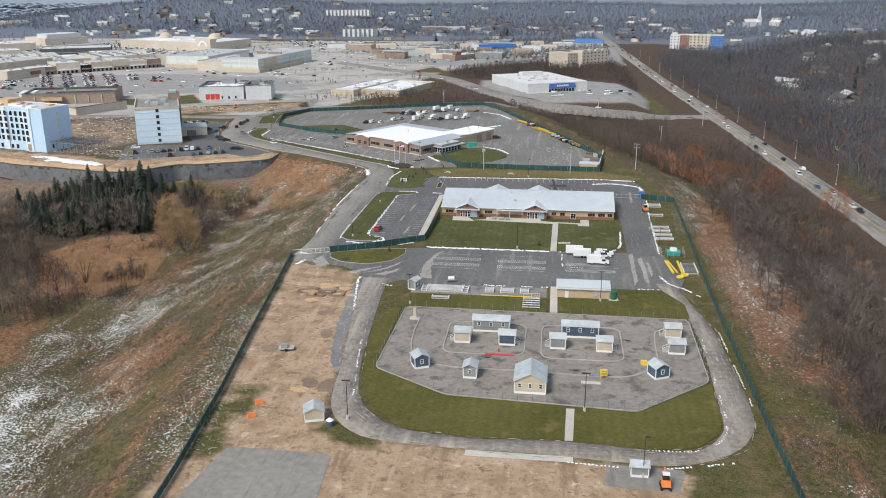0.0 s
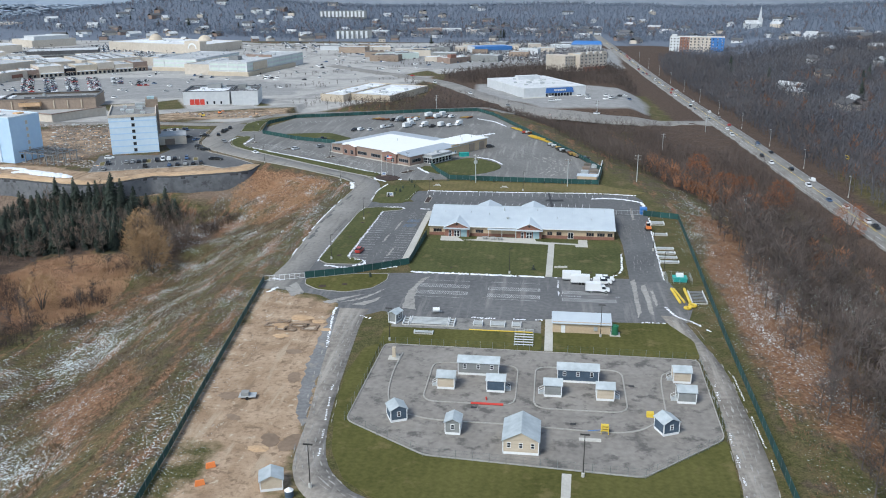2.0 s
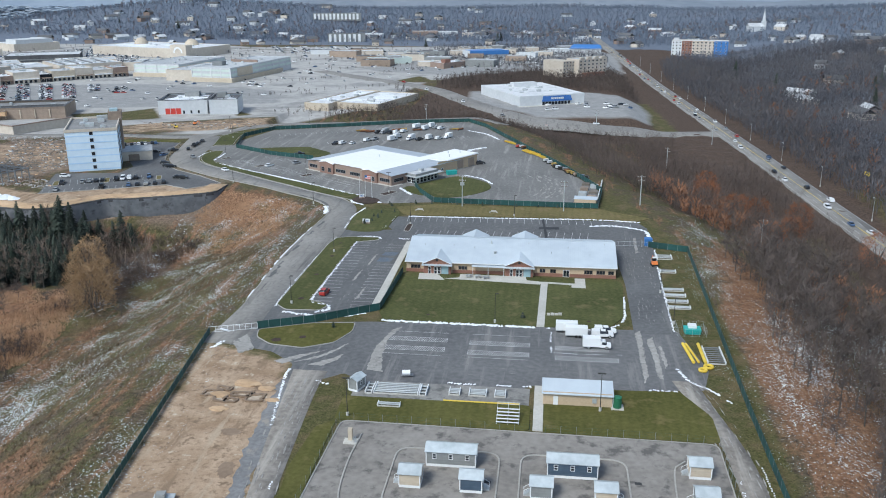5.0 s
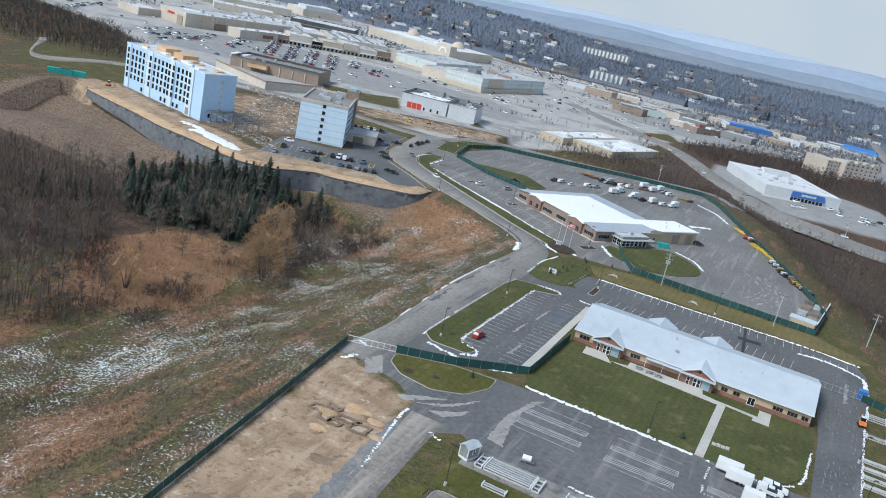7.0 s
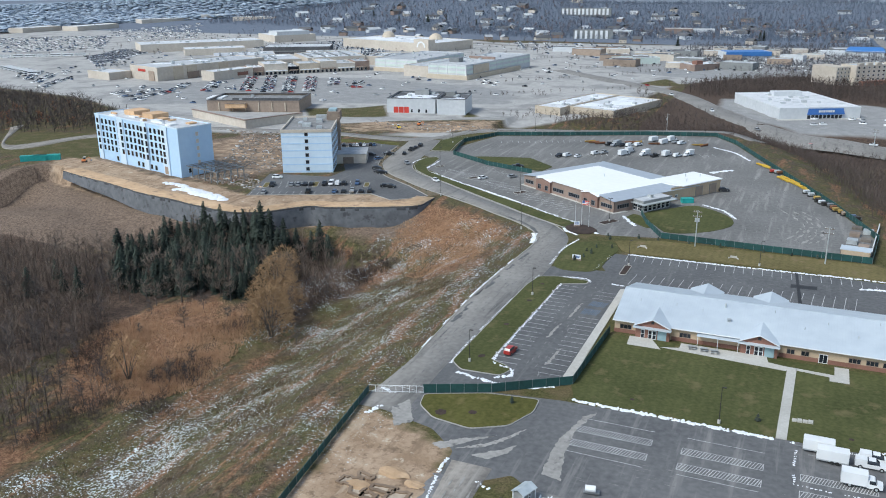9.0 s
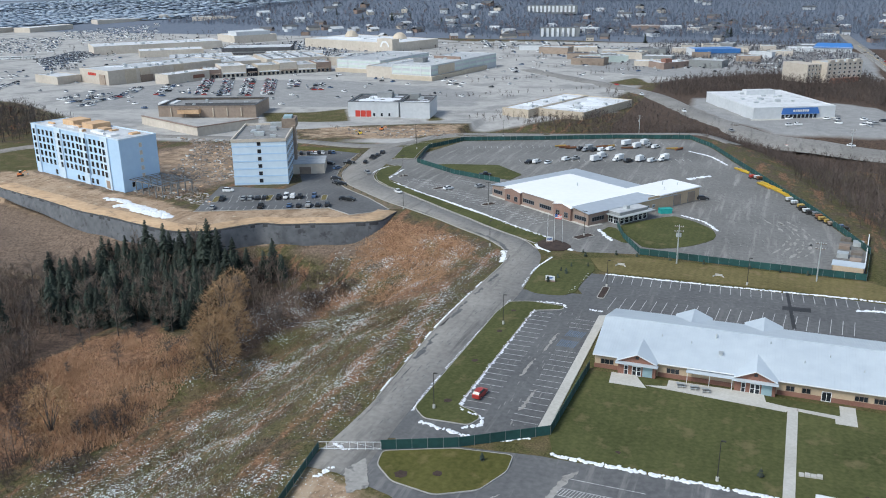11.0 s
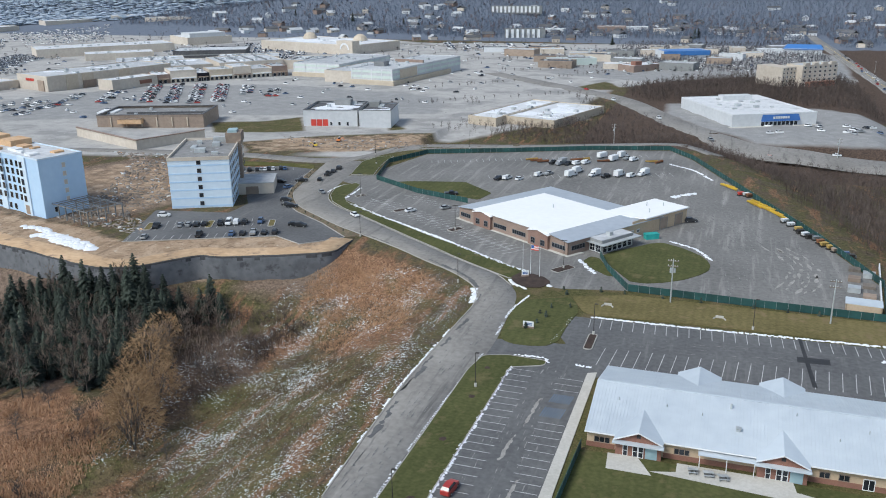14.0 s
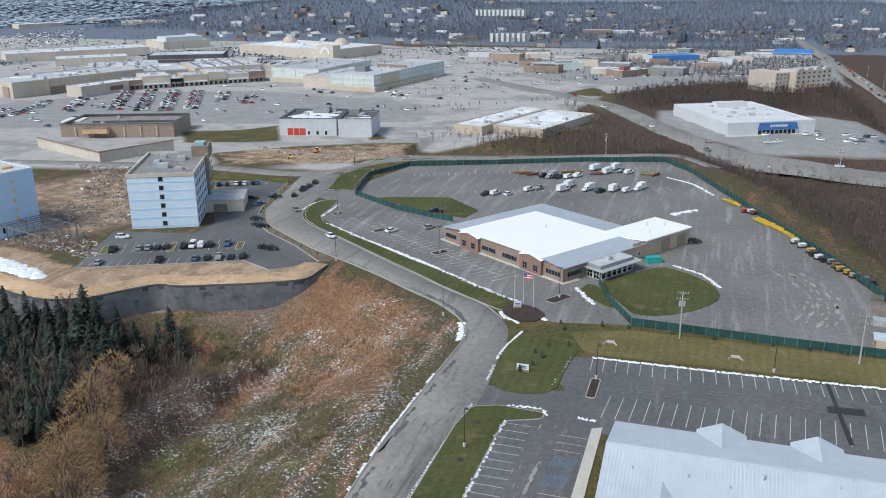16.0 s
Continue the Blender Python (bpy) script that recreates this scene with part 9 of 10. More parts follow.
# service yard: two rows of white trucks and pickups
for x, y, k, p in ((-71.7, 200.1, "pickup", car_black), (-68.5, 202.1, "pickup", car_white), (-63.3, 202.5, "car", car_white), (-56.9, 211.5, "pickup", car_white), (-53.5, 214.8, "pickup", car_silver), (-43.4, 214.8, "truck", car_white), (-42.1, 222.6, "truck", car_white), (-34.2, 217.9, "truck", car_white), (-28.9, 216.6, "pickup", car_black), (-23.8, 220.8, "truck", car_white), (-18.8, 220.6, "pickup", car_white), (-14.4, 224.6, "truck", car_white), (-56, 237, "pickup", car_black), (-52.5, 236, "truck", car_silver), (-49, 236.5, "pickup", car_black), (-45.5, 238.1, "pickup", car_white), (-41.8, 241.1, "pickup", car_white), (-27.7, 260.3, "truck", car_white), (-21.7, 253.1, "pickup", car_white), (-25, 255, "pickup", car_silver)):
    vehicle(k, p, x, y, rr.choice((62, 66, 70, 245)), 0.05, "service trucks")
for x, y in ((-36.8, 255.7), (-30.8, 250.6)):
    trailer(x, y, 5.4, 66 if x > -33 else 60, "white enclosed cargo trailer in the service yard")
for i, (x, y, a) in enumerate(((-64.5, 239.3, 30), (-67, 241, 25), (-61, 238, 34), (-34.7, 246.2, 20), (-13.5, 250.9, 12), (-10, 251, 60), (-47, 246, 20), (-44, 248, 25))):
    plough(x, y, a, (rust_paint, yellow_dull, rust_paint)[i % 3], "rusty snow plough blade lying in the service yard")
for x, y, k, p, a in ((9.5, 158, "suv", car_black, 20), (-83, 170, "pickup", car_black, 20), (-89.6, 142.5, "car", car_white, 56), (-78.5, 149.8, "car", car_silver, 56), (-52, 176, "car", car_silver, 10), (-107, 131, "car", car_white, -38), (-133.9, 157.9, "car", car_silver, -45), (-145.7, 187.3, "pickup", car_black, 100), (-145.9, 193.3, "car", car_black, 100), (-146.1, 199.5, "suv", car_black, 100), (-144.8, 177.6, "car", car_black, 110)):
    vehicle(k, p, x, y, a, (ground_z(x, y) if x < -100 else 0) + 0.12)
# hotel car park
for i in range(14):
    f = i / 13
    if rr.random() < 0.7:
        vehicle(rr.choice(("car", "suv", "pickup")), rr.choice((car_black, car_black, car_white, car_silver, car_blue)), -168.4 + 32.5 * f, 97.8 + 15.8 * f, 112 + rr.choice((0, 180)), 0.13, "cars at the hotel")
    if rr.random() < 0.45:
        vehicle(rr.choice(("car", "suv", "pickup")), rr.choice((car_black, car_black, car_white, car_silver, car_blue)), -167.5 + 43 * f, 84.2 + 19.5 * f, 112, 0.13, "cars at the hotel")
    if rr.random() < 0.65:
        vehicle(rr.choice(("car", "suv")), rr.choice((car_black, car_black, car_white, car_silver, car_blue)), -186.6 + 20.1 * f, 183.3 + 10.5 * f, 118, 0.13, "cars at the hotel")
for x, y, a in ((-141.7, 142.7, 20), (-137.9, 137, 20), (-135, 135.1, 25), (-151.2, 161.8, 70), (-158.9, 169.5, 20), (-122.6, 114, 30), (-119.7, 113.1, 10), (-174.2, 110.2, 20), (-151.2, 173.3, 30)):
    vehicle(rr.choice(("car", "suv", "pickup")), rr.choice((car_black, car_black, car_white, car_silver, car_blue)), x, y, a, 0.13, "cars at the hotel")
# highway and side road traffic
for i in range(46):
    y = 60 + i * 18 + rr.uniform(-10, 10)
    lane = rr.choice((0.18, 0.38, 0.62, 0.82))
    xl, xr = np.interp(y, [p[1] for p in HWY_L][::-1], [p[0] for p in HWY_L][::-1]), np.interp(y, [p[1] for p in HWY_R][::-1], [p[0] for p in HWY_R][::-1])
    x = xl + (xr - xl) * lane
    vehicle(rr.choice(("car", "suv", "pickup", "car")), rr.choice(PAINTS), x, y, 93 if lane > 0.5 else 273, ground_z(x, y) + 0.55, "traffic on the highway", False, "driving on the highway")
for x, y, a in ((-24, 400, -62), (9, 343, -50), (40, 326, -10), (72, 332, -8), (-62, 470, -58), (-90, 521, -40), (88, 385, 27), (96, 400, 27), (40, 366, 27), (45, 369, 27)):
    vehicle(rr.choice(("car", "suv")), rr.choice(PAINTS), x, y, a, ground_z(x, y) + 0.5, "", False, "near the white store")
# mall car park: rows of cars
spots = []
COLUMNS = (((-434, 345), (-463, 399)), ((-410, 356), (-447, 421)), ((-382, 371), (-436, 457)), ((-364, 375), (-422, 468)), ((-347, 379), (-403, 472)), ((-334, 390), (-384, 476)), ((-332, 424), (-359, 475)), ((-309, 424), (-328, 462)))
for j, (p0, p1) in enumerate(COLUMNS):
    p0, p1 = Vector(p0), Vector(p1)
    d_ = (p1 - p0).normalized()
    for i in range(int((p1 - p0).length / 2.9)):
        for k in (-2.7, 2.7):
            if rr.random() < (0.72 if 1 < j < 6 else 0.4):
                q = p0 + d_ * i * 2.9 + Vector((-d_.y, d_.x)) * k
                spots.append((q.x, q.y, math.degrees(math.atan2(d_.y, d_.x)) + 90))
rr.shuffle(spots)
for x, y, a in spots[:240]:
    vehicle(rr.choice(("car", "suv", "pickup", "car")), rr.choice(PAINTS), x, y, a + rr.choice((0, 180)), None, "cars at the mall", False, "in the mall car park")


def far_cars(places, seed):
    rng = random.Random(seed)
    V, T, S = [], [], []
    P = np.array([p[:2] for p in places])
    for (x, y, a), z in zip(places, height(P[:, 0], P[:, 1])):
        a = rng.choice((0.5, 2.07, rng.uniform(0, math.tau))) if a is None else a
        c, s = math.cos(a), math.sin(a)
        m = rng.choice((0, 0, 0, 1, 2, 2, 2, 3) if seed != 8 else (0, 0, 0, 2, 2, 3))
        for x0, x1, w_, z0, z1, t in ((-2.2, 2.2, 0.9, 0.25, 0.95, 0.1), (-1.6, 0.9, 0.8, 0.95, 1.5, 0.3)):
            k = len(V)
            for px, py, pz in ((x0, -w_, z0), (x1, -w_, z0), (x1, w_, z0), (x0, w_, z0), (x0 + t, -w_ + t / 2, z1), (x1 - t, -w_ + t / 2, z1), (x1 - t, w_ - t / 2, z1), (x0 + t, w_ - t / 2, z1)):
                V.append((x + px * c - py * s, y + px * s + py * c, z + pz))
            for q in ((4, 5, 6, 7), (0, 1, 5, 4), (1, 2, 6, 5), (2, 3, 7, 6), (3, 0, 4, 7)):
                T += [(k + q[0], k + q[1], k + q[2]), (k + q[0], k + q[2], k + q[3])]
                S += [m if z0 < 0.5 or q == (4, 5, 6, 7) else 4] * 2
    ob = new("far_cars", mesh_from("far_cars", V, T, [car_white, car_black, car_silver, car_blue, glass_dark], S))
    return tagged(ob, "hundreds of parked cars round the distant mall", "cars", kind="stuff")


def car_rows(b0, b1, t0, t1, rows, fill, seed):
    """Places of cars in double rows that run from the line b0-b1 to the line t0-t1."""
    rng = random.Random(seed)
    out = []
    for r in range(rows):
        f = r / max(1, rows - 1)
        a, b = Vector(b0).lerp(Vector(b1), f), Vector(t0).lerp(Vector(t1), f)
        d = (b - a).normalized()
        s = Vector((-d.y, d.x))
        for i in range(int((b - a).length / 2.8)):
            for k in (-2.6, 2.6):
                if rng.random() < fill:
                    p = a + d * i * 2.8 + s * k
                    out.append((p.x, p.y, math.atan2(s.y, s.x) + rng.uniform(-0.04, 0.04)))
    return out


lots = [(x, y, radians(a)) for x, y, a in spots[240:]] + car_rows((-722, 547), (-664, 501), (-770, 652), (-720, 640), 5, 0.75, 2)
lots += car_rows((-460, 655), (-400, 640), (-520, 745), (-420, 705), 6, 0.5, 5) + car_rows((-620, 715), (-560, 720), (-600, 800), (-545, 790), 5, 0.6, 25)
far_cars([(x, y, 0.7 + 1.57 * (i % 2)) for i, (x, y) in enumerate(scatter([(-889, 560), (-795, 639), (-978, 850), (-1110, 741)], 620, 33) + scatter([(-870, 758), (-809, 840), (-1020, 1120), (-1080, 942)], 420, 34))], 8)
lots += car_rows((-640, 380), (-560, 330), (-700, 440), (-600, 400), 4, 0.4, 6) + car_rows((-118, 863), (-85, 654), (105, 930), (80, 700), 7, 0.22, 7)
lots += car_rows((-585, 850), (-480, 800), (-490, 680), (-415, 665), 6, 0.45, 11) + car_rows((-338, 915), (-190, 905), (-296, 815), (-172, 840), 8, 0.3, 12)
lots += car_rows((-470, 320), (-430, 300), (-480, 372), (-440, 350), 3, 0.35, 13) + car_rows((-240, 470), (-180, 480), (-290, 492), (-200, 560), 3, 0.1, 14)
lots += car_rows((-740, 560), (-650, 484), (-735, 633), (-625, 502), 6, 0.7, 15)
far_cars(lots, 5)
far_cars([(x, y, None) for x, y in scatter([(-700, 430), (-600, 380), (-480, 340), (-380, 300), (-300, 330), (-160, 340), (-200, 480), (-100, 560), (-20, 640), (60, 880), (-300, 870), (-480, 900), (-800, 900)], 420, 31)], 6)
far_cars([(x, y, None) for x, y in scatter([(10, 400), (100, 372), (108, 400), (20, 425)], 18, 32)], 7)


def coaches():
    """Long white coaches side by side on the far lot."""
    for i, (x, y, a) in enumerate([(-824 + 11 * k, 520 + 8 * k, 30) for k in range(7)] + [(-719 + 10 * k, 432 - 4 * k, 35) for k in range(8)]):
        c = thing("coach", pose(x, y, ground_z(x, y), 0, 0, a), "long white coach on the distant lot", "bus", "coaches on the lot")
        block("body", -6, -1.3, 0.5, 6, 1.3, 3.4, car_white, c, taper=0.12)
        block("window_band", -5.6, -1.32, 1.9, 5.7, 1.32, 2.7, glass_dark, c)
        for wx in (-3.6, 3.9):
            bm = bmesh.new()
            tube(bm, (wx, -1.31, 0.5), (wx, 1.31, 0.5), 0.5, 0.5, 10)
            part("wheel", bm, tyre_black, c)


coaches()

# ---- poles, gates, signs ----


def lamp_pole(x, y, tall=9.0, z=None, arm=1, rot=0.0, metal=None):
    z = ground_z(x, y) + 0.1 if z is None else z
    p = thing("lamp_pole", pose(x, y, z, 0, 0, rot), "slim dark lamp pole on a concrete foot", "street lamp", "lamp poles")
    bm = bmesh.new()
    tube(bm, (0, 0, -0.5), (0, 0, 0.8), 0.3, 0.3, 10)
    part("foot", bm, concrete, p)
    bm = bmesh.new()
    tube(bm, (0, 0, 0.8), (0, 0, tall), 0.1, 0.06, 8)
    part("pole", bm, metal or steel_dark, p)
    for s in ((1,) if arm == 1 else (1, -1)):
        block("lamp_head", s * 0.05 if s > 0 else -0.85, -0.17, tall - 0.1, 0.85 if s > 0 else -0.05, 0.17, tall + 0.06, metal or steel_dark, p)


steel_dark = surf("steel_dark", (0.03, 0.028, 0.026), (0.06, 0.055, 0.05), 0.6, 1.0, 0.2, 0, metal=0.3, vary=0.1)
for x, y, h_, a in ((3.4, -89.9, 8.5, 2), (54.6, -81.9, 8.5, 2), (1.3, -153.5, 8.5, 2), (48.6, -144.6, 8.5, 2), (29.9, -37.3, 8, 1), (-26.3, 16.5, 8, 1), (-26.5, -30, 8, 1), (-6.8, 51.5, 8, 1), (-23.4, 97.5, 8.5, 2), (-49.8, 76.6, 8.5, 1), (-95, 109.2, 8.5, 1), (-66.7, 125.6, 8.5, 2), (58.2, -167.5, 8, 1), (75.5, -33, 7, 1), (74.8, -10, 7, 1), (-117, 158.5, 9, 2), (-102.7, 258.5, 9, 1), (-48, 272, 9, 1), (-14, 285, 9, 1), (30, 66, 8, 1), (-142.8, 233.2, 9, 1), (-134.2, 214.2, 9, 1)):
    lamp_pole(x, y, h_, arm=a, z=0.15 if -130 < x < 90 and y < 240 else None)
for i in range(12):
    y = 60 + i * 62
    x = float(np.interp(y, [p[1] for p in HWY_R][::-1], [p[0] for p in HWY_R][::-1])) + 4
    lamp_pole(x, y, 10, None, 1, 180, galvanised)


def utility_pole(x, y, tall, cans=0, wires=True):
    p = thing("utility_pole", pose(x, y, ground_z(x, y) - 0.1), "tall weathered utility pole with crossarms", "utility pole")
    bm = bmesh.new()
    tube(bm, (0, 0, -0.8), (0, 0, tall), 0.21, 0.14, 8)
    part("pole", bm, galvanised, p)
    for k, z in enumerate((tall - 0.7, tall - 2.2)):
        block("crossarm", -1.4, -0.1, z, 1.4, 0.1, z + 0.22, pole_wood, p)
        for dx in (-1.2, -0.5, 0.5, 1.2):
            bm = bmesh.new()
            tube(bm, (dx, 0, z + 0.22), (dx, 0, z + 0.5), 0.07, 0.05, 6)
            part("insulator", bm, white_trim, p)
    for i in range(cans):
        bm = bmesh.new()
        tube(bm, (0.45 * (1 if i % 2 else -1), 0.35 - 0.35 * (i // 2), tall - 3.9), (0.45 * (1 if i % 2 else -1), 0.35 - 0.35 * (i // 2), tall - 2.7), 0.32, 0.32, 10)
        part("transformer", bm, galvanised, p)


for x, y, t, c in ((9.2, 78.5, 12.5, 3), (48.3, 75.6, 12, 0), (78, 88, 12, 0), (104, 215, 12, 0), (140, 290, 12, 0), (72, 330, 11, 1), (118, 60, 12, 1), (-40, 318, 11, 1)):
    utility_pole(x, y, t, c)


def gate():
    g = thing("gate", pose(-41, -52.2, 0.05, 0, 0, 19.5), "white tubular sliding gate across the access road", "gate")
    for z in (0.25, 1.7):
        bm = bmesh.new()
        tube(bm, (0, 0, z), (11.8, 0, z), 0.06, 0.06, 8)
        part("rail", bm, white_trim, g)
    for i in range(9):
        bm = bmesh.new()
        tube(bm, (i * 11.8 / 8, 0, 0.05), (i * 11.8 / 8, 0, 1.75), 0.05, 0.05, 8)
        part("upright", bm, white_trim, g)
    bm = bmesh.new()
    tube(bm, (0, 0, 0.25), (5.9, 0, 1.7), 0.03, 0.03, 6)
    tube(bm, (5.9, 0, 1.7), (11.8, 0, 0.25), 0.03, 0.03, 6)
    part("brace", bm, white_trim, g)


gate()
g = thing("gate", pose(64, 33, 0.05), "grey tubular gate beside the long building", "gate")
for z in (0.3, 1.7):
    bm = bmesh.new()
    tube(bm, (0, 0, z), (11.5, 0, z), 0.05, 0.05, 8)
    part("rail", bm, galvanised, g)
for i in range(7):
    bm = bmesh.new()
    tube(bm, (i * 11.5 / 6, 0, 0), (i * 11.5 / 6, 0, 1.8), 0.05, 0.05, 8)
    part("upright", bm, galvanised, g)


def signboard(x, y, rot, w, label, z=0.17):
    s = thing("sign", pose(x, y, z, 0, 0, rot), label, "sign")
    block("base", -w / 2, -0.25, -0.1, w / 2, 0.25, 0.45, brick_pale, s)
    block("board", -w / 2 + 0.1, -0.14, 0.45, w / 2 - 0.1, 0.14, 1.7, white_trim, s)
    for k in range(2):
        block("lettering", -w * 0.33, -0.16, 0.75 + k * 0.4, w * 0.33, -0.135, 0.98 + k * 0.4, sign_blue, s, "blue lettering as plain bars")


signboard(-22.9, 50.6, 0, 2.9, "white board sign on a low base")
signboard(-32.5, 86.6, 25, 2.2, "small pale sign in a mulch bed", 0.24)
for x, y, red in ((-31.5, 89, True), (-28.5, 87.6, False), (-34.2, 90.6, False)):
    f = thing("flagpole", pose(x, y, 0.2), "tall white flagpole in a mulch bed", "flagpole")
    bm = bmesh.new()
    tube(bm, (0, 0, -0.3), (0, 0, 9), 0.07, 0.04, 8)
    part("pole", bm, white_trim, f)
    if red:
        bm = bmesh.new()
        cols = 8
        for k in range(5):
            for c in range(cols):
                pts = [(0.06 + (c + i) * 0.28, 0.12 * math.sin((c + i) * 0.9), 8.9 - (k + j) * 0.3) for i, j in ((0, 0), (0, 1), (1, 1), (1, 0))]
                bm.faces.new([bm.verts.new(p) for p in pts]).material_index = 2 if k < 3 and c < 3 else k % 2
        bmesh.ops.remove_doubles(bm, verts=bm.verts, dist=0.001)
        part("flag", bm, [red_paint, white_trim, sign_blue], f, "striped flag")

# ---- yard equipment ----
d = thing("dumpster", pose(58.2, -80.0, 0.17), "tall green waste container beside the shed", "dumpster")
bm = bmesh.new()
tube(bm, (0, 0, 0), (0, 0, 2.4), 0.85, 0.85, 16)
tube(bm, (0, 0, 2.4), (0, 0, 2.65), 0.8, 0.3, 16)
part("body", bm, green_paint, d)
block("pad", -1.3, -1.3, -0.1, 1.3, 1.3, 0.06, concrete, d)


def bleachers():
    b = thing("bleachers", pose(36, -88.2, 0.17), "white metal bleachers with five rows", "bleachers")
    for i in range(5):
        block("seat", -2.3, -1.6 + i * 0.75, 0.4 + i * 0.35, 2.3, -1.25 + i * 0.75, 0.47 + i * 0.35, white_trim, b)
        block("footboard", -2.3, -1.2 + i * 0.75, 0.15 + i * 0.35, 2.3, -0.95 + i * 0.75, 0.2 + i * 0.35, galvanised, b)
    for x in (-2.2, 0, 2.2):
        bm = bmesh.new()
        tube(bm, (x, -1.6, 0), (x, 2.2, 1.9), 0.05, 0.05, 6)
        tube(bm, (x, 2.2, 0), (x, 2.2, 2.9), 0.05, 0.05, 6)
        tube(bm, (x, 0.3, 0), (x, 0.3, 1.0), 0.05, 0.05, 6)
        part("frame", bm, galvanised, b)
    bm = bmesh.new()
    tube(bm, (-2.3, 2.2, 2.9), (2.3, 2.2, 2.9), 0.05, 0.05, 6)
    tube(bm, (-2.3, 2.2, 2.5), (2.3, 2.2, 2.5), 0.04, 0.04, 6)
    part("rail", bm, galvanised, b)


bleachers()


def pipe_rack(x, y, w, d, n, rot=0.0, z=0.12, pipes=galvanised, label="low rack with long grey pipes"):
    r = thing("pipe_rack", pose(x, y, z, 0, 0, rot), label, "rack", "storage racks")
    for yy in (-d / 2, d / 2):
        block("sleeper", -w / 2, yy - 0.12, 0, w / 2, yy + 0.12, 0.25, concrete, r)
    for xx in (-w / 2, w / 2):
        block("end_frame", xx - 0.1, -d / 2, 0, xx + 0.1, d / 2, 0.7, white_trim, r)
    for i in range(n):
        yy = -d / 2 + d * (i + 0.5) / n
        bm = bmesh.new()
        tube(bm, (-w / 2 + 0.2, yy, 0.45), (w / 2 - 0.2, yy, 0.45), 0.16, 0.16, 8)
        part("pipe", bm, pipes, r)


pipe_rack(11.5, -77.3, 9.5, 4.6, 6)
pipe_rack(5.6, -77.6, 1.4, 4.4, 3)
pipe_rack(17.3, -77.4, 1.4, 4.4, 3)
for x in (24, 29, 33.8):
    pipe_rack(x, -77.2, 3.6 if x == 29 else 2.2, 2.6, 4, label="low concrete training frame on the slab")
pipe_rack(11, -84.5, 4.6, 1.4, 2, label="low pale rack on the grass")
for i in range(4):
    pipe_rack(78.5, -8 - i * 4.6, 5.6, 1.5, 3, label="low rack of pale pipes on the grass")
pipe_rack(79.5, 22, 4.5, 4, 3, label="low pale platform on the grass")
pipe_rack(79, 8, 4.5, 2, 2, label="low rack beside the east road")
tagged(block("timber_beam", 22, -81.3, 0.17, 38, -81.0, 0.32, yellow_paint), "long yellow timber beam edging the slab", "beam")

y_ = thing("yellow_pipes", pose(77, -51, 0.05, 0, 0, 4), "thick yellow hoses laid out on the grass", "hose")
for i, (x0, x1) in enumerate(((-0.6, -0.3), (0.1, 0.9), (3.0, 2.4))):
    bm = bmesh.new()
    tube(bm, (x0, 5, 0.4), (x1, -5.5, 0.4), 0.38 if i != 1 else 0.28, 0.38 if i != 1 else 0.28, 10)
    part("hose", bm, yellow_paint, y_)
for cx, cy, r_ in ((2.6, -7.6, 0.9), (0.9, -9.4, 0.75)):
    bm = bmesh.new()
    for k in range(20):
        a, b = k * math.tau / 20, (k + 1) * math.tau / 20
        tube(bm, (cx + r_ * math.cos(a), cy + r_ * math.sin(a), 0.35), (cx + r_ * math.cos(b), cy + r_ * math.sin(b), 0.35), 0.33, 0.33, 8)
    part("coil", bm, yellow_paint, y_)
pipe_rack(82.3, -52, 4.0, 9, 8, pipes=steel_grey, label="weathered grey metal grating on the grass")
t_ = thing("teal_container", pose(79.4, -38, 0.05), "teal skip with a white lid inside a wire pen", "container")
block("bin", -1.9, -1.3, 0, 1.9, 1.3, 1.3, teal_paint, t_, taper=-0.15)
block("lid", -1.0, -0.4, 1.3, 1.0, 1.5, 2.0, white_trim, t_)
fence([(75.6, -40.5), (82.6, -40.5), (82.6, -35), (75.6, -35), (75.6, -40.5)], 1.8, "square wire pen round a teal skip", 2.0, galvanised)
b_ = thing("blue_container", pose(75.8, 35, 0.05), "small blue portable cabin beside the fence", "cabin")
block("body", -1.2, -1.2, 0, 1.2, 1.2, 2.4, blue_paint, b_)
block("roof", -1.3, -1.3, 2.4, 1.3, 1.3, 2.6, blue_paint, b_, taper=0.25)


def digger(x, y, rot, paint, label):
    e = thing("digger", pose(x, y, ground_z(x, y) + 0.1, 0, 0, rot), label, "digger")
    for s in (-1, 1):
        block("track", -1.3, s * 0.75 - 0.22, 0, 1.3, s * 0.75 + 0.22, 0.6, tyre_black, e, taper=0.12)
    block("body", -1.2, -0.8, 0.6, 0.6, 0.8, 1.5, paint, e, taper=0.08)
    block("cab", -0.3, -0.6, 1.5, 0.7, 0.6, 2.5, glass_dark, e, taper=0.1)
    block("cab_roof", -0.35, -0.62, 2.45, 0.72, 0.62, 2.58, white_trim, e)
    bm = bmesh.new()
    tube(bm, (0.6, 0, 1.2), (2.2, 0, 2.4), 0.16, 0.12, 6)
    tube(bm, (2.2, 0, 2.4), (3.1, 0, 1.0), 0.12, 0.1, 6)
    part("boom", bm, paint, e)
    block("bucket", 2.8, -0.45, 0.5, 3.5, 0.45, 1.1, steel_grey, e, taper=0.1)


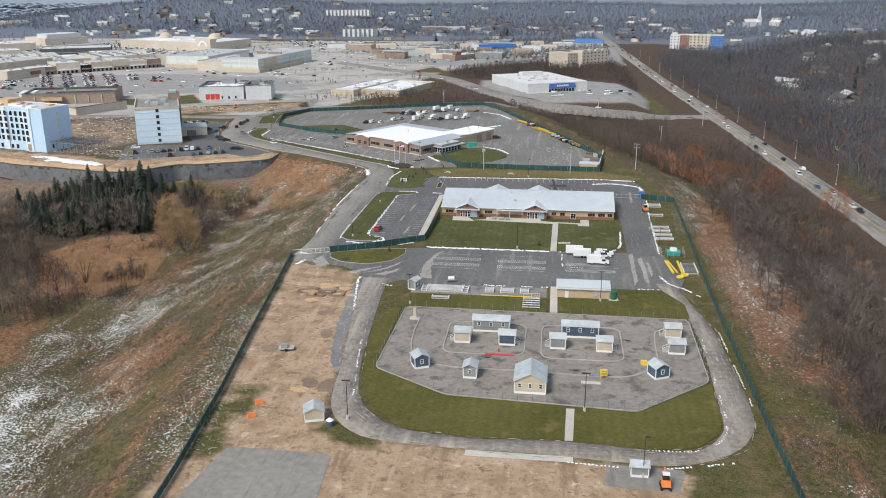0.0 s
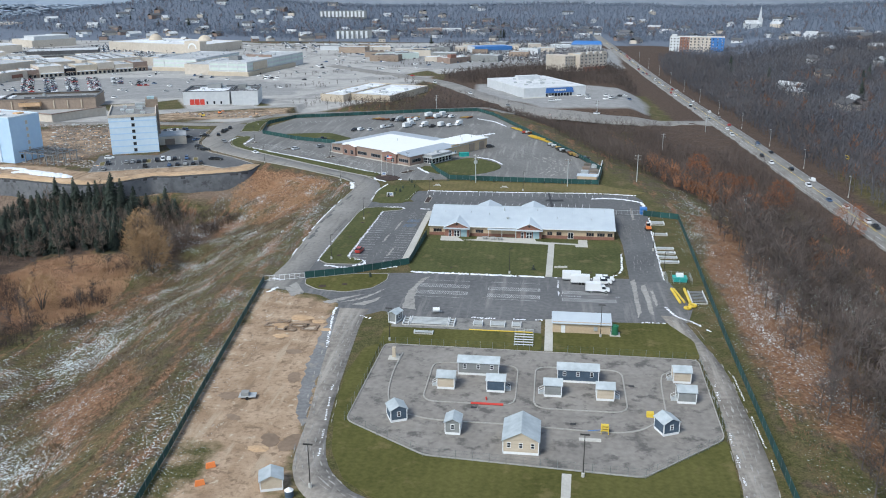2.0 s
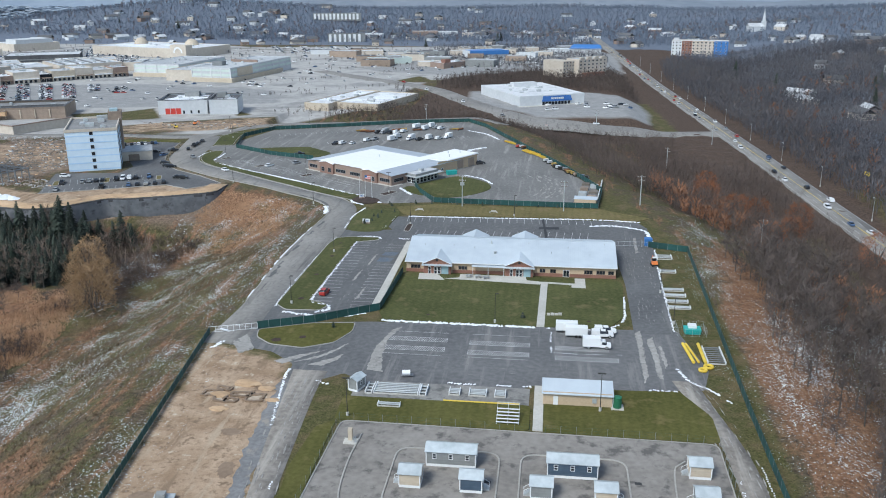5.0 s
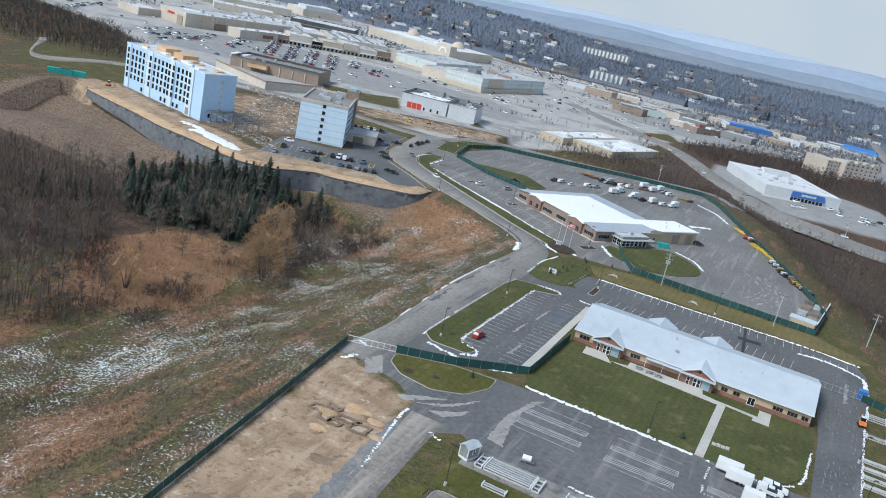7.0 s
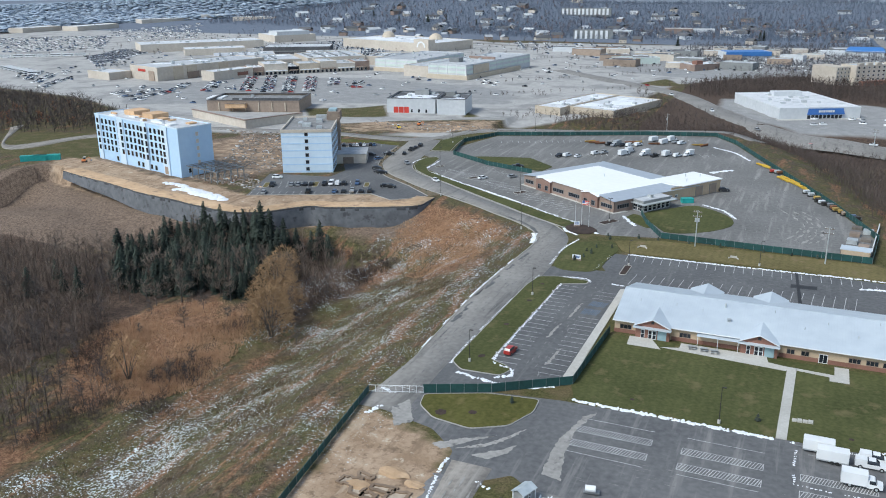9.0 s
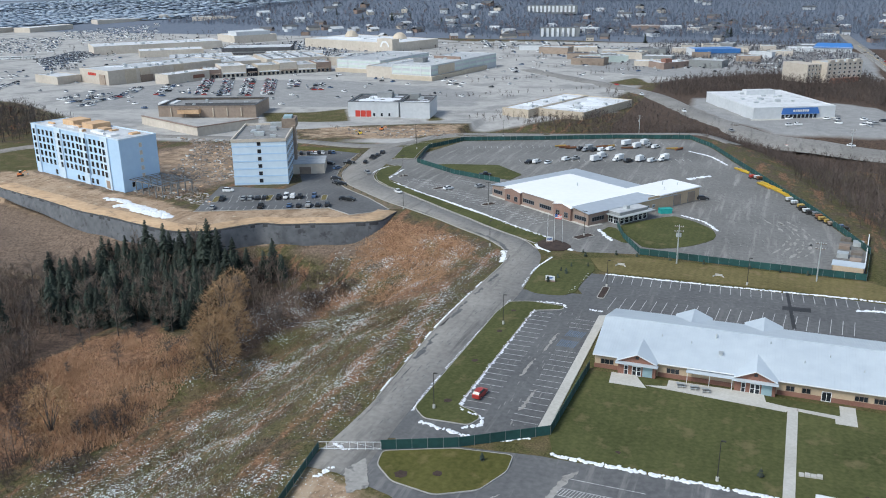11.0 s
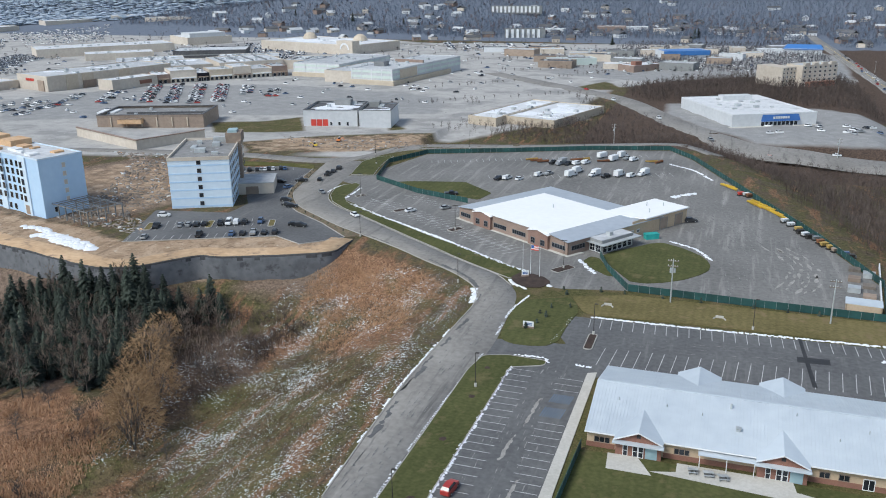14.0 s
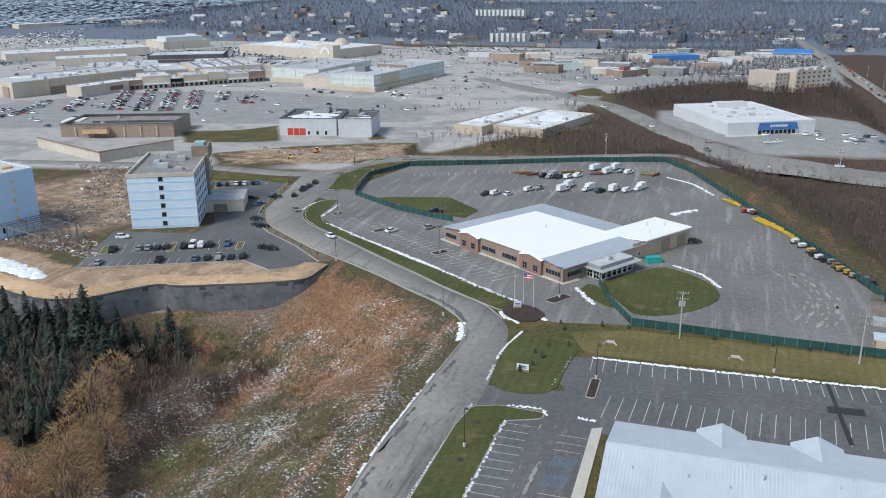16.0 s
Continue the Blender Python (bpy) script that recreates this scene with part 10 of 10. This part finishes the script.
digger(61.8, -170.2, 90, orange_paint, "small orange digger on the grass")
digger(75.6, 14, 100, orange_paint, "small orange loader beside the east road")
digger(-281.2, 104.5, 40, orange_paint, "orange digger on the building site")
digger(-180, 270, 10, orange_paint, "orange digger on bare soil")
digger(-181.8, 245.8, 200, yellow_paint, "yellow digger on bare soil")

# hut village details
tagged(block("red_kerb_mark", 26.2, -120.2, 0.3, 33, -119.5, 0.44, red_paint), "red painted kerb on the island", "kerb mark")
h_ = thing("hydrant", pose(29.3, -118, 0.24), "red fire hydrant on the island", "hydrant")
bm = bmesh.new()
tube(bm, (0, 0, 0), (0, 0, 0.75), 0.15, 0.12, 10)
tube(bm, (-0.25, 0, 0.5), (0.25, 0, 0.5), 0.07, 0.07, 8)
part("body", bm, red_paint, h_)
tagged(block("yellow_box", 61.9, -121.6, 0.23, 63.4, -120.4, 1.1, yellow_paint, taper=0.06), "yellow storage box on the asphalt", "box")
s_ = thing("scaffold_trailer", pose(53.2, -129, 0.23), "yellow framed trailer with a pale slab beside it", "trailer")
for z in (0.7, 1.3, 1.8):
    block("deck", -0.7, -0.45, z, 0.7, 0.45, z + 0.07, yellow_paint, s_)
for x in (-0.7, 0.7):
    for yy in (-0.45, 0.45):
        bm = bmesh.new()
        tube(bm, (x, yy, 0), (x, yy, 1.9), 0.05, 0.06, 6)
        part("upright", bm, yellow_paint, s_)
bm = bmesh.new()
tube(bm, (-0.7, 0, 0.75), (-3.2, 0.2, 0.25), 0.08, 0.08, 6)
part("drawbar", bm, blue_paint, s_)
tagged(block("slab", 48.2, -132.4, 0.22, 52.4, -131.3, 0.35, concrete), "pale concrete slab on the asphalt", "slab")
m_ = thing("meter_station", pose(6.3, -99.5, 0.23), "tan metering posts and pipework on the asphalt", "pipework")
block("post", -0.4, -0.4, 0, 0.4, 0.4, 2.6, siding_tan, m_)
block("plinth", -1.2, -1.5, 0, 1.4, 0.5, 0.2, concrete, m_)
for i in range(3):
    bm = bmesh.new()
    tube(bm, (0.7 + i * 0.25, -1.0, 0.1), (0.7 + i * 0.25, -1.0, 1.4), 0.07, 0.07, 6)
    part("riser", bm, galvanised, m_)
for x, y in ((33.6, -110.6), (44.5, -119.9), (27, -121.5), (60, -108), (47.2, -126)):
    tagged(block("drain_grate", x - 0.6, y - 0.4, 0.2, x + 0.6, y + 0.4, 0.235, patch_tar), "dark drain grate in the asphalt", "drain")
# dirt yard
t_ = thing("flat_trailer", pose(-21, -122.5, 0.05, 0, 0, 10), "small grey flat trailer on bare soil", "trailer")
block("bed", -1.8, -1.0, 0.5, 1.8, 1.0, 0.7, galvanised, t_)
block("box", -1.3, -0.7, 0.7, 0.3, 0.7, 1.5, siding_grey, t_)
for s in (-1, 1):
    bm = bmesh.new()
    tube(bm, (0, s * 0.95, 0.35), (0, s * 1.15, 0.35), 0.35, 0.35, 12)
    part("wheel", bm, tyre_black, t_)
for x, y in ((-18.5, -149.3), (-18.2, -155)):
    b_ = thing("barrier", pose(x, y, 0.05, 0, 0, 30), "orange plastic barrier on bare soil", "barrier")
    block("body", -0.9, -0.3, 0, 0.9, 0.3, 1.0, orange_paint, b_, taper=0.15)
a_ = thing("tank", pose(-1.6, -156.4, 0.05), "white-lidded grey tank beside the shed", "tank")
bm = bmesh.new()
tube(bm, (0, 0, 0), (0, 0, 1.2), 0.75, 0.75, 14)
part("body", bm, siding_navy, a_)
bm = bmesh.new()
tube(bm, (0, 0, 1.2), (0, 0, 1.7), 0.8, 0.15, 14)
part("lid", bm, white_trim, a_)
for x, y, s in ((-22, -78, 1.8), (-26, -84, 1.4), (-17, -80, 1.1), (-24, -90, 1.2), (-14, -85, 0.9), (-12, -142, 1.2)):
    ob = thing("dirt_pile", pose(x, y, 0), "low heap of broken soil and slabs", "heap")
    bm = bmesh.new()
    bmesh.ops.create_icosphere(bm, subdivisions=3, radius=1)
    for v in bm.verts:
        k = 1 + 0.35 * noise.noise(v.co * 2 + Vector((x, y, 0)))
        v.co = Vector((v.co.x * s * 1.7 * k, v.co.y * s * k, max(-0.2, v.co.z * 0.35 * s * k)))
    part("soil", bm, soil_mat, ob)
w_ = thing("water_trailer", pose(12.3, -70.6, 0.05, 0, 0, 10), "small white tank trailer on the asphalt", "trailer")
bm = bmesh.new()
tube(bm, (-0.9, 0, 0.95), (0.9, 0, 0.95), 0.6, 0.6, 12)
part("tank", bm, white_trim, w_)
block("frame", -1.2, -0.6, 0.3, 1.6, 0.6, 0.45, steel_grey, w_)
# picnic tables and stone seat
for x, y in ((22.5, -3.4), (25, -3.8), (19.8, -3.2)):
    p_ = thing("picnic_table", pose(x, y, 0.2, 0, 0, 10), "grey picnic table with benches on the patio", "table", "picnic tables")
    block("tabletop", -0.9, -0.4, 0.7, 0.9, 0.4, 0.76, galvanised, p_)
    for s in (-1, 1):
        block("bench", -0.9, s * 0.75 - 0.15, 0.42, 0.9, s * 0.75 + 0.15, 0.47, galvanised, p_)
        block("leg", s * 0.6 - 0.05, -0.8, 0, s * 0.6 + 0.05, 0.8, 0.7, steel_grey, p_, taper=0.03)
p_ = thing("stone_marker", pose(45.2, -30.4, 0.17), "low pale stone marker with snow on the lawn", "stone")
for i in range(4):
    block("stone", -2 + i * 1.0, -0.5 + 0.1 * i, 0, -1.1 + i * 1.0, 0.5 + 0.1 * i, 0.3 + 0.1 * (i % 2), concrete, p_)
for x, y in ((-6.3, 71.2), (22, 71)):
    h_ = thing("drain_headwall", pose(x, y, 0.15) @ Matrix.Diagonal((0.62, 0.62, 0.7, 1)), "pale concrete drain headwall in the grass bank", "headwall")
    block("wall", -1.6, 0, -0.2, 1.6, 0.4, 0.9, concrete, h_)
    for s in (-1, 1):
        bm = bmesh.new()
        prism(bm, [(s * 1.6, 0), (s * 2.6, -1.8), (s * 2.3, -1.8), (s * 1.3, 0)], -0.2, 0.5)
        part("wing", bm, concrete, h_)
# long yellow plough wings laid in two stacks along the yard fence
for x, y, r_ in ((19.4, 213.6, -52), (21.2, 212, -55), (22.2, 209.4, -50), (29.4, 188.6, -60), (30.8, 190.2, -57), (31.6, 185.2, -62), (33.4, 186, -58), (34.4, 181.4, -60), (36.2, 181.2, -63), (37, 177, -60), (38.8, 174.6, -66), (39.6, 171.4, -62)):
    plough(x, y, r_, yellow_paint, "long yellow snow plough wing beside the fence")
SPREADERS = (((25.8, 201), red_paint), ((27.6, 200.6), car_white), ((28.9, 199), rust_paint), ((40.6, 166.6), car_white), ((42.4, 162.4), car_white), ((44.6, 164.8), steel_dark), ((44.6, 157.6), yellow_dull), ((45.2, 154.4), steel_dark), ((46.4, 151.6), car_white), ((47.8, 149.4), steel_dark), ((49.6, 148), car_silver), ((50.6, 144.6), rust_paint), ((51.4, 141.8), yellow_dull), ((53.2, 139.4), yellow_dull), ((54.4, 136.8), brown_wall), ((56.8, 133.6), car_blue), ((58.2, 131.4), steel_dark))
for (x, y), m_ in SPREADERS:
    p_ = thing("salt_spreader", pose(x, y, 0.06, 0, 0, 25 + rr.uniform(-14, 14)), "truck-mounted spreader unit standing beside the fence", "spreader", "spreaders along the fence")
    block("frame", -1.5, -0.75, 0, 1.5, 0.75, 0.5, steel_dark, p_, taper=0.12)
    block("hopper", -1.1, -0.55, 0.5, 0.9, 0.55, 1.45, m_, p_, taper=-0.22)
    block("chute", 0.9, -0.25, 0.35, 1.7, 0.25, 0.95, steel_grey, p_, taper=0.05)
    for k in (-0.6, 0, 0.5):
        block("rib", k, -0.72, 0.6, k + 0.08, 0.72, 1.4, steel_dark, p_)
# fenced store in the yard corner
s_ = thing("storage_bay", pose(57, 90, 0.05, 0, 0, -6), "open storage bay with a pale roof and stacked pipes", "storage bay")
block("wall", -4, -6, 0, 4.5, -5.7, 2.6, tan_block, s_)
block("roof", -4.2, -6, 2.6, 4.6, -1, 2.8, roof_metal, s_)
for x in (-4, 4.2):
    block("side_wall", x, -6, 0, x + 0.3, -1.2, 2.6, tan_block, s_)
for i in range(7):
    block("pallet", -3.6 + (i % 2) * 3.8, 1 + i * 4.6, 0, -0.4 + (i % 2) * 3.8, 4 + i * 4.6, 0.8 + 0.3 * (i % 3), (pole_wood, brown_wall, galvanised)[i % 3], s_)
for i in range(6):
    block("bay_divider", 4.4, i * 6, 0, 4.7, i * 6 + 5.6, 1.4, white_trim, s_)
t_ = thing("teal_skip", pose(-1.6, 134.6, 0.05, 0, 0, 30), "teal waste skip beside the service building", "skip")
block("bin", -2.2, -1.1, 0, 2.2, 1.1, 1.8, teal_paint, t_, taper=-0.1)
block("rim", -2.4, -1.25, 1.7, 2.4, 1.25, 1.82, teal_paint, t_)
for x, y in ((-307, 97.8), (-302.2, 101.6)):
    t_ = thing("shipping_container", pose(x, y, ground_z(x, y) + 0.1, 0, 0, 35), "teal shipping container on the grass", "container")
    block("body", -6, -1.25, 0, 6, 1.25, 2.7, teal_paint, t_)
    for i in range(24):
        block("rib", -5.9 + i * 0.5, -1.31, 0.15, -5.7 + i * 0.5, -1.24, 2.6, teal_paint, t_)
# site rubble and stacks
def debris(poly, count, seed, label):
    rng = random.Random(seed)
    V, T, S = [], [], []
    for x, y in scatter(poly, count, seed):
        z, a = ground_z(x, y), rng.uniform(0, math.tau)
        w_, l_, h_ = rng.uniform(0.15, 0.9), rng.uniform(0.3, 3.0), rng.uniform(0.1, 0.55)
        c, s = math.cos(a), math.sin(a)
        k, m = len(V), rng.choice((0, 0, 0, 0, 1, 1, 1, 5, 5, 5, 2, 4 if rng.random() < 0.4 else 0))
        for px, py, pz in ((-l_, -w_, -0.2), (l_, -w_, -0.2), (l_, w_, -0.2), (-l_, w_, -0.2), (-l_ * 0.8, -w_ * 0.7, h_), (l_ * 0.7, -w_ * 0.8, h_ * 0.8), (l_ * 0.8, w_ * 0.7, h_), (-l_ * 0.7, w_ * 0.8, h_ * 0.9)):
            V.append((x + px * c / 2 - py * s / 2, y + px * s / 2 + py * c / 2, z + pz))
        for q in ((4, 5, 6, 7), (0, 1, 5, 4), (1, 2, 6, 5), (2, 3, 7, 6), (3, 0, 4, 7)):
            T += [(k + q[0], k + q[1], k + q[2]), (k + q[0], k + q[2], k + q[3])]
            S += [m] * 2
    ob = new("rubble", mesh_from("rubble", V, T, [rubble, brown_wall, galvanised, white_trim, plywood, pole_wood], S))
    tagged(ob, label, "rubble", kind="stuff")


debris([(-275.5, 203.9), (-248.7, 187.6), (-218.1, 125.5), (-189.5, 114), (-185.6, 144.6), (-179.9, 182.8), (-227.7, 207.7)], 1300, 41, "scattered building rubble and timber on the site")
debris([(-214.3, 98.7), (-179.9, 91.1), (-166.5, 87.3), (-179.9, 104.5), (-194.2, 114)], 200, 42, "scattered building materials on bare soil")
debris([(-191.5, 245.8), (-152.2, 240.4), (-110, 275), (-150, 292), (-220, 280)], 260, 43, "rubble along the cross road")
debris([(-140, 375), (-90, 410), (-70, 400), (-120, 360)], 200, 44, "debris beside the white-roofed shop")
debris([(-302.2, 135.1), (-270.7, 135.1), (-275.5, 182.8), (-313.7, 173.3)], 200, 45, "stacked materials behind the blue hotel")

# ---- snow ----


def snow_bank(pts, wide, tall, seed, gaps=0.25, z=0.05, label="dirty-white ploughed snow along the kerb"):
    """A broken line of snow lumps along a plan line."""
    rng = random.Random(seed)
    V, T = [], []
    line = curve_through(pts, 0.7) if len(pts) > 1 else [Vector(pts[0])]
    for i, p in enumerate(line):
        if noise.noise((i * 0.16, seed * 3.1, 0)) < -0.5 + gaps * 1.6 - 0.35 and gaps:
            continue
        for rep in range(3):
            r = wide * rng.uniform(0.25, 0.8)
            cx, cy = p.x + rng.uniform(-0.5, 0.5) * wide, p.y + rng.uniform(-0.5, 0.5) * wide
            hh = tall * rng.uniform(0.2, 0.6)
            n, k = 7, len(V)
            a0 = rng.uniform(0, 6)
            V.append((cx, cy, z + hh))
            for ringr, rz in ((0.55, 0.8), (1.0, 0.0)):
                for j in range(n):
                    a = a0 + j * math.tau / n
                    q = r * ringr * rng.uniform(0.75, 1.25)
                    V.append((cx + q * math.cos(a), cy + q * math.sin(a), z + hh * rz - (0.1 if rz == 0 else 0)))
            for j in range(n):
                m = (j + 1) % n
                T += [(k, k + 1 + j, k + 1 + m), (k + 1 + j, k + 1 + n + j, k + 1 + n + m), (k + 1 + j, k + 1 + n + m, k + 1 + m)]
    if V:
        me = mesh_from("snow_bank", V, T, [snow])
        me.polygons.foreach_set("use_smooth", [True] * len(me.polygons))
        tagged(new("snow_bank", me), label, "snow", kind="stuff")


snow_bank([(1, -38.9), (20, -38.9), (40, -39.2)], 0.9, 0.28, 1, 0.05)
snow_bank([(43.6, -39.2), (50, -39.4), (55, -39), (60, -36.5), (63.2, -31), (64.2, -15)], 0.5, 0.22, 2, 0.3)
snow_bank([(41.0, -10), (40.6, -24), (40.4, -37)], 0.4, 0.2, 3, 0.45)
snow_bank([(43.3, -10), (43.1, -24), (42.9, -37)], 0.4, 0.2, 4, 0.45)
snow_bank([(-21.6, 28), (-21.9, 0), (-22.1, -25)], 0.65, 0.28, 5, 0.0)
snow_bank([(-22, -26), (-21, -28.6), (-17.5, -29.6), (-15.8, -30.5), (-15.4, -33), (-18, -35)], 0.8, 0.35, 6, 0.0)
snow_bank([(-29.6, 33), (-30.6, 10), (-30.9, -20), (-30.4, -32)], 0.4, 0.22, 7, 0.25)
snow_bank([(-41.4, 44), (-41.9, 10), (-40, -28)], 0.5, 0.2, 8, 0.5)
snow_bank([(-27, -36), (-14, -38), (-5, -34.5)], 0.8, 0.3, 9, 0.15)
snow_bank([(-9, 62.3), (20, 63), (58, 64.6), (75, 63)], 0.7, 0.24, 10, 0.12)
snow_bank([(58, 56), (66, 57), (76, 52), (77.3, 40)], 0.9, 0.35, 11, 0.1)
snow_bank([(-115, 145.6), (-96, 132.4), (-86.5, 126.4), (-68, 114.6), (-54.5, 105), (-42.2, 96.5), (-33.4, 91)], 1.0, 0.4, 12, 0.08)
snow_bank([(-41.4, 63), (-42.4, 69), (-43.8, 72.6)], 1.2, 0.35, 61, 0.05)
snow_bank([(-132.2, 160), (-132.6, 168), (-131, 174)], 0.6, 0.25, 62, 0.3)
snow_bank([(-122.2, 170), (-121.6, 160), (-121.4, 154)], 0.7, 0.25, 63, 0.25)
snow_bank([(-36, 83.2), (-34.4, 80.4), (-30.6, 77.6)], 0.9, 0.3, 64, 0.1)
snow_bank([(-29, 84), (-24, 81.5)], 1.0, 0.3, 13, 0.0)
snow_bank([(-29.4, 44), (-30, 60), (-28, 72)], 0.5, 0.25, 14, 0.3)
snow_bank([(-16, 43), (-14.6, 52), (-14, 61)], 0.6, 0.25, 15, 0.3)
snow_bank([(-2, 84.8), (20, 83.6), (44, 83), (60, 82.6)], 0.9, 0.3, 16, 0.3)
snow_bank([(1, 191), (4, 195), (8.5, 199)], 1.6, 0.4, 17, 0.0)
snow_bank([(5, 133), (13, 127), (18, 118)], 0.8, 0.3, 18, 0.15)
snow_bank([(-20, 106), (-16, 99), (-14, 96)], 1.0, 0.35, 19, 0.0)
snow_bank([(-5, 250), (6, 240), (14, 224)], 0.9, 0.25, 20, 0.3)
snow_bank([(73, -60), (75, -66), (79, -70), (82, -75)], 0.55, 0.2, 21, 0.45)
snow_bank([(66, -71), (70, -71.2), (73, -70.6)], 0.5, 0.2, 22, 0.4)
snow_bank([(75, -38), (75.6, -15), (76.4, 10), (77.4, 30)], 0.4, 0.2, 23, 0.35)
snow_bank([(-15, -70), (-14.4, -76), (-11, -95)], 0.5, 0.22, 24, 0.35)
snow_bank([(-7, -75), (-4.5, -76)], 0.5, 0.2, 25, 0)
snow_bank([(82.9, -100), (83, -120), (83, -138)], 0.26, 0.14, 26, 0.4)
snow_bank([(-5.2, -110), (-3, -125), (0, -143)], 0.35, 0.18, 27, 0.5)
snow_bank([(60, -158.4), (70, -157), (76, -149), (77.2, -128), (78, -105)], 0.35, 0.16, 28, 0.5)
snow_bank([(40, -164), (60, -164.6), (75, -161)], 0.35, 0.16, 29, 0.5)
snow_bank([(5, -6.8), (14, -6.4), (28, -7.0), (41, -7.9)], 0.35, 0.18, 31, 0.3)
snow_bank([(44.4, -42), (44.3, -50), (44.6, -53)], 0.35, 0.16, 32, 0.35)
snow_bank([(44.4, -54), (52, -54.2), (61, -53.6)], 0.3, 0.14, 33, 0.4)
snow_bank([(20, -72.6), (30, -72.8), (40, -72.4)], 0.5, 0.18, 34, 0.4)
snow_bank([(-39, -49.5), (-36, -50.5)], 0.8, 0.4, 35, 0)
snow_bank([(-36, -57), (-37, -60)], 0.8, 0.3, 36, 0)
snow_bank([(-214.3, 84.9), (-207.6, 84.4), (-200.9, 82)], 2.0, 0.6, 37, 0.1, 0.12, "white heap of snow on the site's edge")
snow_bank([(-201.9, 78.7), (-195.2, 78.7), (-188.5, 75.8), (-181.8, 74.4), (-175.1, 71.5)], 3.2, 0.8, 53, 0.0, 0.12, "white heap of snow on the site's edge")
snow_bank([(-192.3, 74.9), (-185.6, 72.9), (-179.9, 72.5)], 2.0, 0.5, 54, 0.2, 0.12, "white heap of snow on the site's edge")
snow_bank([(-22, 34.6), (-16, 35), (-14, 33)], 0.6, 0.25, 38, 0.2)
snow_bank([(-7.5, 33.5), (-4.4, 33.4)], 0.7, 0.25, 39, 0)

# lane lines of the highway
segs = []
for lane, dash in ((0.5, False), (0.27, True), (0.73, True), (0.03, False), (0.97, False)):
    ys = np.arange(40, 1000, 6.0)
    xl = np.interp(ys, [p[1] for p in HWY_L][::-1], [p[0] for p in HWY_L][::-1])
    xr = np.interp(ys, [p[1] for p in HWY_R][::-1], [p[0] for p in HWY_R][::-1])
    xs = xl + (xr - xl) * lane
    verts, faces = [], []
    for k in range(0, len(ys) - 1, 2 if dash else 1):
        b_ = len(verts)
        for i, o in ((k, -0.12), (k, 0.12), (k + 1, 0.12), (k + 1, -0.12)):
            verts.append((xs[i] + o, ys[i], ground_z(xs[i], ys[i]) + 0.62))
        faces.append((b_, b_ + 1, b_ + 2, b_ + 3))
    tagged(raw("lane_line", verts, faces, yellow_paint if lane == 0.5 else paint_line), "painted lane line of the highway", "road marking", kind="structure")


def billboard():
    b = thing("billboard", pose(200, 199, ground_z(200, 199), 0, 0, -70), "small yellow billboard beside the highway", "billboard")
    for x in (-1.6, 1.6):
        bm = bmesh.new()
        tube(bm, (x, 0, -0.5), (x, 0, 4.4), 0.14, 0.12, 8)
        part("post", bm, pole_wood, b)
    block("panel", -1.9, -0.2, 2.6, 1.9, -0.05, 4.5, yellow_paint, b)
    block("lettering", -1.4, -0.24, 3.4, 1.3, -0.2, 3.8, car_black, b, "dark lettering as a plain bar")


billboard()
